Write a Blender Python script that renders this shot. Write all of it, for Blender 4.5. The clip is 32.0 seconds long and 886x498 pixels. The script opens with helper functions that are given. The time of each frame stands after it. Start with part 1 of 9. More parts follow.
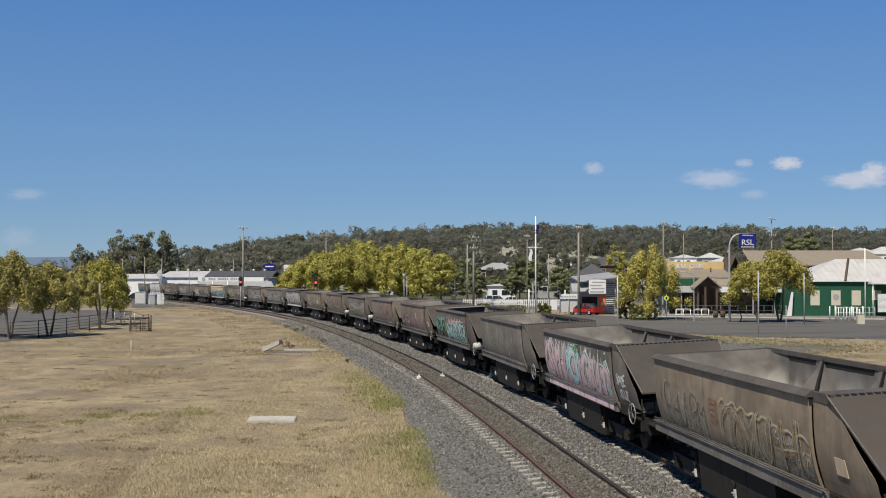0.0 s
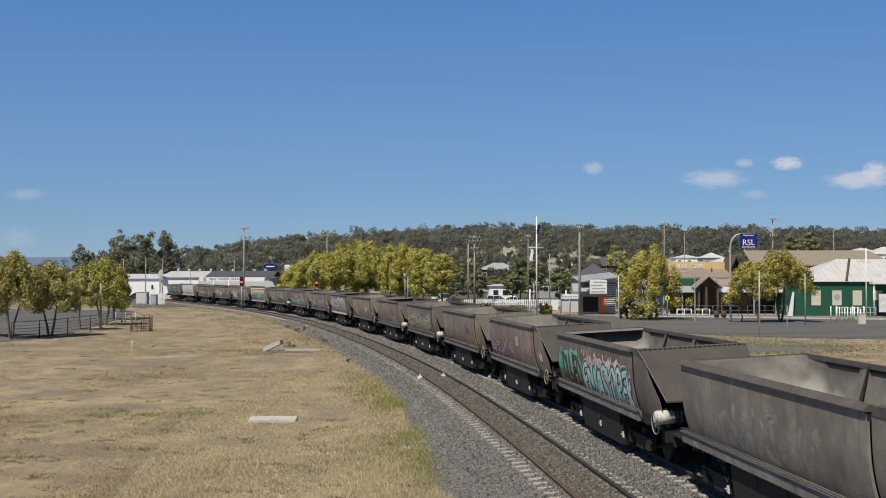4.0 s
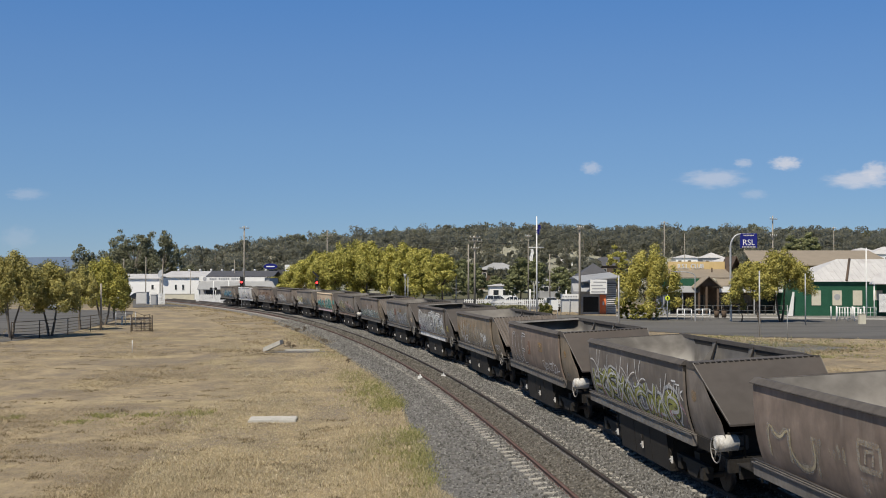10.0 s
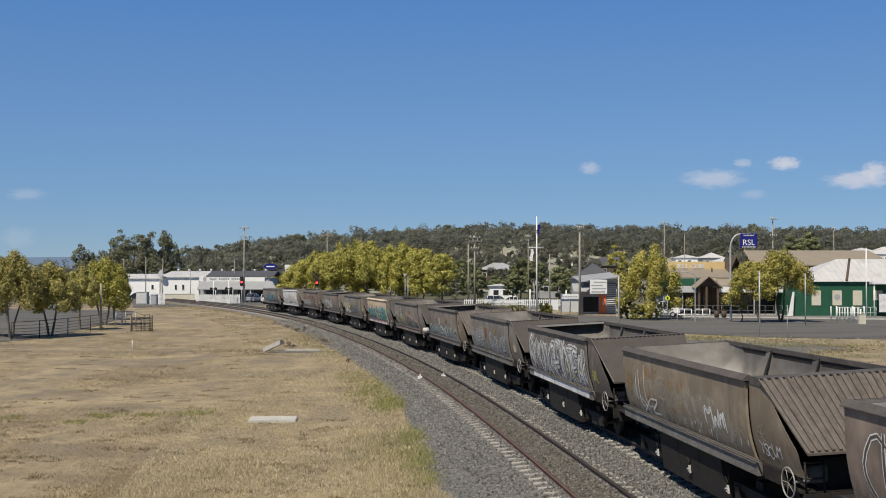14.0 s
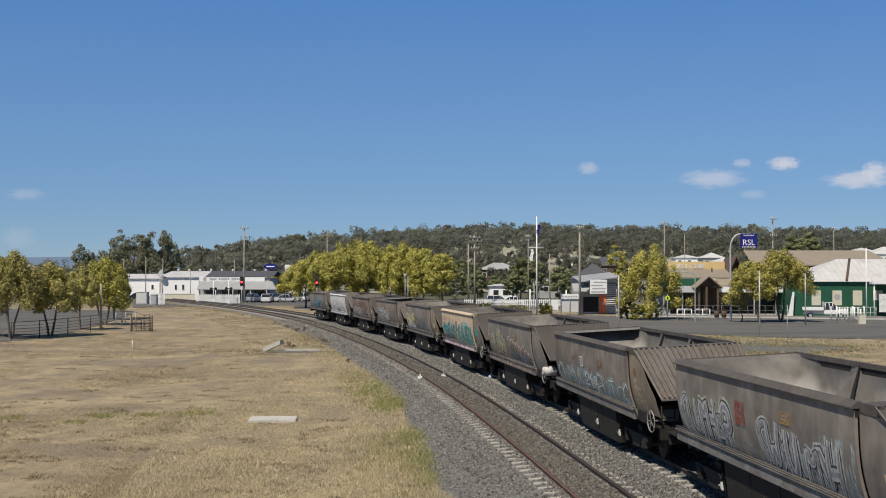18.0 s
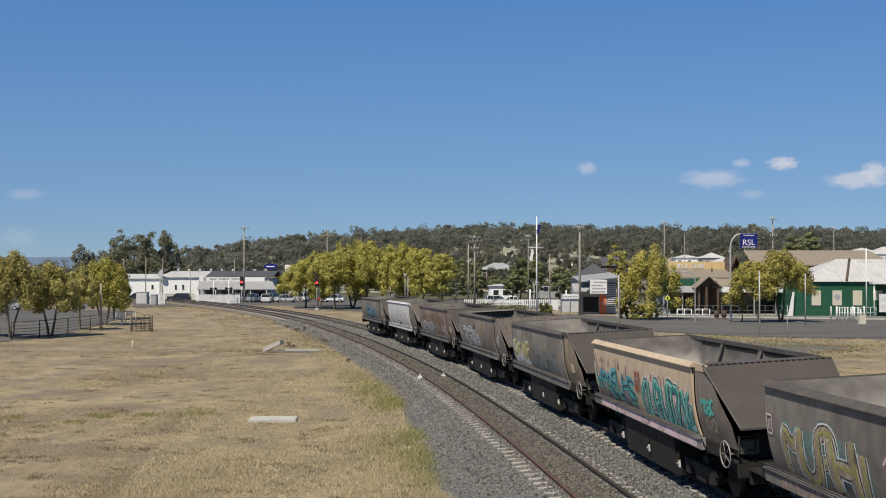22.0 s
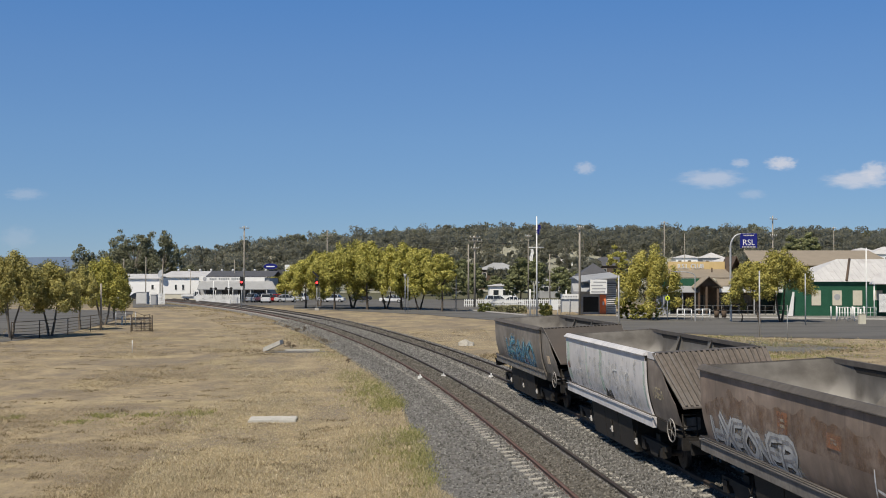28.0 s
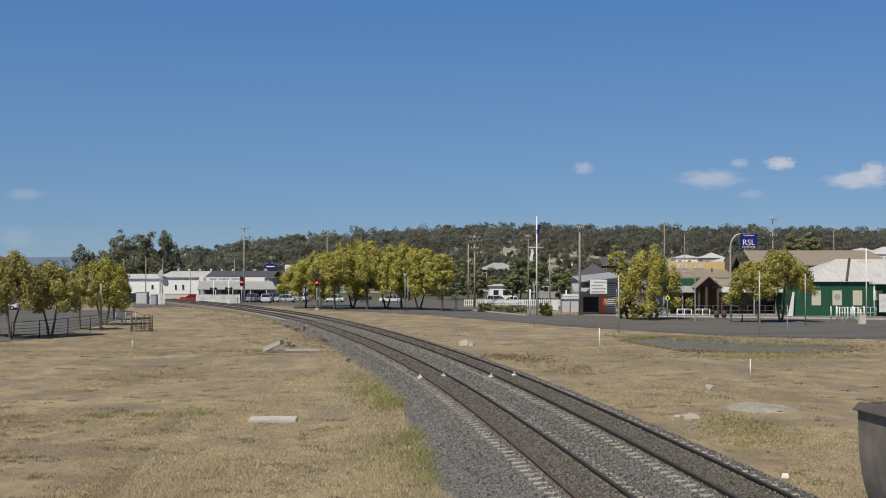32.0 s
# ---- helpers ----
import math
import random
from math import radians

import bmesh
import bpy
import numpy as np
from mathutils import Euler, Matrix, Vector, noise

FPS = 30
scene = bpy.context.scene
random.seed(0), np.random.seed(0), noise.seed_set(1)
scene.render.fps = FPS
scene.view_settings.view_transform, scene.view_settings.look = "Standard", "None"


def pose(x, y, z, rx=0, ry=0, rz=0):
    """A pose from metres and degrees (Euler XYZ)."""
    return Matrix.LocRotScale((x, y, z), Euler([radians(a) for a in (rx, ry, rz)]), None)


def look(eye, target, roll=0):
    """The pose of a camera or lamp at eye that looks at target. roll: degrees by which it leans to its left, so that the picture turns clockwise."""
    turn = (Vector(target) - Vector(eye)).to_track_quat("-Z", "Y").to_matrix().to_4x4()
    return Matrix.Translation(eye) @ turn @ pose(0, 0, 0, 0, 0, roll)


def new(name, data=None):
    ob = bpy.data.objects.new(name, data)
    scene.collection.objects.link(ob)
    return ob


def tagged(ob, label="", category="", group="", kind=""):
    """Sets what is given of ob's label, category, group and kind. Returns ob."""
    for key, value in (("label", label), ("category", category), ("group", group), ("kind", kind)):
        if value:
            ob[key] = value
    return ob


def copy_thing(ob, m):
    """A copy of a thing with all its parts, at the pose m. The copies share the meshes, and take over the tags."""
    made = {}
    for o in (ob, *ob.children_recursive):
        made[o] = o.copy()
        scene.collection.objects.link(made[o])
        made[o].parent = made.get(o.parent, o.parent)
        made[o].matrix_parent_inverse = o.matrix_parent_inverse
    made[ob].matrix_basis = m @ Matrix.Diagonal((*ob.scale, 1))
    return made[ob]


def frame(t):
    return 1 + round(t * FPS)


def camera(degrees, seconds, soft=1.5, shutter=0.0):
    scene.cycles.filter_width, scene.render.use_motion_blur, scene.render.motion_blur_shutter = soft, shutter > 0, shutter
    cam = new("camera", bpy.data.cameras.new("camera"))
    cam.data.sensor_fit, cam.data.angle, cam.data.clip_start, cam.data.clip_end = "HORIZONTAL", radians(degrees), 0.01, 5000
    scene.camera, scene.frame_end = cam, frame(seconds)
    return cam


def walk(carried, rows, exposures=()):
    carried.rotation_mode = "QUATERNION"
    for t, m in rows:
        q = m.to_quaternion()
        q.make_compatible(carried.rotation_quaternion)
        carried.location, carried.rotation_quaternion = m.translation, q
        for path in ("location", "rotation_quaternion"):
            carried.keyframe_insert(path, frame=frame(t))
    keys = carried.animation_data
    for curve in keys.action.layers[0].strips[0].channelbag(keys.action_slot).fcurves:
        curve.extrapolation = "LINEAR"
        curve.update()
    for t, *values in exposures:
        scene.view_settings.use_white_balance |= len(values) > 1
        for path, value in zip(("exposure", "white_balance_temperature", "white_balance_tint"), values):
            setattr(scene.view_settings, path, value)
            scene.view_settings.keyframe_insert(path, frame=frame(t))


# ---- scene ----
# ---------------------------------------------------------------- camera
cam = camera(39.23, 32.0, soft=1.0)
EYE_H, TILT = 4.836, 91.178
walk(cam, [(t, pose(0, 0, EYE_H, TILT, 0, rz)) for t, rz in (
    (0.0, -0.05), (0.8, -0.04), (1.8, 0.0), (3.5, 0.0), (5.5, -0.07), (6.5, -0.095), (7.5, -0.07), (8.6, -0.035),
    (9.6, 0.0), (32.0, 0.0))],
     exposures=((0.0, 0.0), (28.0, 0.0), (29.0, -0.06), (30.0, -0.05), (31.0, -0.05), (32.0, -0.15)))

# ---------------------------------------------------------------- light
SUN_EL, SUN_AZ = 54.0, -147.0          # degrees; azimuth clockwise from +y
world = bpy.data.worlds.new("world")
scene.world = world
world.use_nodes = True
wn = world.node_tree.nodes
wl = world.node_tree.links
bg = wn["Background"]
sky = wn.new("ShaderNodeTexSky")
sky.sky_type = 'NISHITA'
sky.sun_disc = False
sky.sun_elevation = radians(SUN_EL)
sky.sun_rotation = radians(SUN_AZ)
sky.altitude = 2500
sky.air_density = 0.9
sky.dust_density = 0.0
sky.ozone_density = 3.0
tint = wn.new("ShaderNodeMixRGB")
tint.blend_type = 'MULTIPLY'
tint.inputs[0].default_value = 1.0
tint.inputs[2].default_value = (0.81, 0.885, 1.02, 1)
wl.new(sky.outputs[0], tint.inputs[1])
even = wn.new("ShaderNodeMixRGB")          # clear dry air: an even blue down to the skyline
even.inputs[0].default_value = 0.47
even.inputs[2].default_value = (1.72, 3.65, 7.0, 1)
wl.new(tint.outputs[0], even.inputs[1])
way = wn.new("ShaderNodeTexCoord")         # the blue deepens towards the zenith
up_ = wn.new("ShaderNodeSeparateXYZ")
wl.new(way.outputs["Generated"], up_.inputs[0])
deep = wn.new("ShaderNodeValToRGB")
for pos_, c_ in ((0.0, (0.96, 0.92, 0.85, 1)), (0.05, (0.96, 0.96, 0.91, 1)), (0.11, (0.98, 1.01, 0.985, 1)), (0.17, (0.9, 0.99, 1.04, 1)), (0.23, (0.73, 0.94, 1.09, 1)), (0.8, (0.2, 0.27, 0.31, 1))):
    e_ = deep.color_ramp.elements.new(pos_) if 0 < pos_ < 0.8 else deep.color_ramp.elements[0 if pos_ == 0 else -1]
    e_.position, e_.color = pos_, c_
wl.new(up_.outputs[2], deep.inputs[0])
dark_ = wn.new("ShaderNodeMixRGB")
dark_.blend_type = 'MULTIPLY'
dark_.inputs[0].default_value = 1.0
wl.new(even.outputs[0], dark_.inputs[1])
wl.new(deep.outputs[0], dark_.inputs[2])
wl.new(dark_.outputs[0], bg.inputs[0])
bg.inputs[1].default_value = 0.0835
sun = new("sun", bpy.data.lights.new("sun", 'SUN'))
sun.data.energy = 4.75
sun.data.angle = radians(0.55)
sun.data.color = (1.0, 0.915, 0.775)
_d = Vector((math.sin(radians(SUN_AZ)) * math.cos(radians(SUN_EL)), math.cos(radians(SUN_AZ)) * math.cos(radians(SUN_EL)), math.sin(radians(SUN_EL))))
sun.matrix_world = look(_d * 100, (0, 0, 0))
scene.view_settings.exposure = 0.0


# ---------------------------------------------------------------- materials
def surf(name, c1, c2, scale=1.0, rough=0.8, bump=0.2, fine=8.0, metal=0.0, c3=None, c3_amt=0.5, rnd=0.0, bdist=0.02, coord="Object", stretch=(1, 1, 1), spec=0.3, shift=False):
    """A surface of two mottled colours, with fine grain, relief and optional stains of a third colour."""
    m = bpy.data.materials.new(name)
    m.use_nodes = True
    nt = m.node_tree
    N, L = nt.nodes, nt.links
    b = N["Principled BSDF"]
    b.inputs["Metallic"].default_value = metal
    b.inputs["Specular IOR Level"].default_value = spec
    tc = N.new("ShaderNodeTexCoord")
    mp = N.new("ShaderNodeMapping")
    mp.inputs["Scale"].default_value = stretch
    L.new(tc.outputs[coord], mp.inputs[0])
    if shift:
        so = N.new("ShaderNodeObjectInfo")
        sm = N.new("ShaderNodeMath")
        sm.operation = 'MULTIPLY'
        sm.inputs[1].default_value = 57.0
        L.new(so.outputs["Random"], sm.inputs[0])
        L.new(sm.outputs[0], mp.inputs["Location"])
    n1 = N.new("ShaderNodeTexNoise")
    n1.inputs["Scale"].default_value = scale
    n1.inputs["Detail"].default_value = 6
    n1.inputs["Roughness"].default_value = 0.65
    n2 = N.new("ShaderNodeTexNoise")
    n2.inputs["Scale"].default_value = scale * fine
    n2.inputs["Detail"].default_value = 4
    for n in (n1, n2):
        L.new(mp.outputs[0], n.inputs["Vector"])
    ad = N.new("ShaderNodeMath")
    ad.operation = 'MULTIPLY_ADD'
    L.new(n2.outputs[0], ad.inputs[0])
    ad.inputs[1].default_value = 0.6
    L.new(n1.outputs[0], ad.inputs[2])
    mr = N.new("ShaderNodeMapRange")
    mr.inputs[1].default_value, mr.inputs[2].default_value = 0.55, 1.05
    L.new(ad.outputs[0], mr.inputs[0])
    mx = N.new("ShaderNodeMixRGB")
    mx.inputs[1].default_value, mx.inputs[2].default_value = (*c1, 1), (*c2, 1)
    L.new(mr.outputs[0], mx.inputs[0])
    out = mx.outputs[0]
    if c3:
        n3 = N.new("ShaderNodeTexNoise")
        n3.inputs["Scale"].default_value = scale * 0.45
        n3.inputs["Detail"].default_value = 8
        n3.inputs["Roughness"].default_value = 0.7
        L.new(mp.outputs[0], n3.inputs["Vector"])
        r3 = N.new("ShaderNodeMapRange")
        r3.inputs[1].default_value, r3.inputs[2].default_value = 0.62 - 0.2 * c3_amt, 0.78 - 0.2 * c3_amt
        L.new(n3.outputs[0], r3.inputs[0])
        m3 = N.new("ShaderNodeMixRGB")
        m3.inputs[2].default_value = (*c3, 1)
        L.new(r3.outputs[0], m3.inputs[0])
        L.new(out, m3.inputs[1])
        out = m3.outputs[0]
    if rnd:
        oi = N.new("ShaderNodeObjectInfo")
        hs = N.new("ShaderNodeHueSaturation")
        rr = N.new("ShaderNodeMapRange")
        rr.inputs[3].default_value, rr.inputs[4].default_value = 1 - rnd, 1 + rnd
        L.new(oi.outputs["Random"], rr.inputs[0])
        L.new(rr.outputs[0], hs.inputs["Value"])
        L.new(out, hs.inputs["Color"])
        out = hs.outputs[0]
    L.new(out, b.inputs["Base Color"])
    rg = N.new("ShaderNodeMapRange")
    rg.inputs[3].default_value, rg.inputs[4].default_value = max(0.05, rough - 0.12), min(1, rough + 0.1)
    L.new(n1.outputs[0], rg.inputs[0])
    L.new(rg.outputs[0], b.inputs["Roughness"])
    if bump:
        bp = N.new("ShaderNodeBump")
        bp.inputs["Strength"].default_value = bump
        bp.inputs["Distance"].default_value = bdist
        L.new(ad.outputs[0], bp.inputs["Height"])
        L.new(bp.outputs[0], b.inputs["Normal"])
    return m


def leafy(name, c1, c2, c3, rough=0.6, trans=0.32):
    """Leaves whose colour changes from leaf to leaf."""
    m = bpy.data.materials.new(name)
    m.use_nodes = True
    N, L = m.node_tree.nodes, m.node_tree.links
    b = N["Principled BSDF"]
    g = N.new("ShaderNodeNewGeometry")
    cr = N.new("ShaderNodeValToRGB")
    e = cr.color_ramp.elements
    e[0].color, e[1].color = (*c1, 1), (*c3, 1)
    mid = e.new(0.5)
    mid.color = (*c2, 1)
    L.new(g.outputs["Random Per Island"], cr.inputs[0])
    oi = N.new("ShaderNodeObjectInfo")
    hs = N.new("ShaderNodeHueSaturation")
    rr = N.new("ShaderNodeMapRange")
    rr.inputs[3].default_value, rr.inputs[4].default_value = 0.88, 1.14
    L.new(oi.outputs["Random"], rr.inputs[0])
    L.new(rr.outputs[0], hs.inputs["Value"])
    L.new(cr.outputs[0], hs.inputs["Color"])
    L.new(hs.outputs[0], b.inputs["Base Color"])
    b.inputs["Roughness"].default_value = rough
    b.inputs["Specular IOR Level"].default_value = 0.2
    tr = N.new("ShaderNodeBsdfTranslucent")
    L.new(hs.outputs[0], tr.inputs[0])
    ms = N.new("ShaderNodeMixShader")
    ms.inputs[0].default_value = trans
    L.new(b.outputs[0], ms.inputs[1])
    L.new(tr.outputs[0], ms.inputs[2])
    L.new(ms.outputs[0], N["Material Output"].inputs[0])
    return m


def glow(name, c, k):
    m = bpy.data.materials.new(name)
    m.use_nodes = True
    b = m.node_tree.nodes["Principled BSDF"]
    b.inputs["Base Color"].default_value = (*c, 1)
    b.inputs["Emission Color"].default_value = (*c, 1)
    b.inputs["Emission Strength"].default_value = k
    return m


def glass(name, c=(0.03, 0.035, 0.04), rough=0.06):
    m = bpy.data.materials.new(name)
    m.use_nodes = True
    b = m.node_tree.nodes["Principled BSDF"]
    b.inputs["Base Color"].default_value = (*c, 1)
    b.inputs["Roughness"].default_value = rough
    b.inputs["Specular IOR Level"].default_value = 0.6
    return m


M_BALLAST = surf("ballast", (0.073, 0.071, 0.067), (0.281, 0.272, 0.259), 7, 0.95, 1.0, 3, bdist=0.08, c3=(0.125, 0.113, 0.095), c3_amt=0.45)
M_STONE = leafy("ballast_stone", (0.091, 0.089, 0.083), (0.192, 0.187, 0.176), (0.373, 0.365, 0.345), 0.95)
M_STONEDARK = leafy("coal_dusted_stone", (0.084, 0.076, 0.065), (0.168, 0.156, 0.134), (0.314, 0.293, 0.258), 0.95)
M_BALLASTDARK = surf("coal_dusted_ballast", (0.065, 0.059, 0.051), (0.185, 0.172, 0.15), 7, 0.95, 1.0, 3, bdist=0.06)
M_SLEEPER = surf("sleeper_concrete", (0.303, 0.284, 0.246), (0.473, 0.445, 0.397), 5, 0.95, 0.3, rnd=0.15)
M_RAIL = surf("rail_steel", (0.045, 0.036, 0.03), (0.09, 0.065, 0.05), 3, 0.6, 0.15, metal=0.2)
M_RAIL_RED = surf("rail_rust", (0.095, 0.056, 0.046), (0.16, 0.095, 0.077), 3, 0.75, 0.15)
M_ROAD = surf("asphalt", (0.098, 0.094, 0.088), (0.161, 0.155, 0.144), 0.35, 0.9, 0.3, 30, c3=(0.083, 0.080, 0.074), c3_amt=0.65, stretch=(0.35, 1.6, 1))
M_KERB = surf("kerb_concrete", (0.42, 0.41, 0.38), (0.55, 0.53, 0.5), 2, 0.9, 0.2)
M_CONC = surf("weathered_concrete", (0.42, 0.40, 0.36), (0.60, 0.58, 0.53), 2.5, 0.9, 0.3, c3=(0.3, 0.28, 0.24), c3_amt=0.4)
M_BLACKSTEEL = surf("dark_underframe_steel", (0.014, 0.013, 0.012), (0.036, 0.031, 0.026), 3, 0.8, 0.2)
M_WHEEL = surf("wheel_steel", (0.03, 0.027, 0.025), (0.06, 0.05, 0.045), 6, 0.6, 0.1, metal=0.3)
M_WHITE = surf("white_paint", (0.74, 0.74, 0.72), (0.84, 0.84, 0.82), 2, 0.5, 0.05)
M_WHITEWALL = surf("white_wall_sheet", (0.83, 0.83, 0.82), (0.9, 0.9, 0.89), 0.6, 0.6, 0.1, c3=(0.72, 0.71, 0.68), c3_amt=0.25)
M_GREYROOF = surf("grey_metal_roof", (0.30, 0.305, 0.31), (0.4, 0.405, 0.41), 0.5, 0.55, 0.1, c3=(0.25, 0.24, 0.235), c3_amt=0.4)
M_LIGHTROOF = surf("pale_metal_roof", (0.493, 0.482, 0.476), (0.627, 0.616, 0.605), 0.7, 0.5, 0.1, c3=(0.426, 0.392, 0.381), c3_amt=0.45)
M_DARKROOF = surf("dark_roof", (0.07, 0.072, 0.08), (0.11, 0.11, 0.12), 1.2, 0.7, 0.1)
M_TANROOF = surf("tan_roof", (0.247, 0.209, 0.162), (0.314, 0.266, 0.209), 0.8, 0.8, 0.15)
M_BROWN = surf("brown_timber", (0.085, 0.06, 0.045), (0.14, 0.1, 0.07), 2, 0.8, 0.15)
M_GREENWALL = surf("dark_green_wall", (0.016, 0.078, 0.044), (0.026, 0.107, 0.062), 0.8, 0.6, 0.1)
M_CREAM = surf("cream_paint", (0.55, 0.52, 0.42), (0.66, 0.62, 0.5), 1.5, 0.7, 0.05)
M_GREY = surf("grey_paint", (0.33, 0.34, 0.35), (0.42, 0.42, 0.43), 1.5, 0.7, 0.05)
M_GALV = surf("galvanised_steel", (0.38, 0.39, 0.4), (0.5, 0.51, 0.52), 4, 0.5, 0.05, metal=0.3)
M_POLE = surf("weathered_timber_pole", (0.25, 0.225, 0.19), (0.38, 0.345, 0.295), 3, 0.9, 0.3, stretch=(1, 1, 0.15))
M_YELLOWFASC = surf("ochre_fascia", (0.58, 0.43, 0.2), (0.66, 0.5, 0.26), 1, 0.7, 0.05)
M_BLUE = surf("sign_blue", (0.012, 0.016, 0.16), (0.02, 0.026, 0.21), 1, 0.45, 0)
M_ORANGE = surf("orange_paint", (0.75, 0.17, 0.06), (0.85, 0.24, 0.1), 1, 0.6, 0)
M_YSIGN = surf("sign_yellow_green", (0.65, 0.75, 0.05), (0.7, 0.8, 0.08), 1, 0.5, 0)
M_DARK = surf("dark_interior", (0.015, 0.015, 0.016), (0.03, 0.03, 0.03), 1, 0.8, 0)
M_GLASS = glass("window_glass")
M_RED = glow("signal_red", (1.0, 0.03, 0.03), 6.0)
M_BARK = surf("bark", (0.07, 0.055, 0.043), (0.16, 0.13, 0.1), 5, 0.95, 0.5, stretch=(1, 1, 0.2))
M_GREYBARK = surf("grey_brown_bark", (0.11, 0.093, 0.075), (0.22, 0.19, 0.155), 5, 0.95, 0.5, stretch=(1, 1, 0.2))
M_GUMBARK = surf("gum_bark", (0.2, 0.17, 0.14), (0.36, 0.32, 0.28), 2, 0.9, 0.3, stretch=(1, 1, 0.2))
M_LEAF = leafy("yellow_green_leaf", (0.2, 0.21, 0.05), (0.43, 0.405, 0.098), (0.66, 0.59, 0.19))
M_DARKGREEN = leafy("dark_green_leaf", (0.16, 0.175, 0.085), (0.22, 0.235, 0.115), (0.31, 0.32, 0.155))
M_GOLD = leafy("golden_dry_grass", (0.383, 0.320, 0.199), (0.532, 0.450, 0.293), (0.671, 0.581, 0.408), 0.9)
M_PATH = surf("worn_footpath", (0.17, 0.165, 0.155), (0.25, 0.24, 0.22), 1.2, 0.9, 0.2, c3=(0.13, 0.125, 0.115), c3_amt=0.4)
M_LEAFG = leafy("olive_green_leaf", (0.06, 0.075, 0.015), (0.12, 0.13, 0.022), (0.22, 0.2, 0.035))
M_GUM = leafy("gum_leaf", (0.184, 0.190, 0.119), (0.230, 0.235, 0.150), (0.292, 0.292, 0.188))
# distance haze over the hill is mixed into the next two colours
M_WOOD = leafy("gum_leaf_with_haze", (0.298, 0.298, 0.235), (0.325, 0.322, 0.254), (0.355, 0.352, 0.276), 0.6, 0.8)
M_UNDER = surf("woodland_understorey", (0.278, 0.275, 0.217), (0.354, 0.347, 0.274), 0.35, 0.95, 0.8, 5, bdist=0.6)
M_LEAFD = leafy("deep_olive_leaf", (0.16, 0.165, 0.04), (0.34, 0.32, 0.075), (0.62, 0.55, 0.16))
M_LEAFL = leafy("dry_olive_leaf", (0.258, 0.239, 0.076), (0.386, 0.350, 0.116), (0.534, 0.469, 0.182))
M_LEAFC = leafy("olive_gold_leaf", (0.236, 0.222, 0.059), (0.406, 0.368, 0.097), (0.585, 0.514, 0.160))
M_PALEHEDGE = leafy("dry_hedge_leaf", (0.19, 0.185, 0.1), (0.29, 0.28, 0.16), (0.4, 0.38, 0.23))
M_HEDGE = leafy("hedge_leaf", (0.085, 0.1, 0.03), (0.16, 0.175, 0.055), (0.27, 0.27, 0.09))
M_DRYGRASS = leafy("dry_grass", (0.314, 0.248, 0.154), (0.436, 0.356, 0.229), (0.575, 0.486, 0.328), 0.9)
M_TUSSOCK = leafy("brown_dry_grass", (0.15, 0.115, 0.065), (0.25, 0.195, 0.11), (0.38, 0.3, 0.18), 0.9)
M_WEED = leafy("green_weed", (0.184, 0.195, 0.065), (0.310, 0.309, 0.119), (0.475, 0.437, 0.214), 0.9)
M_TYRE = surf("tyre_rubber", (0.012, 0.012, 0.012), (0.022, 0.022, 0.022), 5, 0.9, 0)
M_COALDUST = surf("dusty_hopper_lining", (0.10, 0.093, 0.084), (0.19, 0.178, 0.162), 0.5, 0.6, 0.05, 4, c3=(0.075, 0.068, 0.06), c3_amt=0.5, shift=True)


def ground_material():
    m = surf("dry_grassland", (0.175, 0.14, 0.092), (0.44, 0.352, 0.22), 0.75, 0.98, 0.9, 6, c3=(0.205, 0.168, 0.125), c3_amt=0.8, bdist=0.1, stretch=(1, 0.5, 1))
    N, L = m.node_tree.nodes, m.node_tree.links
    b = N["Principled BSDF"]
    old = b.inputs["Base Color"].links[0].from_socket
    tc = N.new("ShaderNodeTexCoord")
    sp = N.new("ShaderNodeSeparateXYZ")
    L.new(tc.outputs["Object"], sp.inputs[0])
    mr = N.new("ShaderNodeMapRange")
    mr.inputs[1].default_value, mr.inputs[2].default_value = 196, 262
    L.new(sp.outputs[1], mr.inputs[0])
    # broad patches: trodden grey earth and olive growth
    for sc, c, lo, hi, k in ((0.075, (0.22, 0.185, 0.14), 0.5, 0.64, 0.6), (0.11, (0.27, 0.235, 0.10), 0.56, 0.7, 0.6), (0.22, (0.5, 0.405, 0.24), 0.5, 0.64, 0.5), (0.9, (0.145, 0.115, 0.08), 0.58, 0.72, 0.42), (0.35, (0.18, 0.14, 0.09), 0.53, 0.64, 0.55), (3.2, (0.13, 0.105, 0.07), 0.57, 0.7, 0.38)):
        nz = N.new("ShaderNodeTexNoise")
        nz.inputs["Scale"].default_value = sc
        nz.inputs["Detail"].default_value = 7
        nz.inputs["Roughness"].default_value = 0.7
        L.new(tc.outputs["Object"], nz.inputs["Vector"])
        rz_ = N.new("ShaderNodeMapRange")
        rz_.inputs[1].default_value, rz_.inputs[2].default_value, rz_.inputs[4].default_value = lo, hi, k
        L.new(nz.outputs[0], rz_.inputs[0])
        pm = N.new("ShaderNodeMixRGB")
        pm.inputs[2].default_value = (*c, 1)
        L.new(rz_.outputs[0], pm.inputs[0])
        L.new(old, pm.inputs[1])
        old = pm.outputs[0]
    mx = N.new("ShaderNodeMixRGB")
    mx.inputs[2].default_value = (0.11, 0.108, 0.066, 1)
    L.new(mr.outputs[0], mx.inputs[0])
    L.new(old, mx.inputs[1])
    L.new(mx.outputs[0], b.inputs["Base Color"])
    return m


M_GROUND = ground_material()


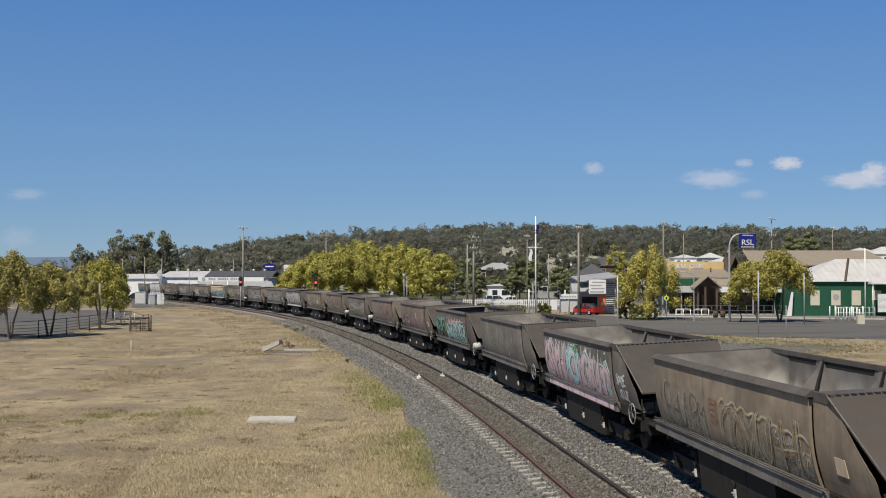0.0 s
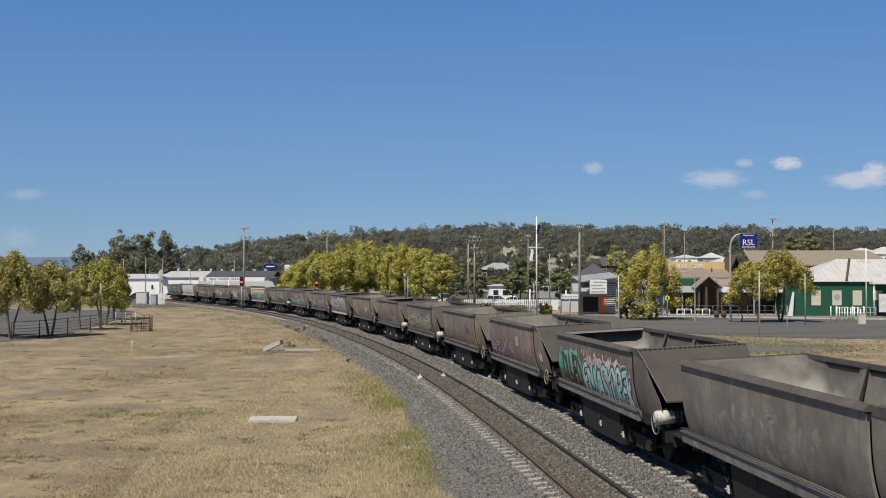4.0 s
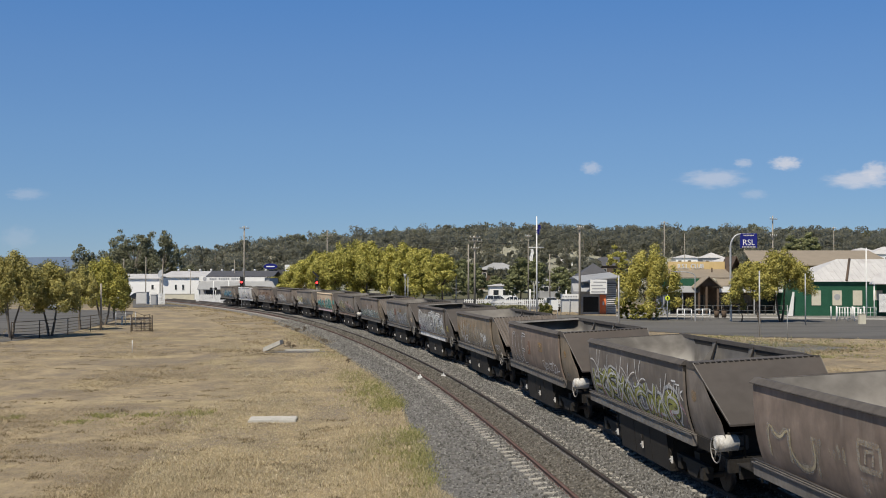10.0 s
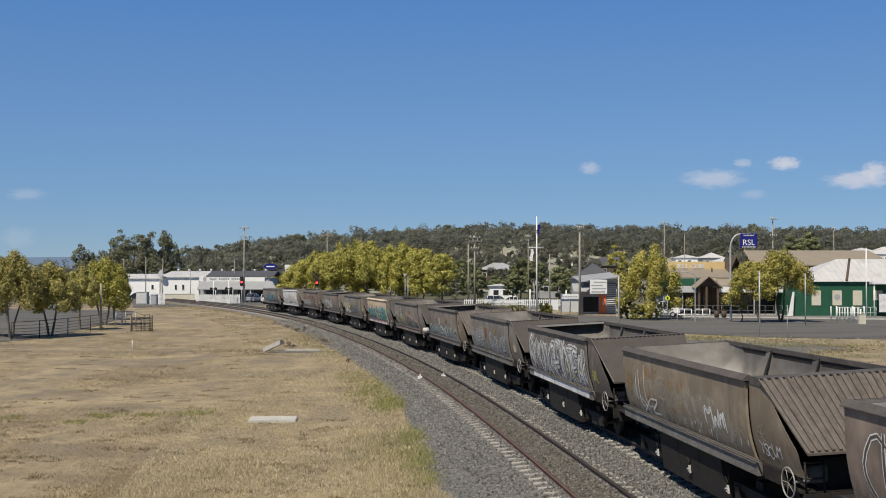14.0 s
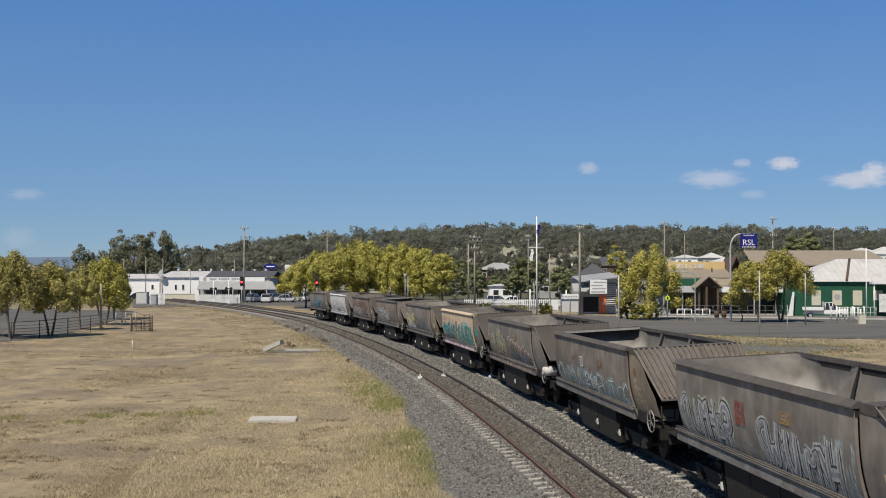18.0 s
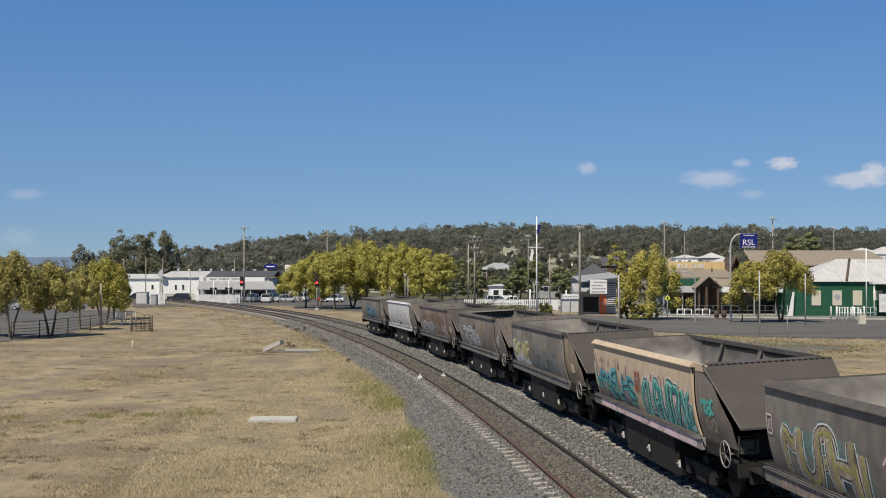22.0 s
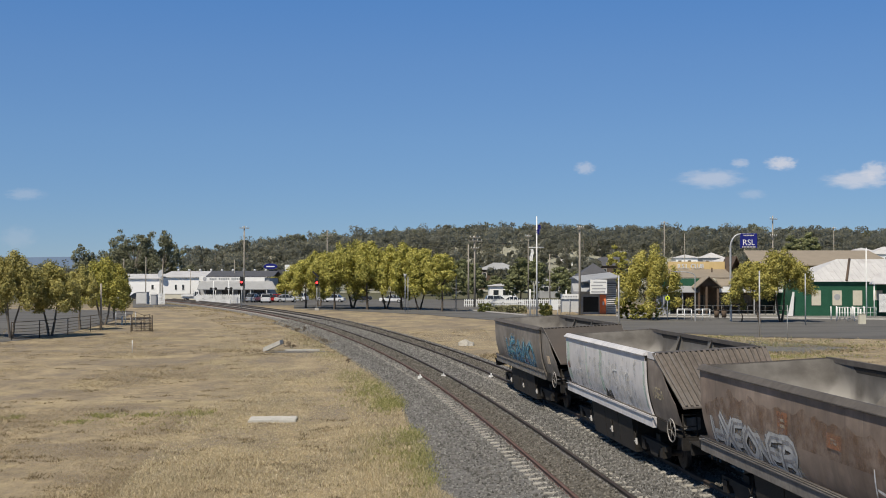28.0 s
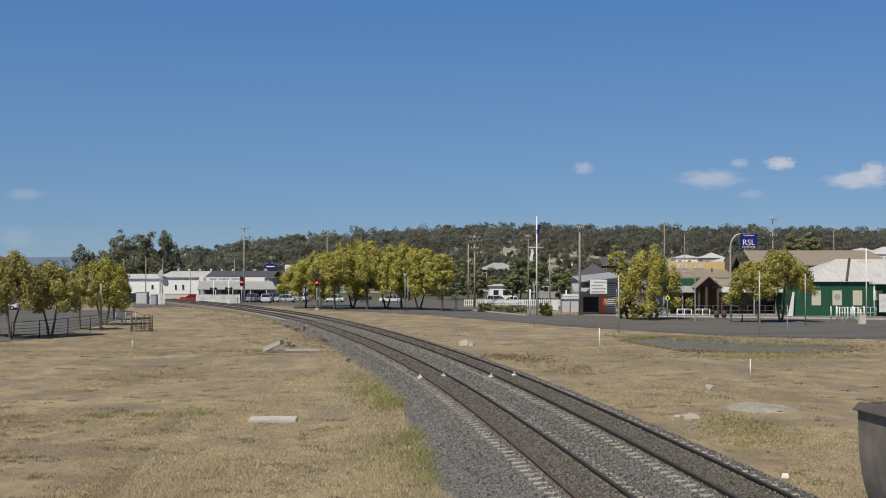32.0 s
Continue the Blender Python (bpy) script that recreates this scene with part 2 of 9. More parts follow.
def sunlit_low(m, z0, z1, c):
    """Lightens patches between two heights: sunlit lower sheets painted in, with some polished steel."""
    N, L = m.node_tree.nodes, m.node_tree.links
    b = N["Principled BSDF"]
    old = b.inputs["Base Color"].links[0].from_socket
    tc = N.new("ShaderNodeTexCoord")
    sp = N.new("ShaderNodeSeparateXYZ")
    L.new(tc.outputs["Object"], sp.inputs[0])
    mr = N.new("ShaderNodeMapRange")
    mr.inputs[1].default_value, mr.inputs[2].default_value = z0, z1
    L.new(sp.outputs[2], mr.inputs[0])
    nz = N.new("ShaderNodeTexNoise")
    nz.inputs["Scale"].default_value = 1.1
    L.new(tc.outputs["Object"], nz.inputs["Vector"])
    r2 = N.new("ShaderNodeMapRange")
    r2.inputs[1].default_value, r2.inputs[2].default_value = 0.38, 0.62
    L.new(nz.outputs[0], r2.inputs[0])
    k = N.new("ShaderNodeMath")
    k.operation = 'MULTIPLY'
    L.new(mr.outputs[0], k.inputs[0])
    L.new(r2.outputs[0], k.inputs[1])
    mx = N.new("ShaderNodeMixRGB")
    mx.inputs[2].default_value = (*c, 1)
    L.new(k.outputs[0], mx.inputs[0])
    L.new(old, mx.inputs[1])
    L.new(mx.outputs[0], b.inputs["Base Color"])


# the sunlit lower part of the hopper lining, painted paler
sunlit_low(M_COALDUST, 2.7, 2.05, (0.36, 0.345, 0.32))


# ---------------------------------------------------------------- mesh helpers
def part(name, bm, material, parent=None, label=""):
    me = bpy.data.meshes.new(name)
    if isinstance(bm, tuple):
        me.from_pydata(bm[0], [], bm[1])
    else:
        bm.to_mesh(me)
        bm.free()
    me.materials.append(material)
    ob = new(name, me)
    if parent is not None:
        ob.parent = parent
    if label:
        ob["label"] = label
    return ob


def big(name, verts, faces_n, nside, material, parent=None):
    """A mesh from arrays: verts (n, 3), every face with the same number of corners in order."""
    me = bpy.data.meshes.new(name)
    nv = len(verts)
    me.vertices.add(nv)
    me.vertices.foreach_set("co", np.asarray(verts, dtype=np.float32).ravel())
    idx = np.asarray(faces_n, dtype=np.int32).ravel()
    me.loops.add(len(idx))
    me.loops.foreach_set("vertex_index", idx)
    nf = len(idx) // nside
    me.polygons.add(nf)
    me.polygons.foreach_set("loop_start", np.arange(nf, dtype=np.int32) * nside)
    me.update(calc_edges=True)
    me.materials.append(material)
    ob = new(name, me)
    if parent is not None:
        ob.parent = parent
    return ob


def empty(name, m, label="", category="", group="", kind=""):
    ob = new(name)
    ob.matrix_basis = m
    return tagged(ob, label, category, group, kind)


def box(bm, x0, x1, y0, y1, z0, z1, m=None, bev=0.0):
    vs = [bm.verts.new(c) for c in ((x0, y0, z0), (x1, y0, z0), (x1, y1, z0), (x0, y1, z0), (x0, y0, z1), (x1, y0, z1), (x1, y1, z1), (x0, y1, z1))]
    fs = [bm.faces.new([vs[i] for i in f]) for f in ((0, 3, 2, 1), (4, 5, 6, 7), (0, 1, 5, 4), (1, 2, 6, 5), (2, 3, 7, 6), (3, 0, 4, 7))]
    if bev:
        es = list({e for f in fs for e in f.edges})
        r = bmesh.ops.bevel(bm, geom=es, offset=bev, segments=2, affect='EDGES')
        vs = list({v for f in r["faces"] for v in f.verts} | {v for v in vs if v.is_valid})
    if m is not None:
        for v in vs:
            v.co = m @ v.co
    return vs


def boxed(x0, x1, y0, y1, z0, z1, m=None, bev=0.0):
    bm = bmesh.new()
    box(bm, x0, x1, y0, y1, z0, z1, m, bev)
    return bm


def tube(bm, a, b, r0, r1=None, n=8, caps=True):
    """A tapered round bar from a to b."""
    r1 = r0 if r1 is None else r1
    a, b = Vector(a), Vector(b)
    d = (b - a).normalized()
    q = d.to_track_quat('Z', 'Y')
    rings = []
    for c, r in ((a, r0), (b, r1)):
        rings.append([bm.verts.new(c + q @ Vector((r * math.cos(2 * math.pi * i / n), r * math.sin(2 * math.pi * i / n), 0))) for i in range(n)])
    for i in range(n):
        j = (i + 1) % n
        f = bm.faces.new((rings[0][i], rings[0][j], rings[1][j], rings[1][i]))
        f.smooth = True
    if caps:
        bm.faces.new(rings[0][::-1])
        bm.faces.new(rings[1])


def tubed(a, b, r0, r1=None, n=8):
    bm = bmesh.new()
    tube(bm, a, b, r0, r1, n)
    return bm


def ring(bm, c, axis, R, r, n=18, k=6):
    q = Vector(axis).to_track_quat('Z', 'Y')
    vs = []
    for i in range(n):
        a = 2 * math.pi * i / n
        row = []
        for j in range(k):
            b = 2 * math.pi * j / k
            row.append(bm.verts.new(Vector(c) + q @ Vector(((R + r * math.cos(b)) * math.cos(a), (R + r * math.cos(b)) * math.sin(a), r * math.sin(b)))))
        vs.append(row)
    for i in range(n):
        for j in range(k):
            bm.faces.new((vs[i][j], vs[(i + 1) % n][j], vs[(i + 1) % n][(j + 1) % k], vs[i][(j + 1) % k]))


def poly(bm, pts):
    return bm.faces.new([bm.verts.new(p) for p in pts])


def slab(bm, pts, d):
    """A plate: the polygon pts, thickened by the vector d."""
    d = Vector(d)
    a = [bm.verts.new(p) for p in pts]
    b = [bm.verts.new(Vector(p) + d) for p in pts]
    bm.faces.new(a[::-1])
    bm.faces.new(b)
    n = len(pts)
    for i in range(n):
        bm.faces.new((a[i], a[(i + 1) % n], b[(i + 1) % n], b[i]))
    bmesh.ops.recalc_face_normals(bm, faces=bm.faces)


def slabbed(pts, d):
    bm = bmesh.new()
    slab(bm, pts, d)
    return bm


def lettering(name, text, size, m, material, parent=None, align='CENTER'):
    cu = bpy.data.curves.new(name, 'FONT')
    cu.body = text
    cu.size = size
    cu.align_x = align
    cu.extrude = 0.01
    ob = bpy.data.objects.new(name, cu)
    me = bpy.data.meshes.new_from_object(ob)
    bpy.data.objects.remove(ob)
    me.materials.clear()
    me.materials.append(material)
    o = new(name, me)
    o.matrix_basis = m
    if parent is not None:
        o.parent = parent
    return o


# ---------------------------------------------------------------- the line of the railway
KN = [-30, 10, 30, 60, 100, 150, 210, 300]
KV = [0.5179, 0.1416, -0.9518, -1.9554, -1.0445, -2.2266, -0.9173, -0.9055]
GAP, GAUGE, CANT = 3.464, 1.137, 0.06
S_ = np.arange(-30, 460.5, 0.5)
_k = np.interp(S_, KN, KV) / 1000
_th = np.concatenate([[0], np.cumsum((_k[1:] + _k[:-1]) / 2 * 0.5)])
_th = _th - _th[60] -0.093568
_x = np.concatenate([[0], np.cumsum(np.sin((_th[1:] + _th[:-1]) / 2) * 0.5)])
_y = np.concatenate([[0], np.cumsum(np.cos((_th[1:] + _th[:-1]) / 2) * 0.5)])
_x, _y = _x - _x[60] +6.04571, _y - _y[60] -0.2785


def line(s, u, z=0.0, track=0):
    """A point of the line: s along, u to the right of the track's middle, z over its tilted rail plane."""
    x, y, th = (float(np.interp(s, S_, a)) for a in (_x, _y, _th))
    uu = u + track * GAP
    return (x + uu * math.cos(th), y - uu * math.sin(th), z + CANT * 0.5 + CANT / GAUGE * u)


def heading(s):
    return float(np.interp(s, S_, _th))


def line_many(s, u):
    x, y, th = (np.interp(s, S_, a) for a in (_x, _y, _th))
    return x + u * np.cos(th), y - u * np.sin(th)


def off_line(x, y):
    """Distance of points to the right of the near track's middle (negative to the left)."""
    px, py, pt = _x[::4], _y[::4], _th[::4]
    out = np.empty(len(x))
    for i in range(0, len(x), 4000):
        dx = x[i:i + 4000, None] - px[None]
        dy = y[i:i + 4000, None] - py[None]
        j = np.argmin(dx * dx + dy * dy, axis=1)
        r = np.arange(len(j))
        out[i:i + 4000] = dx[r, j] * np.cos(pt[j]) - dy[r, j] * np.sin(pt[j])
    return out


# ---------------------------------------------------------------- ground and railway
GZ = -0.45
HILL_Q = [-0.40, -0.215, -0.175, -0.12, -0.065, 0.007, 0.062, 0.16, 0.36, 0.6]
HILL_H = [0.0, 2.0, 8.0, 13.0, 16.0, 18.0, 20.0, 18.0, 17.0, 17.0]


def terrain(x, y):
    """Height of the land: a flat valley floor, with a wooded hill behind the town."""
    x, y = np.asarray(x, float), np.asarray(y, float)
    q = x / np.maximum(y, 40)
    h = np.interp(q, HILL_Q, HILL_H)
    a = np.clip((y - 260) / 440, 0, 1)
    a = a * a * (3 - 2 * a)
    b = np.clip((y - 900) / 1200, 0, 1)
    return GZ + h * a * (1 - b)


def build_ground():
    ys = np.concatenate([np.arange(-200, 20, 40), np.arange(20, 260, 10), np.arange(260, 900, 30), np.arange(900, 4700, 240)])
    xs = np.concatenate([np.arange(-3600, -400, 320), np.arange(-400, 400, 20), np.arange(400, 3601, 320)])
    X, Y = np.meshgrid(xs, ys)
    Zz = terrain(X, Y)
    n, m_ = X.shape
    V = np.stack([X.ravel(), Y.ravel(), Zz.ravel()], 1)
    i, j = np.meshgrid(np.arange(n - 1), np.arange(m_ - 1), indexing='ij')
    a = (i * m_ + j).ravel()
    Fq = np.stack([a, a + 1, a + m_ + 1, a + m_], 1)
    ob = big("ground", V, Fq, 4, M_GROUND)
    tagged(ob, "dry straw-coloured grass field on flat valley floor", "ground", kind="structure")


build_ground()


def sweep(name, prof, s0, s1, ds, track, material, parent=None, closed=True):
    """A profile (u, z) drawn along the line."""
    ss = np.arange(s0, s1 + 1e-6, ds)
    V, Fq = [], []
    n = len(prof)
    for s in ss:
        for u, z in prof:
            V.append(line(s, u, z, track))
    for i in range(len(ss) - 1):
        for j in range(n if closed else n - 1):
            k = (j + 1) % n
            Fq.append((i * n + j, i * n + k, (i + 1) * n + k, (i + 1) * n + j))
    return big(name, np.array(V), np.array(Fq), 4, material, parent)


def shoulder(s):
    """How much further out the inner ballast shoulder reaches close by."""
    return 0.85 * np.clip((52 - np.asarray(s, float)) / 18, 0, 0.95)


def bed():
    ss = np.arange(-28, 430, 2.0)
    prof = [(-2.5, GZ + 0.01), (-1.6, -0.27), (-0.95, -0.20), (-0.5, -0.118), (0.6, -0.065), (1.3, -0.09), (GAP - 0.95, -0.20), (GAP - 0.5, -0.118), (GAP + 0.6, -0.065), (GAP + 1.3, -0.1), (GAP + 2.1, GZ + 0.01)]
    V, Fq = [], []
    n = len(prof)
    for s in ss:
        x, y, th = (float(np.interp(s, S_, a)) for a in (_x, _y, _th))
        f = 1 - 0.62 * min(1.0, max(0.0, (s - 95) / 55))
        for u, z in prof:
            if u < -0.95:
                u = -0.95 + (u + 0.95) * f - float(shoulder(s)) * (-0.95 - u) / 1.55
            V.append((x + u * math.cos(th), y - u * math.sin(th), z))
    for i in range(len(ss) - 1):
        for j in range(n - 1):
            Fq.append((i * n + j, i * n + j + 1, (i + 1) * n + j + 1, (i + 1) * n + j))
    ob = big("ballast_bed", np.array(V), np.array(Fq), 4, M_BALLAST)
    tagged(ob, "grey crushed stone ballast bed under two tracks", "track bed", kind="structure")


bed()

for k_ in (0.0, GAP):
    V_, F_ = [], []
    ss_ = np.arange(-26, 430, 2.0)
    for s_ in ss_:
        x_, y_, th_ = (float(np.interp(s_, S_, a_)) for a_ in (_x, _y, _th))
        for u_ in (-0.47, 0.47):
            V_.append((x_ + (u_ + k_) * math.cos(th_), y_ - (u_ + k_) * math.sin(th_), -0.118 + (u_ + 0.5) * 0.0482 + 0.006))
    for i_ in range(len(ss_) - 1):
        F_.append((2 * i_, 2 * i_ + 1, 2 * i_ + 3, 2 * i_ + 2))
    tagged(big("coal_dust_strip", np.array(V_), np.array(F_), 4, M_BALLASTDARK), "dark coal-dusted ballast between the rails", "track bed", kind="structure")

RAIL = [(-0.035, 0), (-0.035, -0.035), (-0.009, -0.05), (-0.009, -0.13), (-0.065, -0.145), (-0.065, -0.16), (0.065, -0.16), (0.065, -0.145), (0.009, -0.13), (0.009, -0.05), (0.035, -0.035), (0.035, 0)]
tracks = []
for k in (0, 1):
    tr = empty("railway_track", pose(0, 0, 0), "curved narrow gauge track with rusty steel rails on concrete sleepers", "railway track", "the two tracks", "structure")
    tracks.append(tr)
    for sgn in (-1, 1):
        sweep("rail", [(u + sgn * GAUGE / 2, z) for u, z in RAIL], -25, 430, 1.5, k, M_RAIL_RED if (k == 0 and sgn < 0) else M_RAIL, tr)


# ---------------------------------------------------------------- coal hopper wagons
WAGON_BROWN = dict(c1=(0.142, 0.119, 0.103), c2=(0.285, 0.245, 0.212), scale=0.75, rough=0.68, bump=0.1, fine=4, c3=(0.145, 0.125, 0.108), c3_amt=0.7, stretch=(1, 0.8, 0.75), shift=True)


def wagon_paint(name, k=1.0, tint=(1, 1, 1), c3=None):
    d = dict(WAGON_BROWN)
    for c in ("c1", "c2", "c3"):
        d[c] = tuple(v * k * t for v, t in zip(d[c], tint))
    if c3:
        d["c3"] = c3
    m = surf(name, **d)
    # run-down soot streaks and rust blooms
    N, L = m.node_tree.nodes, m.node_tree.links
    b = N["Principled BSDF"]
    mp = [n for n in N if n.bl_idname == "ShaderNodeMapping"][0]
    for sc, c, lo, hi, kk in (((1, 2.6, 0.22), (0.075, 0.067, 0.062), 0.54, 0.72, 0.5), ((1, 1.2, 0.3), (0.36, 0.32, 0.28), 0.6, 0.78, 0.5), ((1, 0.9, 0.9), (0.22, 0.14, 0.095), 0.61, 0.76, 0.2)):
        m2 = N.new("ShaderNodeMapping")
        m2.inputs["Scale"].default_value = sc
        L.new(mp.outputs[0], m2.inputs[0])
        nz = N.new("ShaderNodeTexNoise")
        nz.inputs["Scale"].default_value = 1.6
        nz.inputs["Detail"].default_value = 6
        nz.inputs["Roughness"].default_value = 0.65
        L.new(m2.outputs[0], nz.inputs["Vector"])
        r = N.new("ShaderNodeMapRange")
        r.inputs[1].default_value, r.inputs[2].default_value, r.inputs[4].default_value = lo, hi, kk
        L.new(nz.outputs[0], r.inputs[0])
        mx = N.new("ShaderNodeMixRGB")
        mx.inputs[2].default_value = (*c, 1)
        L.new(r.outputs[0], mx.inputs[0])
        L.new(b.inputs["Base Color"].links[0].from_socket, mx.inputs[1])
        L.new(mx.outputs[0], b.inputs["Base Color"])
    return m


P_BROWN = wagon_paint("dusty_brown_wagon_paint")
P_DARK = wagon_paint("coal_dark_wagon_paint", 0.82, (0.98, 1.0, 1.02))
P_GREY = wagon_paint("dusty_grey_brown_wagon_paint", 1.05, (0.95, 1.0, 1.02))
P_RED = wagon_paint("dusty_red_brown_wagon_paint", 1.0, (1.06, 0.98, 0.94))
P_OCHRE = wagon_paint("ochre_stained_wagon_paint", 1.16, (1.05, 1.0, 0.86))
P_BEIGE = surf("faded_beige_wagon_paint", (0.46, 0.36, 0.25), (0.6, 0.49, 0.36), 0.8, 0.75, 0.1, c3=(0.25, 0.205, 0.15), c3_amt=0.4, stretch=(1, 1, 0.4))
P_SILVER = surf("silver_grey_wagon_paint", (0.5, 0.49, 0.5), (0.66, 0.65, 0.655), 0.8, 0.55, 0.05, c3=(0.36, 0.345, 0.345), c3_amt=0.45, stretch=(1, 0.8, 0.6))
P_CORR = surf("rusty_corrugated_sheet", (0.085, 0.072, 0.063), (0.165, 0.14, 0.122), 0.9, 0.7, 0.1, c3=(0.15, 0.14, 0.132), c3_amt=0.6, shift=True)
P_SLOPE = surf("smooth_dark_end_sheet", (0.064, 0.056, 0.05), (0.09, 0.08, 0.073), 0.6, 0.6, 0.05, 6, c3=(0.09, 0.074, 0.064), c3_amt=0.6, shift=True)
P_RIM = surf("coal_stained_rim", (0.07, 0.062, 0.057), (0.12, 0.108, 0.098), 0.7, 0.8, 0.1)
P_SILL = surf("worn_grey_sill", (0.11, 0.1, 0.092), (0.21, 0.195, 0.18), 0.9, 0.75, 0.1, c3=(0.32, 0.3, 0.28), c3_amt=0.2, shift=True)

RIM_Z, SIDE_B, HALF, YL = 2.98, 1.37, 1.44, 4.87
YN = YL - 0.2                          # near end of the side sheets


M_DUSTYWHITE = surf("dusty_white_paint", (0.42, 0.41, 0.39), (0.66, 0.65, 0.62), 4, 0.6, 0.1, c3=(0.3, 0.27, 0.23), c3_amt=0.5)
M_PALESTEEL = surf("pale_worn_steel", (0.22, 0.21, 0.195), (0.38, 0.365, 0.34), 3, 0.6, 0.1)


def bulge(z):
    """Half width of the curved side sheet at height z."""
    a = (z - SIDE_B) / (RIM_Z - SIDE_B)
    return HALF + 0.02 - 0.15 * max(0.0, 1 - a / 0.6) ** 2.2 - 0.025 * max(0.0, (a - 0.6) / 0.4) ** 2


def lift(z):
    """Height on the side sheet of a mark given on a sheet that starts at 1.27."""
    return SIDE_B + (z - 1.27) * (RIM_Z - SIDE_B) / (RIM_Z - 1.27)


def side_sheet(sgn):
    bm = bmesh.new()
    zs = [SIDE_B + (RIM_Z - 0.1 - SIDE_B) * i / 23 for i in range(24)]
    rows = []
    for z in zs:
        rows.append([bm.verts.new((sgn * (bulge(z) + d), y, z)) for y, d in ((-YN, 0), (-YN, -0.05), (YL, -0.05), (YL, 0))])
    for a, b in zip(rows, rows[1:]):
        for j in range(4):
            f = bm.faces.new((a[j], a[(j + 1) % 4], b[(j + 1) % 4], b[j]))
    bm.faces.new(rows[0])
    bm.faces.new(rows[-1][::-1])
    bmesh.ops.recalc_face_normals(bm, faces=bm.faces)
    return bm


def cheek_sheet(sgn, end):
    """Curved sheet that closes the side of the sloping end."""
    bm = bmesh.new()
    t, b = RIM_Z - 0.1, SIDE_B - 0.02
    ya = (YN if end < 0 else YL) + 0.006
    rows = []
    for i in range(16):
        z = b + (t - b) * i / 15
        yo = min(YL + 1.95, YL + 0.55 + 1.4 * (t - z) / (t - 1.82)) if end < 0 else YL + 0.2 - 0.16 * i / 15
        x = bulge(max(z, SIDE_B)) - 0.075
        rows.append([bm.verts.new((sgn * (x - d), end * y, z)) for y, d in ((ya, 0), (ya, 0.03), (yo - 0.02, 0.03), (yo, 0.012))])
    for a, c in zip(rows, rows[1:]):
        for j in range(4):
            bm.faces.new((a[j], a[(j + 1) % 4], c[(j + 1) % 4], c[j]))
    bm.faces.new(rows[0])
    bm.faces.new(rows[-1][::-1])
    bmesh.ops.recalc_face_normals(bm, faces=bm.faces)
    return bm


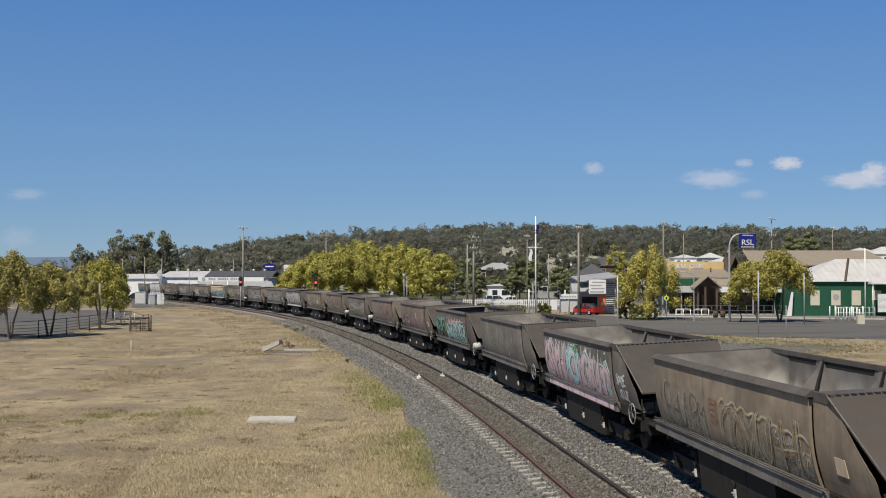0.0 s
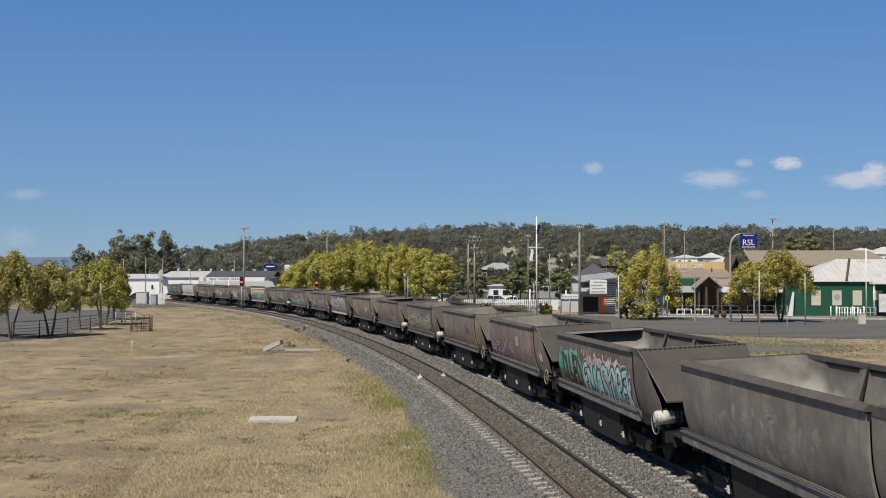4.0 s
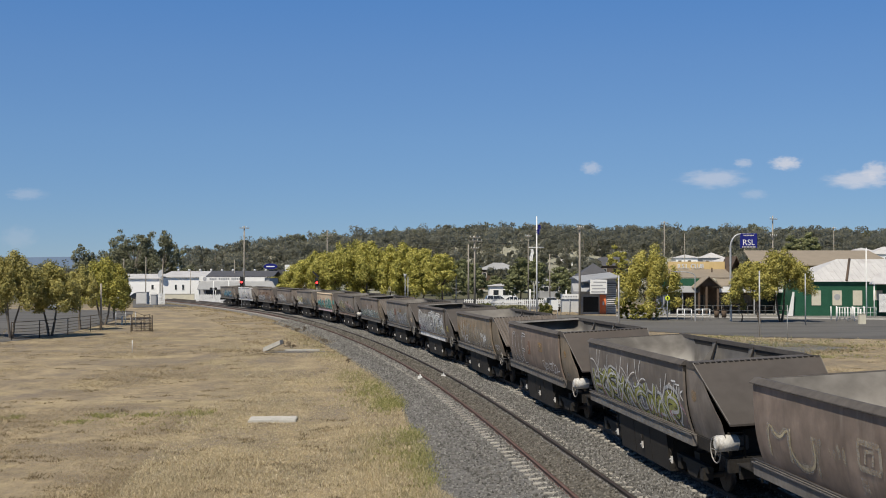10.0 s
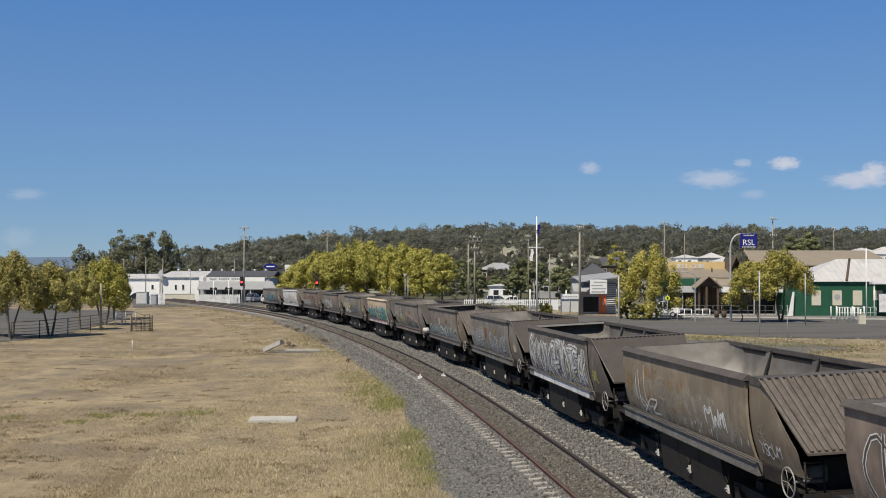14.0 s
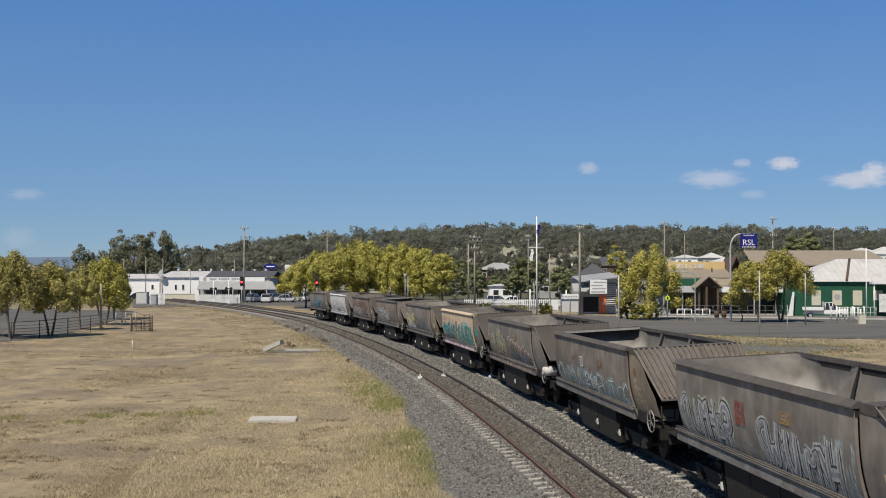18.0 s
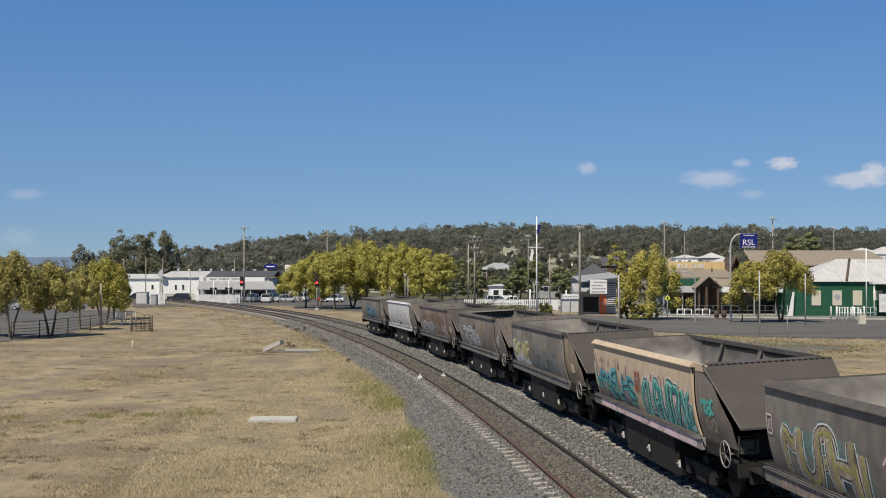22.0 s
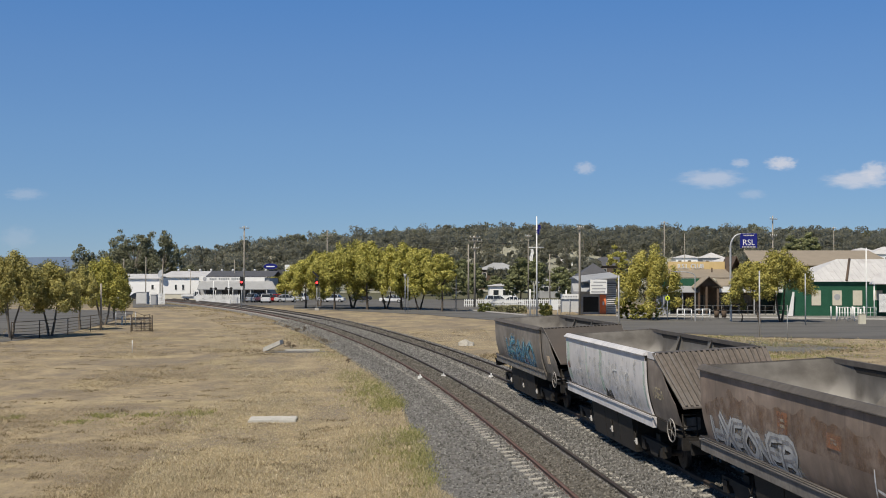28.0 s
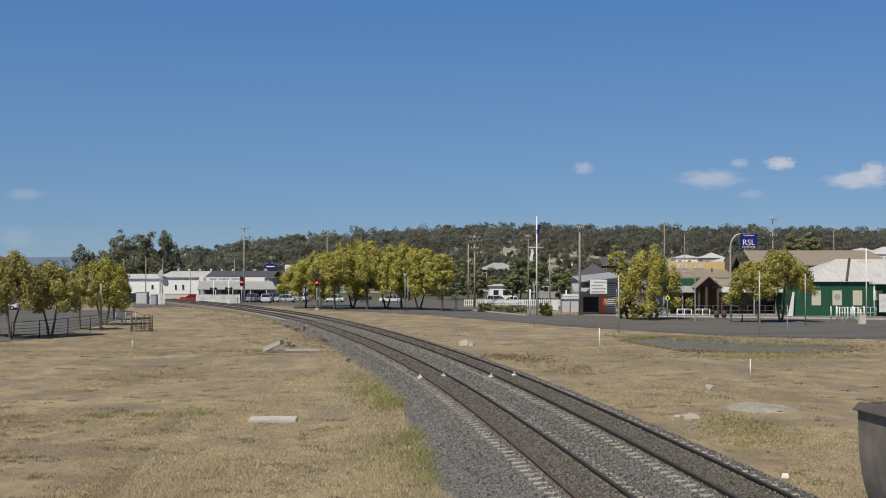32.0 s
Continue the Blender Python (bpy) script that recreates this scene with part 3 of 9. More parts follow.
def build_wagon():
    w = empty("hopper_wagon", pose(0, 0, 0), "dusty brown steel coal hopper wagon on two bogies", "rail wagon", "train of coal hoppers")
    for sgn in (-1, 1):
        part("side_sheet", side_sheet(sgn), P_BROWN, w)
        # top rim, with a small lip
        bm = bmesh.new()
        i0, i1, o0 = sgn * (HALF - 0.1), sgn * (HALF - 0.035), sgn * (HALF + 0.068)
        slab(bm, [(i0, -YN - 0.03, RIM_Z - 0.105), (o0, -YN - 0.03, RIM_Z - 0.105), (o0, -YN - 0.03, RIM_Z - 0.085), (i1, -YN - 0.03, RIM_Z), (i0, -YN - 0.03, RIM_Z)], (0, YL + YN + 0.06, 0))
        box(bm, min(sgn * (HALF - 0.12), sgn * (HALF - 0.06)), max(sgn * (HALF - 0.12), sgn * (HALF - 0.06)), -YL - 0.55, -YN - 0.03, RIM_Z - 0.17, RIM_Z - 0.01)
        part("rim", bm, P_RIM, w)
        # near-black strip below the rim: the overhang's shadow put in as colour
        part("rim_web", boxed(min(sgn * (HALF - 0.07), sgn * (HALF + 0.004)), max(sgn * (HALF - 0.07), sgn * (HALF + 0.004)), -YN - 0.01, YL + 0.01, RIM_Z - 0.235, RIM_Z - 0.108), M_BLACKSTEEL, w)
        # sill with a narrow ledge and hand rail
        x = sgn * (HALF - 0.15)
        bm = bmesh.new()
        box(bm, min(x, x + sgn * 0.1), max(x, x + sgn * 0.1), -YL - 0.06, YL + 0.4, SIDE_B - 0.26, SIDE_B - 0.03)
        box(bm, min(x, x + sgn * 0.14), max(x, x + sgn * 0.14), -YL - 0.06, YL + 0.4, SIDE_B - 0.027, SIDE_B - 0.005)
        part("sill", bm, P_SILL, w)
        part("hand_rail", tubed((x + sgn * 0.13, -YL - 0.3, SIDE_B + 0.06), (x + sgn * 0.13, YL + 0.3, SIDE_B + 0.06), 0.02, n=6), P_RIM, w)
        for end in (-1, 1):
            # end cheek: closes the side of the sloping end
            part("end_cheek", cheek_sheet(sgn, end), P_BROWN, w)
            if end < 0 and sgn < 0:
                zz = lambda z: -(bulge(z) - 0.075) - 0.014
                part("notice_plate", slabbed([(zz(1.72), -(YL + 0.55), 1.72), (zz(1.72), -(YL + 0.98), 1.72), (zz(2.0), -(YL + 0.94), 2.0), (zz(2.0), -(YL + 0.55), 2.0)], (0.012, 0, 0)), P_BEIGE, w, "small faded cream notice plate")
    for end in (-1, 1):
        # sloping end sheet
        a, b = HALF - 0.01, HALF - 0.2
        top_y = YL + 0.5 if end < 0 else YL + 0.06
        y0, y1, zt, zb = end * top_y, end * (YL + (2.18 if end < 0 else 0.22)), RIM_Z - 0.02, 1.82 if end < 0 else 1.68
        part("end_deck", boxed(-HALF + 0.1, HALF - 0.1, min(-YN + 0.05, y0) if end < 0 else YL - 0.03, max(-YN + 0.05, y0) if end < 0 else y0, RIM_Z - 0.07, RIM_Z - 0.03), P_RIM, w)
        pts = [(-a, y0, zt), (a, y0, zt), (b, y1, zb), (-b, y1, zb)]
        part("end_slope", slabbed(pts, (0, 0, -0.04)), P_GREY, w)
        if end < 0:
            # notched top edge
            bm = bmesh.new()
            for i in range(22):
                x = -a + 2 * a * (i + 0.5) / 22
                box(bm, x - 0.04, x + 0.04, y0 - 0.03, y0 + 0.05, RIM_Z - 0.045, RIM_Z - 0.008)
            part("end_edge_strip", bm, M_BLACKSTEEL, w)
            for sg in (-1, 1):
                part("edge_lip", slabbed([(sg * (a - 0.012), y0, zt + 0.003), (sg * (a + 0.006), y0, zt + 0.003), (sg * (b + 0.006), y1, zb + 0.003), (sg * (b - 0.012), y1, zb + 0.003)], (0, 0, 0.012)), P_SILL, w)
        # platform, end sill, brake gear
        ye = end * (YL + 1.80)
        bm = bmesh.new()
        box(bm, -1.2, 1.2, ye - 0.06, ye + 0.06, 0.78, 1.06)
        box(bm, -1.25, 1.25, min(ye, end * (YL + 0.7)), max(ye, end * (YL + 0.7)), 1.07, 1.1)
        part("end_sill", bm, M_BLACKSTEEL, w)
        for xa, xb in ((-1.15, -0.82), (0.82, 1.15)) if end < 0 else ():
            bm = bmesh.new()
            tube(bm, (xa, ye, 1.05), (xa, ye, 1.6), 0.02, n=6)
            tube(bm, (xb, ye, 1.05), (xb, ye, 1.6), 0.02, n=6)
            tube(bm, (xa - 0.02, ye, 1.6), (xb + 0.02, ye, 1.6), 0.022, n=6)
            tube(bm, (xa, ye, 1.32), (xb, ye, 1.32), 0.018, n=6)
            part("platform_rail", bm, M_BLACKSTEEL, w)
        bm = bmesh.new()
        box(bm, -0.16, 0.16, min(ye, ye + end * 0.5), max(ye, ye + end * 0.5), 0.74, 0.98, bev=0.04)
        box(bm, -0.22, 0.22, ye + end * 0.36 - 0.08, ye + end * 0.36 + 0.08, 0.7, 1.02, bev=0.03)
        part("coupler", bm, M_BLACKSTEEL, w)
        for x in (-0.55, 0.5):
            part("brake_hose", tubed((x, ye + end * 0.02, 0.95), (x, ye + end * 0.16, 0.55), 0.025, n=6), M_TYRE, w)
    # brake wheel at the near end
    ye = -(YL + 1.62)
    bm = bmesh.new()
    ring(bm, (-1.34, ye + 0.15, 1.22), (1, 0.06, 0), 0.27, 0.014)
    for i in range(5):
        a = 2 * math.pi * i / 5
        tube(bm, (-1.34, ye + 0.15, 1.22), (-1.34 - 0.016 * math.cos(a), ye + 0.15 + 0.265 * math.cos(a), 1.22 + 0.27 * math.sin(a)), 0.007, n=5)
    part("brake_wheel", bm, M_PALESTEEL, w, "pale spoked brake wheel")
    bm = bmesh.new()
    tube(bm, (-1.25, ye + 0.15, 1.22), (-0.7, ye + 0.15, 1.22), 0.025, n=6)
    box(bm, -1.02, -0.66, ye + 0.02, ye + 0.3, 1.2, 1.5, bev=0.02)
    part("brake_gear", bm, P_SILL, w)
    bm = bmesh.new()
    for x0_, x1_, r0_, r1_ in ((-1.46, -1.42, 0.1, 0.17), (-1.42, -1.0, 0.17, 0.17), (-1.0, -0.96, 0.17, 0.1)):
        tube(bm, (x0_, ye - 0.2, 1.4), (x1_, ye - 0.2, 1.4), r0_, r1_, 14)
    part("air_reservoir", bm, P_SILL, w)
    part("brake_box", boxed(-0.8, -0.25, ye + 0.05, ye + 0.4, 1.1, 1.62, bev=0.03), M_BLACKSTEEL, w, "black brake equipment box")
    # inside lining: sloping floor, end slopes, two saddles across
    bm = bmesh.new()
    zi = RIM_Z - 0.03
    hw = HALF - 0.06
    yb = [(-YL + 0.02, zi), (-YL + 1.5, 1.45), (-1.95, 1.45), (-1.45, 2.25), (-0.95, 1.45), (0.95, 1.45), (1.45, 2.25), (1.95, 1.45), (YL - 1.5, 1.45), (YL - 0.02, zi)]
    prev = None
    for y, z in yb:
        r = [bm.verts.new((x, y, z2)) for x, z2 in ((-hw, zi - 0.05), (-hw + 0.05, 2.86 if z == 2.25 else max(z, 1.9)), (-0.75, z), (0.75, z), (hw - 0.05, 2.86 if z == 2.25 else max(z, 1.9)), (hw, zi - 0.05))]
        if prev:
            for j in range(5):
                bm.faces.new((prev[j], prev[j + 1], r[j + 1], r[j]))
        prev = r
    bmesh.ops.recalc_face_normals(bm, faces=bm.faces)
    for f in bm.faces:
        f.smooth = True
    part("hopper_lining", bm, M_COALDUST, w, "pale dust-coated inner hopper sheets")
    # thin black slanted blades from the rim down over the saddles
    for y in (-1.45, 1.45):
        for sg in (-1, 1):
            part("gusset", slabbed([(sg * (hw - 0.01), y - 0.04, 2.93), (sg * (hw - 0.045), y - 0.06, 2.93), (sg * (hw - 0.53), y - 0.42, 2.02), (sg * (hw - 0.48), y - 0.44, 1.94)], (0, 0.03, 0)), M_BLACKSTEEL, w)
    # underframe, hopper bottoms and bogies
    bm = bmesh.new()
    box(bm, -0.22, 0.22, -YL - 1.78, YL + 1.78, 0.7, 0.97)
    part("centre_sill", bm, M_BLACKSTEEL, w)
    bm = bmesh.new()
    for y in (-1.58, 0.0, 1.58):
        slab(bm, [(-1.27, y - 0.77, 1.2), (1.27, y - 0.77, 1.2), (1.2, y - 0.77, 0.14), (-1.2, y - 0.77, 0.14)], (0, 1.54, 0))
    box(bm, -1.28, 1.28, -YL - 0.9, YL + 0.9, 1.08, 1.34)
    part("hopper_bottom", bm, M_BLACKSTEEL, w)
    for y in (-2.75, -0.1, 2.55):
        bm = bmesh.new()
        tube(bm, (-1.2, y, 1.0), (-1.27, y, 0.57), 0.014, n=5)
        tube(bm, (-1.27, y - 0.02, 0.62), (-1.27, y + 0.14, 0.72), 0.012, n=5)
        part("latch_rod", bm, M_BLACKSTEEL, w)
        bm = bmesh.new()
        slab(bm, [(-1.29, y - 0.025, 0.57), (-1.29, y + 0.02, 0.57), (-1.29, y + 0.05, 0.47), (-1.29, y + 0.09, 0.42), (-1.29, y + 0.03, 0.43), (-1.29, y - 0.05, 0.4)], (0.04, 0, 0))
        tube(bm, (-1.29, y + 0.02, 0.5), (-1.29, y + 0.14, 0.47), 0.018, n=6)
        part("door_latch", bm, M_DUSTYWHITE, w, "dusty white door latch")
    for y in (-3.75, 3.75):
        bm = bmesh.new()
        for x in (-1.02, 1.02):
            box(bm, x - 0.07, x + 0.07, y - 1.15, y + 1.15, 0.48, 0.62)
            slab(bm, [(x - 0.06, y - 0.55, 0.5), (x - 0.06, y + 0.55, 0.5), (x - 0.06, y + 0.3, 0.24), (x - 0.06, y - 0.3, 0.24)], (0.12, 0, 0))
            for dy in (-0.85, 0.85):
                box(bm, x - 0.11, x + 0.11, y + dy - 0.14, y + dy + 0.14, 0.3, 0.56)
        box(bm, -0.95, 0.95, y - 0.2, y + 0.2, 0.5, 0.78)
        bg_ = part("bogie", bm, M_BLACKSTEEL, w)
        for dy in (-0.85, 0.85):
            bm = bmesh.new()
            for x in (-0.54, 0.54):
                tube(bm, (x - 0.06, 0, 0), (x + 0.06, 0, 0), 0.40, n=20)
                tube(bm, (x - 0.09, 0, 0), (x + 0.09, 0, 0), 0.14, n=12)
                for q in range(4):
                    a = q * math.pi / 2
                    tube(bm, (x - 0.068, 0.24 * math.cos(a), 0.24 * math.sin(a)), (x + 0.068, 0.24 * math.cos(a), 0.24 * math.sin(a)), 0.05, n=8)
            tube(bm, (-0.98, 0, 0), (0.98, 0, 0), 0.07, n=8)
            part("wheelset", bm, M_WHEEL, bg_).location = (0, y + dy, 0.40)
    return w


def ribbed_sheet(parent, end, n=19):
    """Raised ribs on a sloping end sheet."""
    for i in range(n):
        f = (i + 0.5) / n * 2 - 1
        a, b = f * (HALF - 0.04), f * (HALF - 0.22)
        y0, y1, zt, zb = end * (YL + 0.53), end * (YL + 2.17), RIM_Z - 0.035, 1.83
        bm = slabbed([(a - 0.032, y0, zt), (a + 0.032, y0, zt), (b + 0.028, y1, zb), (b - 0.028, y1, zb)], (0, end * 0.012, 0.035))
        part("rib", bm, P_CORR, parent)


def spray(name, c, wear=0.35):
    """Sprayed paint, faded and worn through to the sheet below."""
    c = tuple(min(0.85, v * 1.28) for v in c)
    m = surf(name, c, tuple(v * 0.62 + 0.02 for v in c), 1.3, 0.7, 0.0, 6, shift=True)
    N, L = m.node_tree.nodes, m.node_tree.links
    mp = [n for n in N if n.bl_idname == "ShaderNodeMapping"][0]
    nz = N.new("ShaderNodeTexNoise")
    nz.inputs["Scale"].default_value = 2.4
    nz.inputs["Detail"].default_value = 8
    nz.inputs["Roughness"].default_value = 0.72
    L.new(mp.outputs[0], nz.inputs["Vector"])
    r = N.new("ShaderNodeMapRange")
    r.inputs[1].default_value, r.inputs[2].default_value, r.inputs[4].default_value = 0.16 + 0.34 * wear, 0.36 + 0.48 * wear, 1 - 0.3 * wear
    L.new(nz.outputs[0], r.inputs[0])
    tp = N.new("ShaderNodeBsdfTransparent")
    ms = N.new("ShaderNodeMixShader")
    L.new(r.outputs[0], ms.inputs[0])
    L.new(tp.outputs[0], ms.inputs[1])
    L.new(N["Principled BSDF"].outputs[0], ms.inputs[2])
    L.new(ms.outputs[0], N["Material Output"].inputs[0])
    return m


PAINT = {
    "mint": spray("mint_spray_paint", (0.48, 0.61, 0.53), 0.5),
    "pink": spray("pink_spray_paint", (0.72, 0.43, 0.47), 0.3), "teal": spray("teal_spray_paint", (0.09, 0.46, 0.41), 0.3),
    "lightblue": spray("pale_blue_spray_paint", (0.42, 0.68, 0.7), 0.3), "white": spray("white_spray_paint", (0.7, 0.7, 0.68), 0.26),
    "black": spray("black_spray_paint", (0.028, 0.027, 0.027), 0.3), "grey": spray("grey_spray_paint", (0.24, 0.24, 0.26), 0.5),
    "yellow": spray("yellow_spray_paint", (0.55, 0.5, 0.14)), "purple": spray("purple_spray_paint", (0.24, 0.11, 0.2)),
    "orange": spray("orange_spray_paint", (0.28, 0.13, 0.07), 0.55), "red": spray("red_spray_paint", (0.26, 0.07, 0.05), 0.45), "blue": spray("blue_spray_paint", (0.09, 0.25, 0.38), 0.55),
    "pale": spray("faded_pale_paint", (0.38, 0.345, 0.285), 0.6), "mist": spray("thin_pale_mist_paint", (0.42, 0.42, 0.4), 0.85), "pinkmist": spray("thin_pink_mist_paint", (0.5, 0.27, 0.32), 0.6), "bluemist": spray("thin_blue_mist_paint", (0.4, 0.5, 0.52), 0.62), "ochre": spray("ochre_mist_paint", (0.36, 0.22, 0.08), 0.6), "green": spray("green_spray_paint", (0.12, 0.36, 0.16)), "bluegrey": spray("blue_grey_spray_paint", (0.2, 0.24, 0.26), 0.55),
    "skyblue": spray("bright_blue_spray_paint", (0.13, 0.42, 0.55), 0.45), "peach": spray("peach_spray_paint", (0.4, 0.29, 0.24), 0.55), "magenta": spray("magenta_spray_paint", (0.24, 0.1, 0.145), 0.5),
    "palepink": spray("pale_pink_spray_paint", (0.66, 0.5, 0.52), 0.3), "tealmist": spray("thin_teal_mist_paint", (0.16, 0.36, 0.34), 0.7), "deepteal": spray("deep_teal_spray_paint", (0.03, 0.22, 0.19), 0.3),
    "purplemist": spray("thin_purple_mist_paint", (0.3, 0.2, 0.27), 0.5), "darkgrey": spray("dark_grey_spray_paint", (0.09, 0.09, 0.093), 0.4), "silver": spray("silver_spray_paint", (0.44, 0.45, 0.46), 0.25),
    "palegreen": spray("pale_green_spray_paint", (0.5, 0.57, 0.46), 0.45), "cream": spray("cream_spray_paint", (0.5, 0.43, 0.29), 0.4), "olive": spray("olive_spray_paint", (0.34, 0.35, 0.1), 0.4),
    "rust": spray("rust_bloom", (0.17, 0.1, 0.062), 0.75), "deadbrown": spray("brown_spray_paint", (0.085, 0.07, 0.06), 0.2)}


def ribbon(bm, pts, w0, off, lim=(-YN + 0.04, YL - 0.04), taper=0.0):
    """A painted stroke on the curved side sheet; pts are (y, z)."""
    pts = [Vector(q) for q in pts]
    L, R = [], []
    for i, q in enumerate(pts):
        d = (pts[min(i + 1, len(pts) - 1)] - pts[max(i - 1, 0)])
        if d.length < 1e-6:
            d = Vector((1, 0))
        d.normalize()
        e = min(i, len(pts) - 1 - i) / max(1, (len(pts) - 1) / 2)
        n = Vector((-d.y, d.x)) * w0 * (1 - taper * (1 - e) ** 1.5)
        for side, acc in ((1, L), (-1, R)):
            yy = q.x + side * n.x
            zz = min(max(lift(q.y + side * n.y), SIDE_B + 0.02), RIM_Z - 0.245)
            yy = min(max(yy, lim[0]), lim[1])
            acc.append(bm.verts.new((-(bulge(zz) + off), yy, zz)))
    for i in range(len(pts) - 1):
        try:
            bm.faces.new((L[i], L[i + 1], R[i + 1], R[i]))
        except ValueError:
            pass


GLYPH = {  # stroke paths on a grid of 5 by 7, "across up"
    "A": "00 26 40|12 32", "B": "00 06 36 44 23 03|23 42 30 00", "C": "45 26 04 02 20 41", "D": "00 06 25 43 41 20 00", "E": "46 06 00 40|03 33", "F": "00 06 46|03 33",
    "G": "45 26 04 02 20 41 43 23", "H": "00 06|03 43|46 40", "I": "26 20", "J": "46 41 20 02", "K": "06 00|45 03 40", "L": "06 00 40", "M": "00 06 23 46 40",
    "N": "00 06 40 46", "O": "26 04 02 20 42 44 26", "P": "00 06 36 44 33 03", "Q": "26 04 02 20 42 44 26|22 40", "R": "00 06 36 44 33 03 40", "S": "45 26 05 13 32 41 20 01",
    "T": "06 46|26 20", "U": "06 02 20 42 46", "V": "06 20 46", "W": "06 10 24 30 46", "X": "06 40|46 00", "Y": "06 23 46|23 20", "Z": "06 46 00 40", "/": "00 46", "-": "03 43", "m": "00 05 14 10 14 35 30 35 45 40"}


def glyph_strokes(ch, rng, y, z0, w, h, lean, jit, soft=2):
    out = []
    for run in GLYPH[ch].split("|"):
        pp = [(int(q[0]) / 4 + rng.uniform(-jit, jit), int(q[1]) / 6 + rng.uniform(-jit, jit)) for q in run.split()]
        pp = [(y - w * a - lean * h * b, z0 + h * b) for a, b in pp]
        for _k in range(soft):
            q = [pp[0]]
            for a, b in zip(pp, pp[1:]):
                q += [(a[0] * 0.75 + b[0] * 0.25, a[1] * 0.75 + b[1] * 0.25), (a[0] * 0.25 + b[0] * 0.75, a[1] * 0.25 + b[1] * 0.75)]
            pp = q + [pp[-1]]
        # fine steps, so that broad strokes follow the curved sheet
        q = [pp[0]]
        for a, b in zip(pp, pp[1:]):
            m_ = max(1, int(math.hypot(b[0] - a[0], b[1] - a[1]) / 0.12))
            q += [(a[0] + (b[0] - a[0]) * k / m_, a[1] + (b[1] - a[1]) * k / m_) for k in range(1, m_ + 1)]
        out.append(q)
    return out


def piece(w, text, seed, y0, y1, z0, z1, layers, fat=0.08, lean=0.0, jit=0.07, over=1.08, drop=0.0, soft=2, off=0.008, lim=(-YN + 0.04, YL - 0.04)):
    """Sprayed letter shapes from y0 (far) to y1 (near); layers of (paint, width factor, shift along, shift up, lowest, highest)."""
    rng = random.Random(seed)
    wd = (y0 - y1) / len(text)
    fat = min(fat, max(0.25 * wd, 0.02))
    letters = []
    for i, ch in enumerate(text):
        h = (z1 - z0) * rng.uniform(0.84, 1.0)
        letters.append(glyph_strokes(ch, rng, y0 - wd * (i + 0.12), z0 - drop * i / len(text) + rng.uniform(0, 0.08), wd * over * rng.uniform(0.85, 1.1), h, lean + rng.uniform(-0.08, 0.08), jit, soft))
    # the halo lies under all letters; then every second letter, and the others over them
    todo = [(0, i) for i in range(len(text))] + [(k, i) for par in (0, 1) for k in range(1, len(layers)) for i in range(par, len(text), 2)]
    last = todo[0]
    for lv, i in todo:
        if (lv, i % 2 if lv else 0) != last:
            off += 0.0028
            last = (lv, i % 2 if lv else 0)
        lay = layers[lv]
        col, k, dy, dz, lo, hi = tuple(lay) + (0, 0, 0, 9)[len(lay) - 2:]
        bm = bmesh.new()
        for q, st in enumerate(letters[i]):
            run = []
            for p in st + [None]:
                if p is not None and lo <= p[1] <= hi:
                    run.append((p[0] - dy * wd, p[1] + dz))
                    continue
                if len(run) > 1:
                    ribbon(bm, run, fat * k * (0.8 + 0.45 * ((q * 7 + i * 3) % 5) / 5), off + 0.0004 * q + 0.0002 * (i % 5), lim, 0.35)
                run = []
        if bm.verts:
            part("graffiti", bm, PAINT[col], w, "faded " + col + " sprayed graffiti")
        else:
            bm.free()


def script(w, text, seed, y0, y1, z0, z1, col, width=0.02, lean=0.1, drop=0.0):
    """A thin single-line tag."""
    piece(w, text, seed, y0, y1, z0, z1, [(col, 1)], width, lean, 0.1, 1.05, drop, 2, 0.018)


def cheek_script(w, text, seed, y0, y1, z0, z1, col, width=0.02):
    """A tag on the end cheek, which stands back from the side sheet."""
    piece(w, text, seed, -YL - y0, -YL - y1, z0, z1, [(col, 1)], width, 0.05, 0.08, 1.0, 0.0, 2, -0.067, (-YL - 1.6, -YL - 0.03))


def streaks(w, seed, y0, y1, z0, z1, col, n, width=0.03, tilt=0.1, off=0.0065):
    """Soft upright smears of paint."""
    rng = random.Random(seed)
    bm = bmesh.new()
    for i in range(n):
        yy, a = rng.uniform(y1, y0), rng.uniform(z0, z1)
        b = min(z1, a + rng.uniform(0.15, 0.6) * (z1 - z0))
        ribbon(bm, [(yy + tilt * (b - a) * k / 6, a + (b - a) * k / 6) for k in range(7)], width * rng.uniform(0.4, 1.3), off + 0.0002 * (i % 7), (-YN + 0.04, YL - 0.04), 0.9)
    part("paint_streak", bm, PAINT[col], w, "smeared " + col + " paint streaks")["kind"] = "stuff"


def flame(w, seed, y0, y1, z0, z1, amp, col, width, n, off=0.016):
    """A jagged rounded line along the top of a piece."""
    rng = random.Random(seed)
    pp = []
    for i in range(2 * n + 1):
        f = i / (2 * n)
        pp.append((y0 + (y1 - y0) * f + rng.uniform(-0.08, 0.08), z0 + (z1 - z0) * f + (amp * rng.uniform(0.5, 1.1) if i % 2 else 0)))
    for _k in range(2):
        q = [pp[0]]
        for a, b in zip(pp, pp[1:]):
            q += [(a[0] * 0.75 + b[0] * 0.25, a[1] * 0.75 + b[1] * 0.25), (a[0] * 0.25 + b[0] * 0.75, a[1] * 0.25 + b[1] * 0.75)]
        pp = q + [pp[-1]]
    bm = bmesh.new()
    ribbon(bm, pp, width, off)
    part("graffiti", bm, PAINT[col], w, "jagged " + col + " sprayed outline")


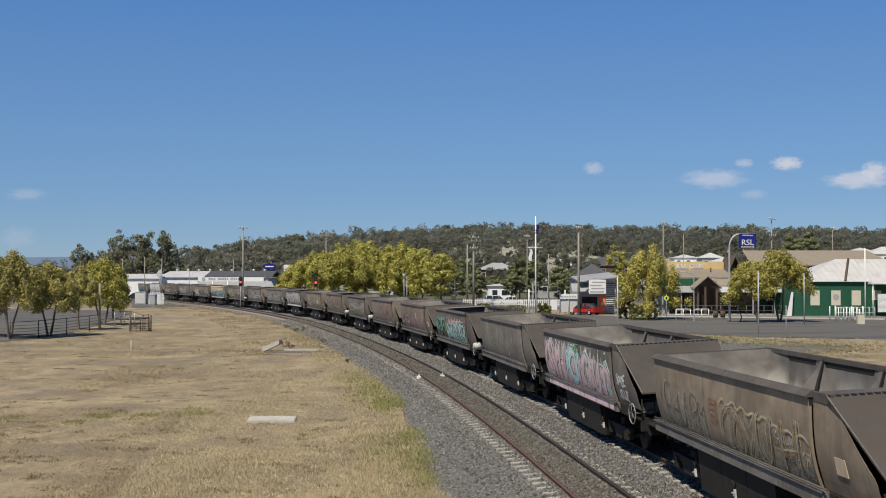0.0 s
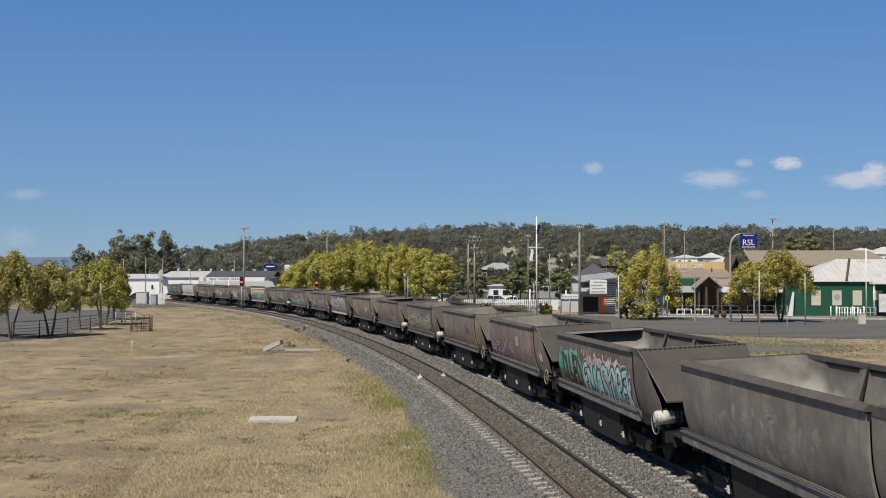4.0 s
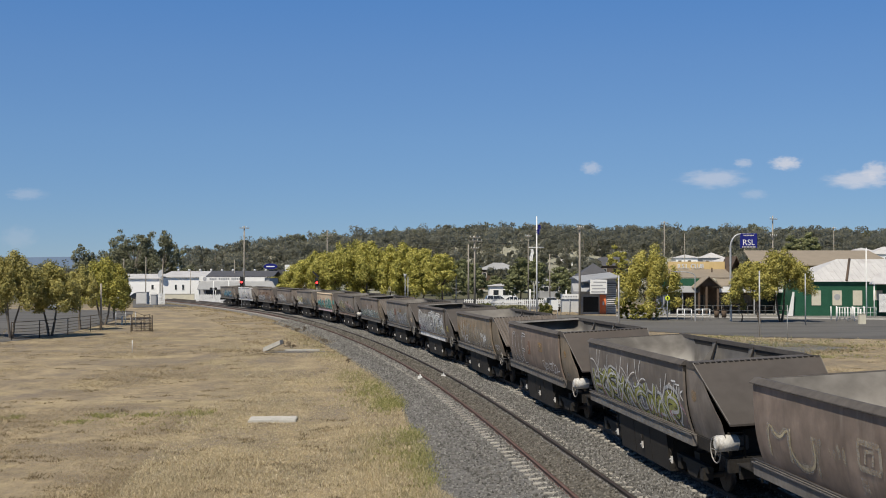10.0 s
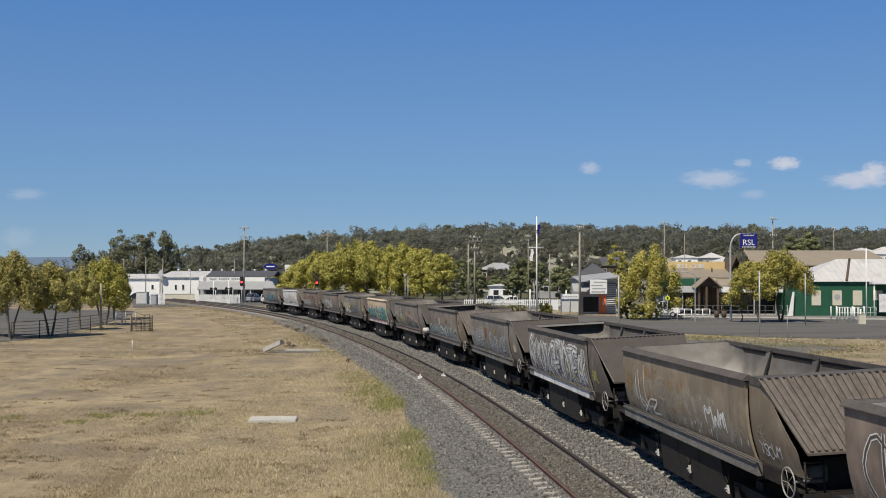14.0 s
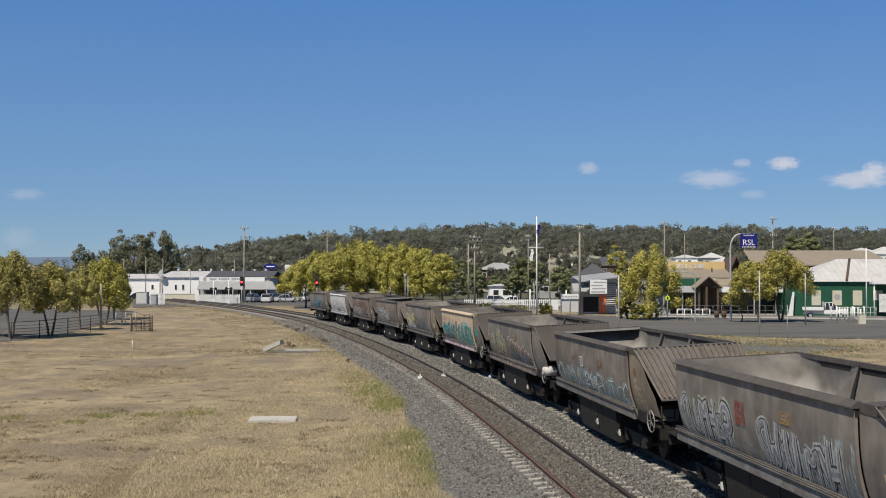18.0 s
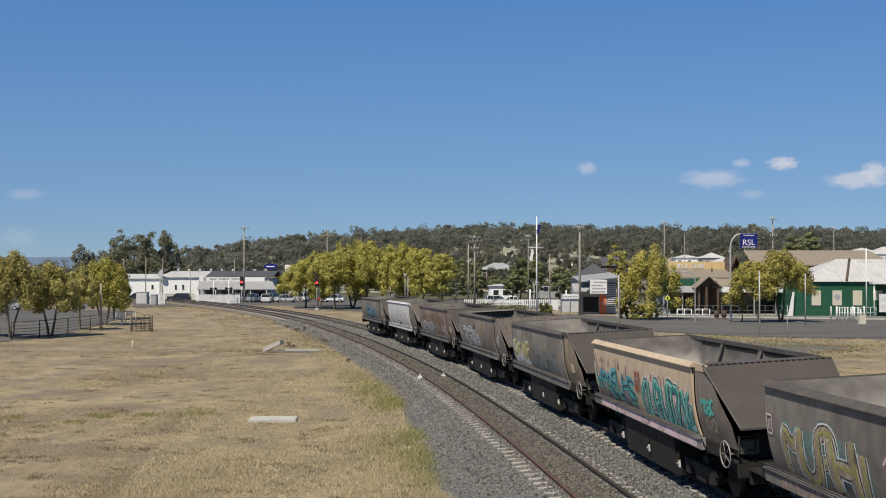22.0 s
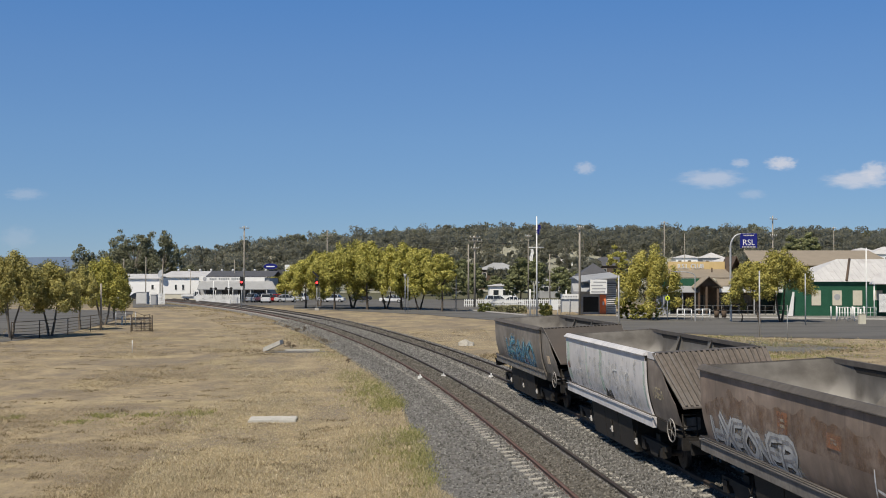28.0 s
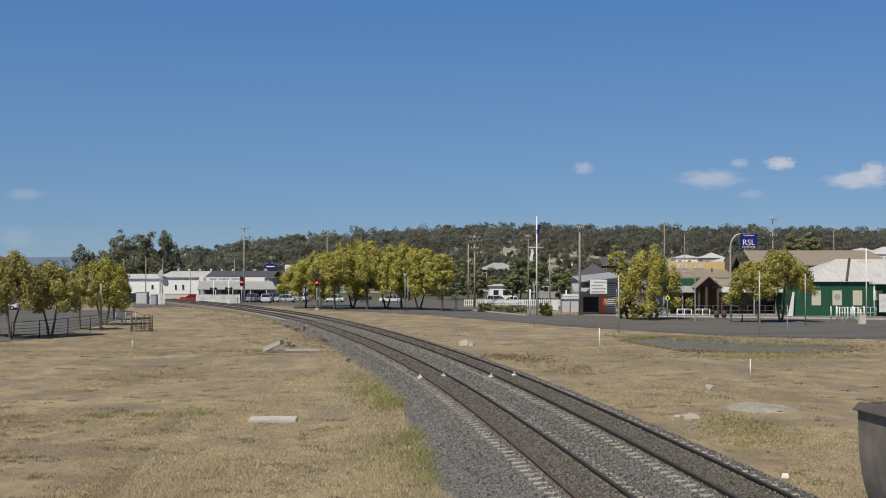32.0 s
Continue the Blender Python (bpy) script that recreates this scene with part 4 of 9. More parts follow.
def spot(w, y, z, ry, rz, col, off=0.012, cheek=False):
    """A soft round patch of paint."""
    bm = bmesh.new()
    d = -0.067 if cheek else off
    rows = []
    for j in range(-4, 5):
        zz = lift(z + rz * j / 4)
        half = ry * math.sqrt(max(0.02, 1 - (j / 4) ** 2))
        rows.append([bm.verts.new((-(bulge(zz) + d), y + s_ * half, zz)) for s_ in (1, -1)])
    for a, b in zip(rows, rows[1:]):
        bm.faces.new((a[0], a[1], b[1], b[0]))
    part("paint_spot", bm, PAINT[col], w, "round " + col + " paint spot")


def frame_mark(w, y, z, sy, sz, col, width=0.025):
    """The outline of a small painted square."""
    bm = bmesh.new()
    c = [(y, z), (y, z + sz), (y - sy, z + sz), (y - sy, z), (y, z)]
    for a, b in zip(c, c[1:]):
        ribbon(bm, [a, b], width, 0.019)
    ribbon(bm, [(y - sy * 0.3, z + sz * 0.2), (y - sy * 0.35, z + sz * 0.7), (y - sy * 0.7, z + sz * 0.75), (y - sy * 0.65, z + sz * 0.2)], width * 0.8, 0.0195)
    part("painted_mark", bm, PAINT[col], w, col + " painted outline square")


def mist(w, seed, y0, y1, z0, z1, col, n=7):
    """A soft sprayed ground of overlapping broad patches."""
    bm = bmesh.new()
    prev = None
    m_ = n * 6
    for i in range(m_ + 1):
        yy = min(max(y0 - (y0 - y1) * i / m_, -YN + 0.03), YL - 0.03)
        e = min(1.0, 6.0 * min(i, m_ - i) / m_)
        top = z0 + (z1 - z0) * (0.35 + 0.65 * e) * (0.84 + 0.3 * noise.noise(Vector((yy * 1.9, seed * 1.3, 0))) + 0.16 * noise.noise(Vector((yy * 6.0, seed, 2))))
        zs = [min(max(lift(z0 + (top - z0) * k / 12), SIDE_B + 0.01 + 0.001 * k), RIM_Z - 0.26 + 0.001 * k) for k in range(13)]
        col_ = [bm.verts.new((-(bulge(z) + 0.0045), yy, z)) for z in zs]
        if prev:
            for k in range(12):
                bm.faces.new((prev[k], prev[k + 1], col_[k + 1], col_[k]))
        prev = col_
    part("sprayed_ground", bm, PAINT[col], w, "soft faded sprayed background")


def branching(w, seed, y0, y1, col, n):
    """Star-like bursts of long thin sprayed lines."""
    rng = random.Random(seed)
    for i in range(n):
        bm = bmesh.new()
        yc, zc = y0 - (y0 - y1) * (i + 0.2 + 0.6 * rng.random()) / n, rng.uniform(1.8, 2.15)
        for j in range(6):
            a = math.pi * (0.5 + 0.28 * (j - 1)) if j < 3 else math.pi * (1.5 + 0.3 * (j - 4)) + rng.uniform(-0.2, 0.2)
            l = rng.uniform(0.45, 0.95) if j < 3 else rng.uniform(0.45, 0.9)
            bend = rng.uniform(-0.5, 0.5)
            pts = [(yc + l * q / 6 * math.cos(a + bend * q / 6), zc + l * q / 6 * math.sin(a + bend * q / 6)) for q in range(7)]
            ribbon(bm, pts, 0.017, 0.03 + 0.0004 * j)
        part("graffiti_tag", bm, PAINT[col], w, "long branching " + col + " sprayed lines")


def stencil(w, y, z, sy, sz, col):
    """A faded painted plate, without letters."""
    for k, (a, b, c, d), cc in ((0, (0, 1, 0, 1), col), (1, (0.25, 0.75, 0.3, 0.45), "pale"), (2, (0.3, 0.7, 0.55, 0.7), "pale")):
        bm = bmesh.new()
        poly(bm, [(-(bulge(lift(z + sz * q)) + 0.02 + 0.002 * k), y - sy * r, lift(z + sz * q)) for r, q in ((a, c), (b, c), (b, d), (a, d))])
        part("painted_mark", bm, PAINT[cc], w, cc + " painted mark")


master = build_wagon()
N_WAGONS, PITCH = 20, 14.070
SPEC = [  # body paint, slope kind, label
    (P_GREY, "plain", "dusty grey-brown coal hopper wagon with blue graffiti, last of the train"),
    (P_SILVER, "rib", "silver-grey painted coal hopper wagon with brown sloping end"),
    (P_RED, "plain", "red-brown coal hopper wagon with black and white graffiti"),
    (P_BROWN, "rib", "dusty brown coal hopper wagon with white outlined graffiti"),
    (P_GREY, "plain", "dark grey-brown coal hopper wagon with pale yellow graffiti"),
    (P_BEIGE, "plain", "faded beige coal hopper wagon with teal graffiti"),
    (P_GREY, "plain", "grey-brown coal hopper wagon with pink and white graffiti"),
    (P_BROWN, "rib", "dusty brown coal hopper wagon with blue-grey graffiti band"),
    (P_GREY, "plain", "grey-brown coal hopper wagon with black and white graffiti and red mark"),
    (P_DARK, "plain", "dark coal hopper wagon with dense white and grey graffiti"),
    (P_OCHRE, "rib", "ochre-stained coal hopper wagon with white scrawls"),
    (P_RED, "plain", "red-brown coal hopper wagon with white outlined graffiti"),
    (P_DARK, "plain", "dark coal hopper wagon with branching white scrawls"),
    (P_RED, "rib", "red-brown coal hopper wagon with pale scrawls"),
    (P_RED, "plain", "pinkish brown coal hopper wagon with faded zigzag scrawl"),
    (P_DARK, "plain", "dark coal hopper wagon with teal and yellow graffiti"),
    (P_GREY, "plain", "plain dusty grey-brown coal hopper wagon"),
    (P_DARK, "plain", "dark coal hopper wagon with pink and pale blue graffiti"),
    (P_OCHRE, "plain", "rust-stained brown coal hopper wagon with pale outlined graffiti"),
    (P_BROWN, "plain", "dusty brown coal hopper wagon")]
wagons = []
for i in range(N_WAGONS):
    w = master if i == 0 else copy_thing(master, pose(0, 0, 0))
    wagons.append(w)
for i, w in enumerate(wagons):
    paint, slope, label = SPEC[i]
    tagged(w, label)
    for o in list(w.children):
        base = o.name.split(".")[0]
        if base == "notice_plate" and i not in (0, 2, 4, 8, 14, 18):
            bpy.data.objects.remove(o)
            continue
        if base == "air_reservoir" and i not in (6, 11, 12, 15):
            bpy.data.objects.remove(o)
            continue
        if base == "air_reservoir":
            o.material_slots[0].link = 'OBJECT'
            o.material_slots[0].material = M_DUSTYWHITE
        if base in ("side_sheet", "end_cheek", "sill", "rim", "end_slope"):
            mt = {"side_sheet": paint, "end_cheek": (P_OCHRE if i in (7, 11, 4, 13) else P_BROWN if paint in (P_SILVER, P_BEIGE) else paint), "sill": P_SILVER if paint is P_SILVER else P_SILL,
                  "rim": P_SILVER if paint is P_SILVER else P_BEIGE if paint is P_BEIGE else P_RIM, "end_slope": P_CORR if slope == "rib" else P_SLOPE}[base]
            if base == "rim" and o.data.vertices[0].co.x > 0:
                mt = P_RIM
            o.material_slots[0].link = 'OBJECT'
            o.material_slots[0].material = mt
    if slope == "rib":
        ribbed_sheet(w, -1)
    if i in (3, 7, 9, 11, 15):      # flat cover over the far end of the hopper
        cv = part("end_cover", boxed(-HALF + 0.06, HALF - 0.06, YL - 0.6, YL - 0.03, RIM_Z - 0.07, RIM_Z - 0.035), P_RIM, w, "flat dark end cover of the hopper")
        part("cover_lip", boxed(-HALF + 0.08, HALF - 0.08, YL - 0.63, YL - 0.603, RIM_Z - 0.08, RIM_Z - 0.015), M_PALESTEEL, cv, "pale worn steel lip")

W_ = wagons
# last wagon: blue piece with pale smears at both ends
streaks(W_[0], 100, 2.9, 1.2, 1.25, 2.3, "mist", 26, 0.06)
streaks(W_[0], 101, -1.9, -3.6, 1.2, 2.2, "mist", 26, 0.06)
mist(W_[0], 99, 1.7, -2.6, 1.16, 2.1, "bluemist", 6)
mist(W_[0], 98, -0.6, -2.5, 1.16, 2.05, "blue", 5)
piece(W_[0], "HEAWDO", 1, 2.2, -3.0, 1.2, 2.25, [("bluemist", 1.7), ("black", 1.15, -0.03, -0.03), ("blue", 1.05), ("skyblue", 0.3, 0.05, 0, 1.6), ("bluemist", 0.25, 0.12, 0.05)], 0.19, over=1.25)
script(W_[0], "VW", 102, -0.2, -2.0, 1.25, 1.75, "purple", 0.035)
streaks(W_[0], 103, -0.6, -1.9, 2.0, 2.55, "pale", 8, 0.1)
# silver wagon: mint bands, thin white rings and a grey patch
mist(W_[1], 101, 4.2, -4.2, 1.2, 2.6, "mist", 5)
for yb, wb in ((4.55, 0.2), (1.95, 0.06), (0.1, 0.14), (-4.58, 0.1)):
    bm = bmesh.new()
    ribbon(bm, [(yb - 0.04 * math.sin(k), SIDE_B + 0.1 + (RIM_Z - 0.3 - SIDE_B) * k / 10) for k in range(11)], wb, 0.008)
    part("painted_band", bm, PAINT["mint"], W_[1], "faded mint green sprayed band")
spot(W_[1], 4.5, 1.95, 0.16, 0.13, "red")
mist(W_[1], 96, 4.8, 3.9, 1.15, 1.42, "grey", 3)
mist(W_[1], 98, 0.0, -0.95, 1.16, 1.62, "black", 3)
script(W_[1], "OO", 3, 3.6, 2.7, 1.75, 2.6, "white", 0.02)
script(W_[1], "OS", 4, -0.6, -1.7, 1.7, 2.3, "white", 0.028)
script(W_[1], "O", 5, -2.5, -3.1, 1.55, 2.35, "white", 0.028)
streaks(W_[1], 97, 3.8, -4.0, 1.2, 2.7, "mist", 40, 0.07, 0.0)
cheek_script(W_[1], "OSEA", 310, 0.15, 1.0, 1.75, 2.05, "cream", 0.03)
# rust-stained wagon: grey letters with dark edges
mist(W_[2], 103, 4.6, -4.6, 1.9, 2.62, "rust", 9)
mist(W_[2], 104, 4.2, -0.6, 1.16, 1.9, "mist", 7)
piece(W_[2], "HXEONEB", 4, 4.3, -0.2, 1.2, 1.98, [("mist", 1.9), ("black", 1.25, -0.04, -0.02), ("silver", 1.1), ("grey", 0.35, 0.06, 0.0)], 0.13, jit=0.05, soft=1)
stencil(W_[2], 0.35, 2.05, 0.5, 0.42, "orange")
stencil(W_[2], -1.8, 2.1, 0.6, 0.26, "orange")
script(W_[2], "HAM", 5, -3.3, -4.6, 1.25, 2.0, "white", 0.03, 0.2)
# brown wagon: block letters outlined in white
piece(W_[3], "LTCPRA", 6, 4.75, -1.0, 1.22, 2.2, [("grey", 1.6), ("white", 1.15), ("bluegrey", 0.75), ("mist", 0.28, 0.1)], 0.11, jit=0.04, soft=1)
streaks(W_[3], 105, 4.4, -1.2, 1.2, 2.0, "white", 24, 0.04)
stencil(W_[3], 0.4, 2.2, 0.3, 0.28, "black")
stencil(W_[3], -1.6, 2.1, 0.62, 0.4, "ochre")
cheek_script(W_[3], "UPZ", 301, 0.12, 0.75, 1.55, 2.1, "white", 0.025)
# dark wagon: yellow and white throw-up at the far end
mist(W_[4], 106, 4.6, 1.5, 1.2, 2.15, "white", 5)
piece(W_[4], "FCUNE", 7, 4.5, 1.5, 1.25, 2.25, [("white", 1.7), ("yellow", 1.2, 0, 0, 1.6), ("grey", 0.35, 0.08)], 0.13)
mist(W_[4], 104, 1.4, -3.9, 1.35, 2.3, "bluegrey", 5)
streaks(W_[4], 108, 1.2, -3.0, 1.4, 2.5, "ochre", 12, 0.12)
streaks(W_[4], 109, 0.8, -4.0, 1.2, 2.1, "black", 10, 0.09)
script(W_[4], "C", 8, -3.0, -4.5, 1.45, 1.9, "mist", 0.04, 0.3)
# beige wagon: two teal pieces
mist(W_[5], 107, 4.8, 0.4, 1.16, 2.3, "purplemist", 9)
streaks(W_[5], 110, 4.8, 0.4, 1.9, 2.55, "purple", 30, 0.05, 0.0)
mist(W_[5], 108, 4.8, 0.3, 1.16, 1.65, "bluegrey", 9)
piece(W_[5], "WMAEUHS", 9, 4.7, 0.5, 1.5, 2.15, [("teal", 1.5), ("skyblue", 0.8, 0.05, 0.05), ("black", 0.3, 0.1)], 0.09)
streaks(W_[5], 111, 4.7, 0.3, 1.2, 1.8, "yellow", 26, 0.035, -0.3, 0.02)
streaks(W_[5], 112, 4.7, 0.3, 1.16, 1.6, "black", 16, 0.04, 0.3, 0.021)
stencil(W_[5], 0.25, 1.85, 0.55, 0.55, "red")
mist(W_[5], 113, -0.4, -4.7, 1.2, 2.35, "palepink", 8)
streaks(W_[5], 114, -0.8, -4.7, 1.9, 2.5, "white", 22, 0.05, 0.0, 0.0068)
streaks(W_[5], 115, -1.2, -4.7, 1.7, 2.45, "purple", 14, 0.035, 0.0, 0.0072)
mist(W_[5], 144, -0.5, -4.7, 1.16, 2.0, "deepteal", 8)
piece(W_[5], "CLRUTZXA", 10, -0.35, -4.75, 1.14, 2.3, [("white", 1.75), ("black", 1.4), ("teal", 1.1), ("lightblue", 0.4, 0, 0, 1.14, 1.5), ("deepteal", 0.5, -0.05, -0.05, 1.5), ("white", 0.12, 0.13, 0.06)], 0.17, 0.1, drop=0.1)
cheek_script(W_[5], "MOBC", 302, 0.12, 0.95, 1.85, 2.2, "teal", 0.045)
cheek_script(W_[5], "YRQ", 303, 0.2, 0.95, 1.4, 1.75, "cream", 0.022)
# grey-brown wagon: pale letters, then a jagged pink line
frame_mark(W_[6], 4.8, 2.0, 0.25, 0.35, "palepink", 0.02)
mist(W_[6], 116, 4.1, 0.8, 1.8, 2.4, "tealmist", 5)
piece(W_[6], "MUPHI", 11, 4.1, 0.6, 1.3, 2.3, [("tealmist", 2.0), ("white", 1.5), ("black", 1.25), ("cream", 1.0), ("peach", 0.55, -0.03, -0.05), ("olive", 0.25, 0.08, 0.03)], 0.15)
streaks(W_[6], 117, 3.9, 0.6, 1.16, 1.6, "peach", 18, 0.07, 0.0)
flame(W_[6], 12, 0.1, -4.6, 2.05, 1.6, 0.32, "peach", 0.1, 8, 0.012)
flame(W_[6], 12, 0.1, -4.6, 2.12, 1.67, 0.34, "palepink", 0.024, 8, 0.016)
mist(W_[6], 118, 0.1, -4.5, 1.16, 1.85, "bluegrey", 8)
piece(W_[6], "MHWNULXHA", 13, -0.1, -4.4, 1.2, 1.95, [("black", 1.0), ("grey", 0.75), ("mist", 0.22, 0.06)], 0.09, drop=0.25)
stencil(W_[6], -1.3, 2.15, 0.65, 0.3, "ochre")
# brown wagon: dark letters on a pale blue band
mist(W_[7], 107, 4.75, -4.75, 1.16, 2.05, "bluemist", 9)
piece(W_[7], "CUMVWEMRLTCO", 14, 4.7, -4.7, 1.18, 1.95, [("mint", 1.25), ("bluegrey", 0.9), ("white", 0.2, 0.1, 0.02)], 0.1, drop=0.1)
script(W_[7], "OLWV", 15, 4.4, 1.4, 1.5, 2.0, "mist", 0.018)
script(W_[7], "EMIR", 16, 0.5, -0.9, 1.3, 1.9, "white", 0.028)
script(W_[7], "AUAZCO", 17, -1.2, -4.6, 1.25, 1.8, "mist", 0.024)
frame_mark(W_[7], 0.95, 2.05, 0.35, 0.28, "white", 0.025)
stencil(W_[7], -1.3, 2.15, 0.6, 0.24, "orange")
stencil(W_[7], 2.2, 2.2, 0.4, 0.12, "orange")
cheek_script(W_[7], "SPECS", 304, 0.08, 0.85, 1.62, 1.9, "cream", 0.024)
cheek_script(W_[7], "BUTTO", 305, 0.12, 1.0, 1.3, 1.55, "cream", 0.024)
spot(W_[7], -YL - 0.28, 2.32, 0.16, 0.12, "orange", cheek=True)
spot(W_[7], -YL - 0.36, 2.05, 0.13, 0.1, "cream", cheek=True)
# grey-brown wagon: two blue-grey pieces and a red square
piece(W_[8], "CLWMHAR", 18, 4.6, 1.3, 1.25, 2.25, [("palegreen", 1.9), ("black", 1.35), ("silver", 1.0), ("grey", 0.4, 0.06)], 0.12, 0.05)
stencil(W_[8], 0.85, 1.95, 0.55, 0.48, "red")
mist(W_[8], 119, 1.2, -0.3, 1.16, 1.7, "mist", 4)
mist(W_[8], 120, -0.4, -4.7, 1.16, 1.95, "bluemist", 8)
piece(W_[8], "SWXULMNH", 19, -0.3, -3.9, 1.2, 2.2, [("silver", 1.9), ("black", 1.35), ("silver", 1.0), ("grey", 0.4, 0.05)], 0.12, 0.08)
streaks(W_[8], 121, -3.2, -4.75, 1.16, 2.3, "bluemist", 22, 0.08, 0.0)
stencil(W_[8], -1.5, 2.25, 0.65, 0.24, "ochre")
# dark wagon: silver letters all along, with green splashes
mist(W_[9], 122, 4.8, 1.0, 1.3, 2.5, "pinkmist", 6)
mist(W_[9], 123, 4.7, -4.7, 1.16, 1.9, "mist", 9)
mist(W_[9], 145, 4.7, -4.7, 1.16, 2.2, "grey", 9)
streaks(W_[9], 152, 4.7, -4.7, 1.25, 2.5, "silver", 70, 0.08, 0.15, 0.007)
piece(W_[9], "SXMOAKREYDTEAK", 20, 4.7, -4.7, 1.18, 2.55, [("white", 1.7), ("black", 1.2), ("silver", 1.0), ("darkgrey", 0.2, 0.08), ("white", 0.3, -0.07, 0.05)], 0.16, 0.08, over=1.2)
for yb, zb in ((0.6, 2.3), (-1.9, 2.35)):
    spot(W_[9], yb, zb, 0.09, 0.07, "green", 0.03)
    streaks(W_[9], 124, yb + 0.1, yb - 0.1, zb - 0.5, zb, "green", 3, 0.02, 0.0, 0.03)
for k in range(7):
    spot(W_[9], -1.5 - 0.42 * k, 1.45 + 0.45 * math.sin(2.3 * k) ** 2, 0.07, 0.09, "yellow", 0.031)
spot(W_[9], 0.2, 1.32, 0.35, 0.16, "magenta", 0.006)
cheek_script(W_[9], "GRXL", 306, 0.1, 0.8, 1.6, 1.95, "yellow", 0.025)
# ochre-stained wagon: thin white tags
mist(W_[10], 110, 4.5, -4.3, 1.3, 2.5, "pale", 6)
streaks(W_[10], 125, 4.6, -0.5, 1.4, 2.6, "ochre", 26, 0.12, 0.0)
script(W_[10], "ILL", 21, 4.0, 2.3, 1.55, 2.6, "white", 0.035)
script(W_[10], "XZ", 22, 3.3, 1.8, 1.35, 1.75, "white", 0.03)
frame_mark(W_[10], 1.5, 1.9, 0.6, 0.5, "pale", 0.035)
piece(W_[10], "MWm", 23, -2.0, -3.3, 1.65, 2.1, [("white", 1), ("white", 0.8, 0.08, -0.06)], 0.035)
script(W_[10], "WAX", 24, -3.7, -4.7, 1.45, 1.9, "pale", 0.03)
streaks(W_[10], 126, 0.6, -4.6, 1.2, 1.75, "white", 14, 0.022, -0.4, 0.02)
cheek_script(W_[10], "FE", 307, 0.1, 0.5, 1.7, 2.0, "pale", 0.022)
cheek_script(W_[10], "YSCUM", 308, 0.1, 1.15, 1.4, 1.68, "white", 0.02)
# red-brown wagon: tall white outline letters and a tag
piece(W_[11], "CLUE", 25, 4.3, 1.5, 1.3, 2.6, [("white", 1.0), ("deadbrown", 0.52)], 0.08, 0.05, jit=0.05, soft=1)
stencil(W_[11], 0.95, 1.8, 0.55, 0.55, "orange")
stencil(W_[11], -1.2, 2.05, 0.7, 0.36, "ochre")
script(W_[11], "SANTOR-", 26, -1.6, -4.5, 1.28, 1.8, "white", 0.022, drop=0.06)
spot(W_[11], -YL - 0.4, 2.2, 0.2, 0.14, "ochre", cheek=True)
spot(W_[11], -YL - 0.45, 1.5, 0.12, 0.09, "pale", cheek=True)
script(W_[11], "H", 27, 4.8, 4.3, 1.2, 1.5, "pale", 0.08)
# dark wagon: olive letters under branching white lines
mist(W_[12], 148, 4.6, -4.2, 1.2, 2.15, "grey", 9)
piece(W_[12], "HOEXNCWAR", 22, 4.5, -4.0, 1.2, 2.1, [("silver", 1.9), ("black", 1.35), ("olive", 1.05), ("pinkmist", 0.4, -0.04, -0.03, 1.2, 1.7), ("silver", 0.25, 0.1)], 0.15)
branching(W_[12], 23, 4.7, -3.2, "white", 6)
script(W_[12], "OTTK", 63, -3.4, -4.6, 2.0, 2.35, "white", 0.024)
piece(W_[12], "O", 64, -3.5, -4.5, 1.1, 2.0, [("mist", 1.2), ("pinkmist", 0.6)], 0.09)
spot(W_[12], -YL - 0.3, 2.2, 0.18, 0.14, "ochre", cheek=True)
# red-brown wagon: pale scrawls and a purple spot
piece(W_[13], "MU", 24, 4.3, 2.3, 1.45, 2.2, [("mist", 1.5), ("pale", 1), ("cream", 0.4, 0.05)], 0.075)
streaks(W_[13], 153, 2.0, 0.6, 1.4, 2.2, "pale", 12, 0.07)
frame_mark(W_[13], 0.3, 1.95, 0.75, 0.42, "pale", 0.05)
script(W_[13], "VN", 66, -0.9, -1.9, 1.4, 2.0, "mist", 0.05)
stencil(W_[13], 0.3, 1.5, 0.35, 0.3, "mist")
mist(W_[13], 128, -2.2, -3.7, 1.85, 2.32, "magenta", 4)
streaks(W_[13], 129, -3.6, -4.7, 1.3, 2.0, "mist", 12, 0.04)
cheek_script(W_[13], "OVENI", 309, 0.08, 0.85, 1.9, 2.15, "pale", 0.022)
cheek_script(W_[13], "BLOC", 311, 0.1, 1.0, 1.55, 1.8, "pale", 0.024)
spot(W_[13], -YL - 0.5, 1.34, 0.36, 0.14, "magenta", cheek=True)
# pinkish brown wagon: faded zigzag
mist(W_[14], 149, 4.5, 0.9, 1.16, 1.85, "mist", 6)
piece(W_[14], "AWMAWVN", 26, 4.5, 0.9, 1.18, 2.2, [("mist", 1.6), ("black", 0.9), ("mist", 0.85), ("palepink", 0.4, 0.05), ("pink", 0.2, 0.1)], 0.1, 0.1, soft=1)
frame_mark(W_[14], 0.75, 2.02, 0.42, 0.36, "pale", 0.03)
stencil(W_[14], -1.4, 2.0, 0.5, 0.4, "cream")
mist(W_[14], 114, 0.3, -0.6, 1.55, 2.1, "pinkmist", 3)
mist(W_[14], 115, -2.4, -4.5, 1.75, 2.2, "pinkmist", 5)
spot(W_[14], -YL - 0.35, 2.1, 0.15, 0.14, "ochre", cheek=True)
spot(W_[14], -YL - 0.36, 1.75, 0.14, 0.1, "pale", cheek=True)
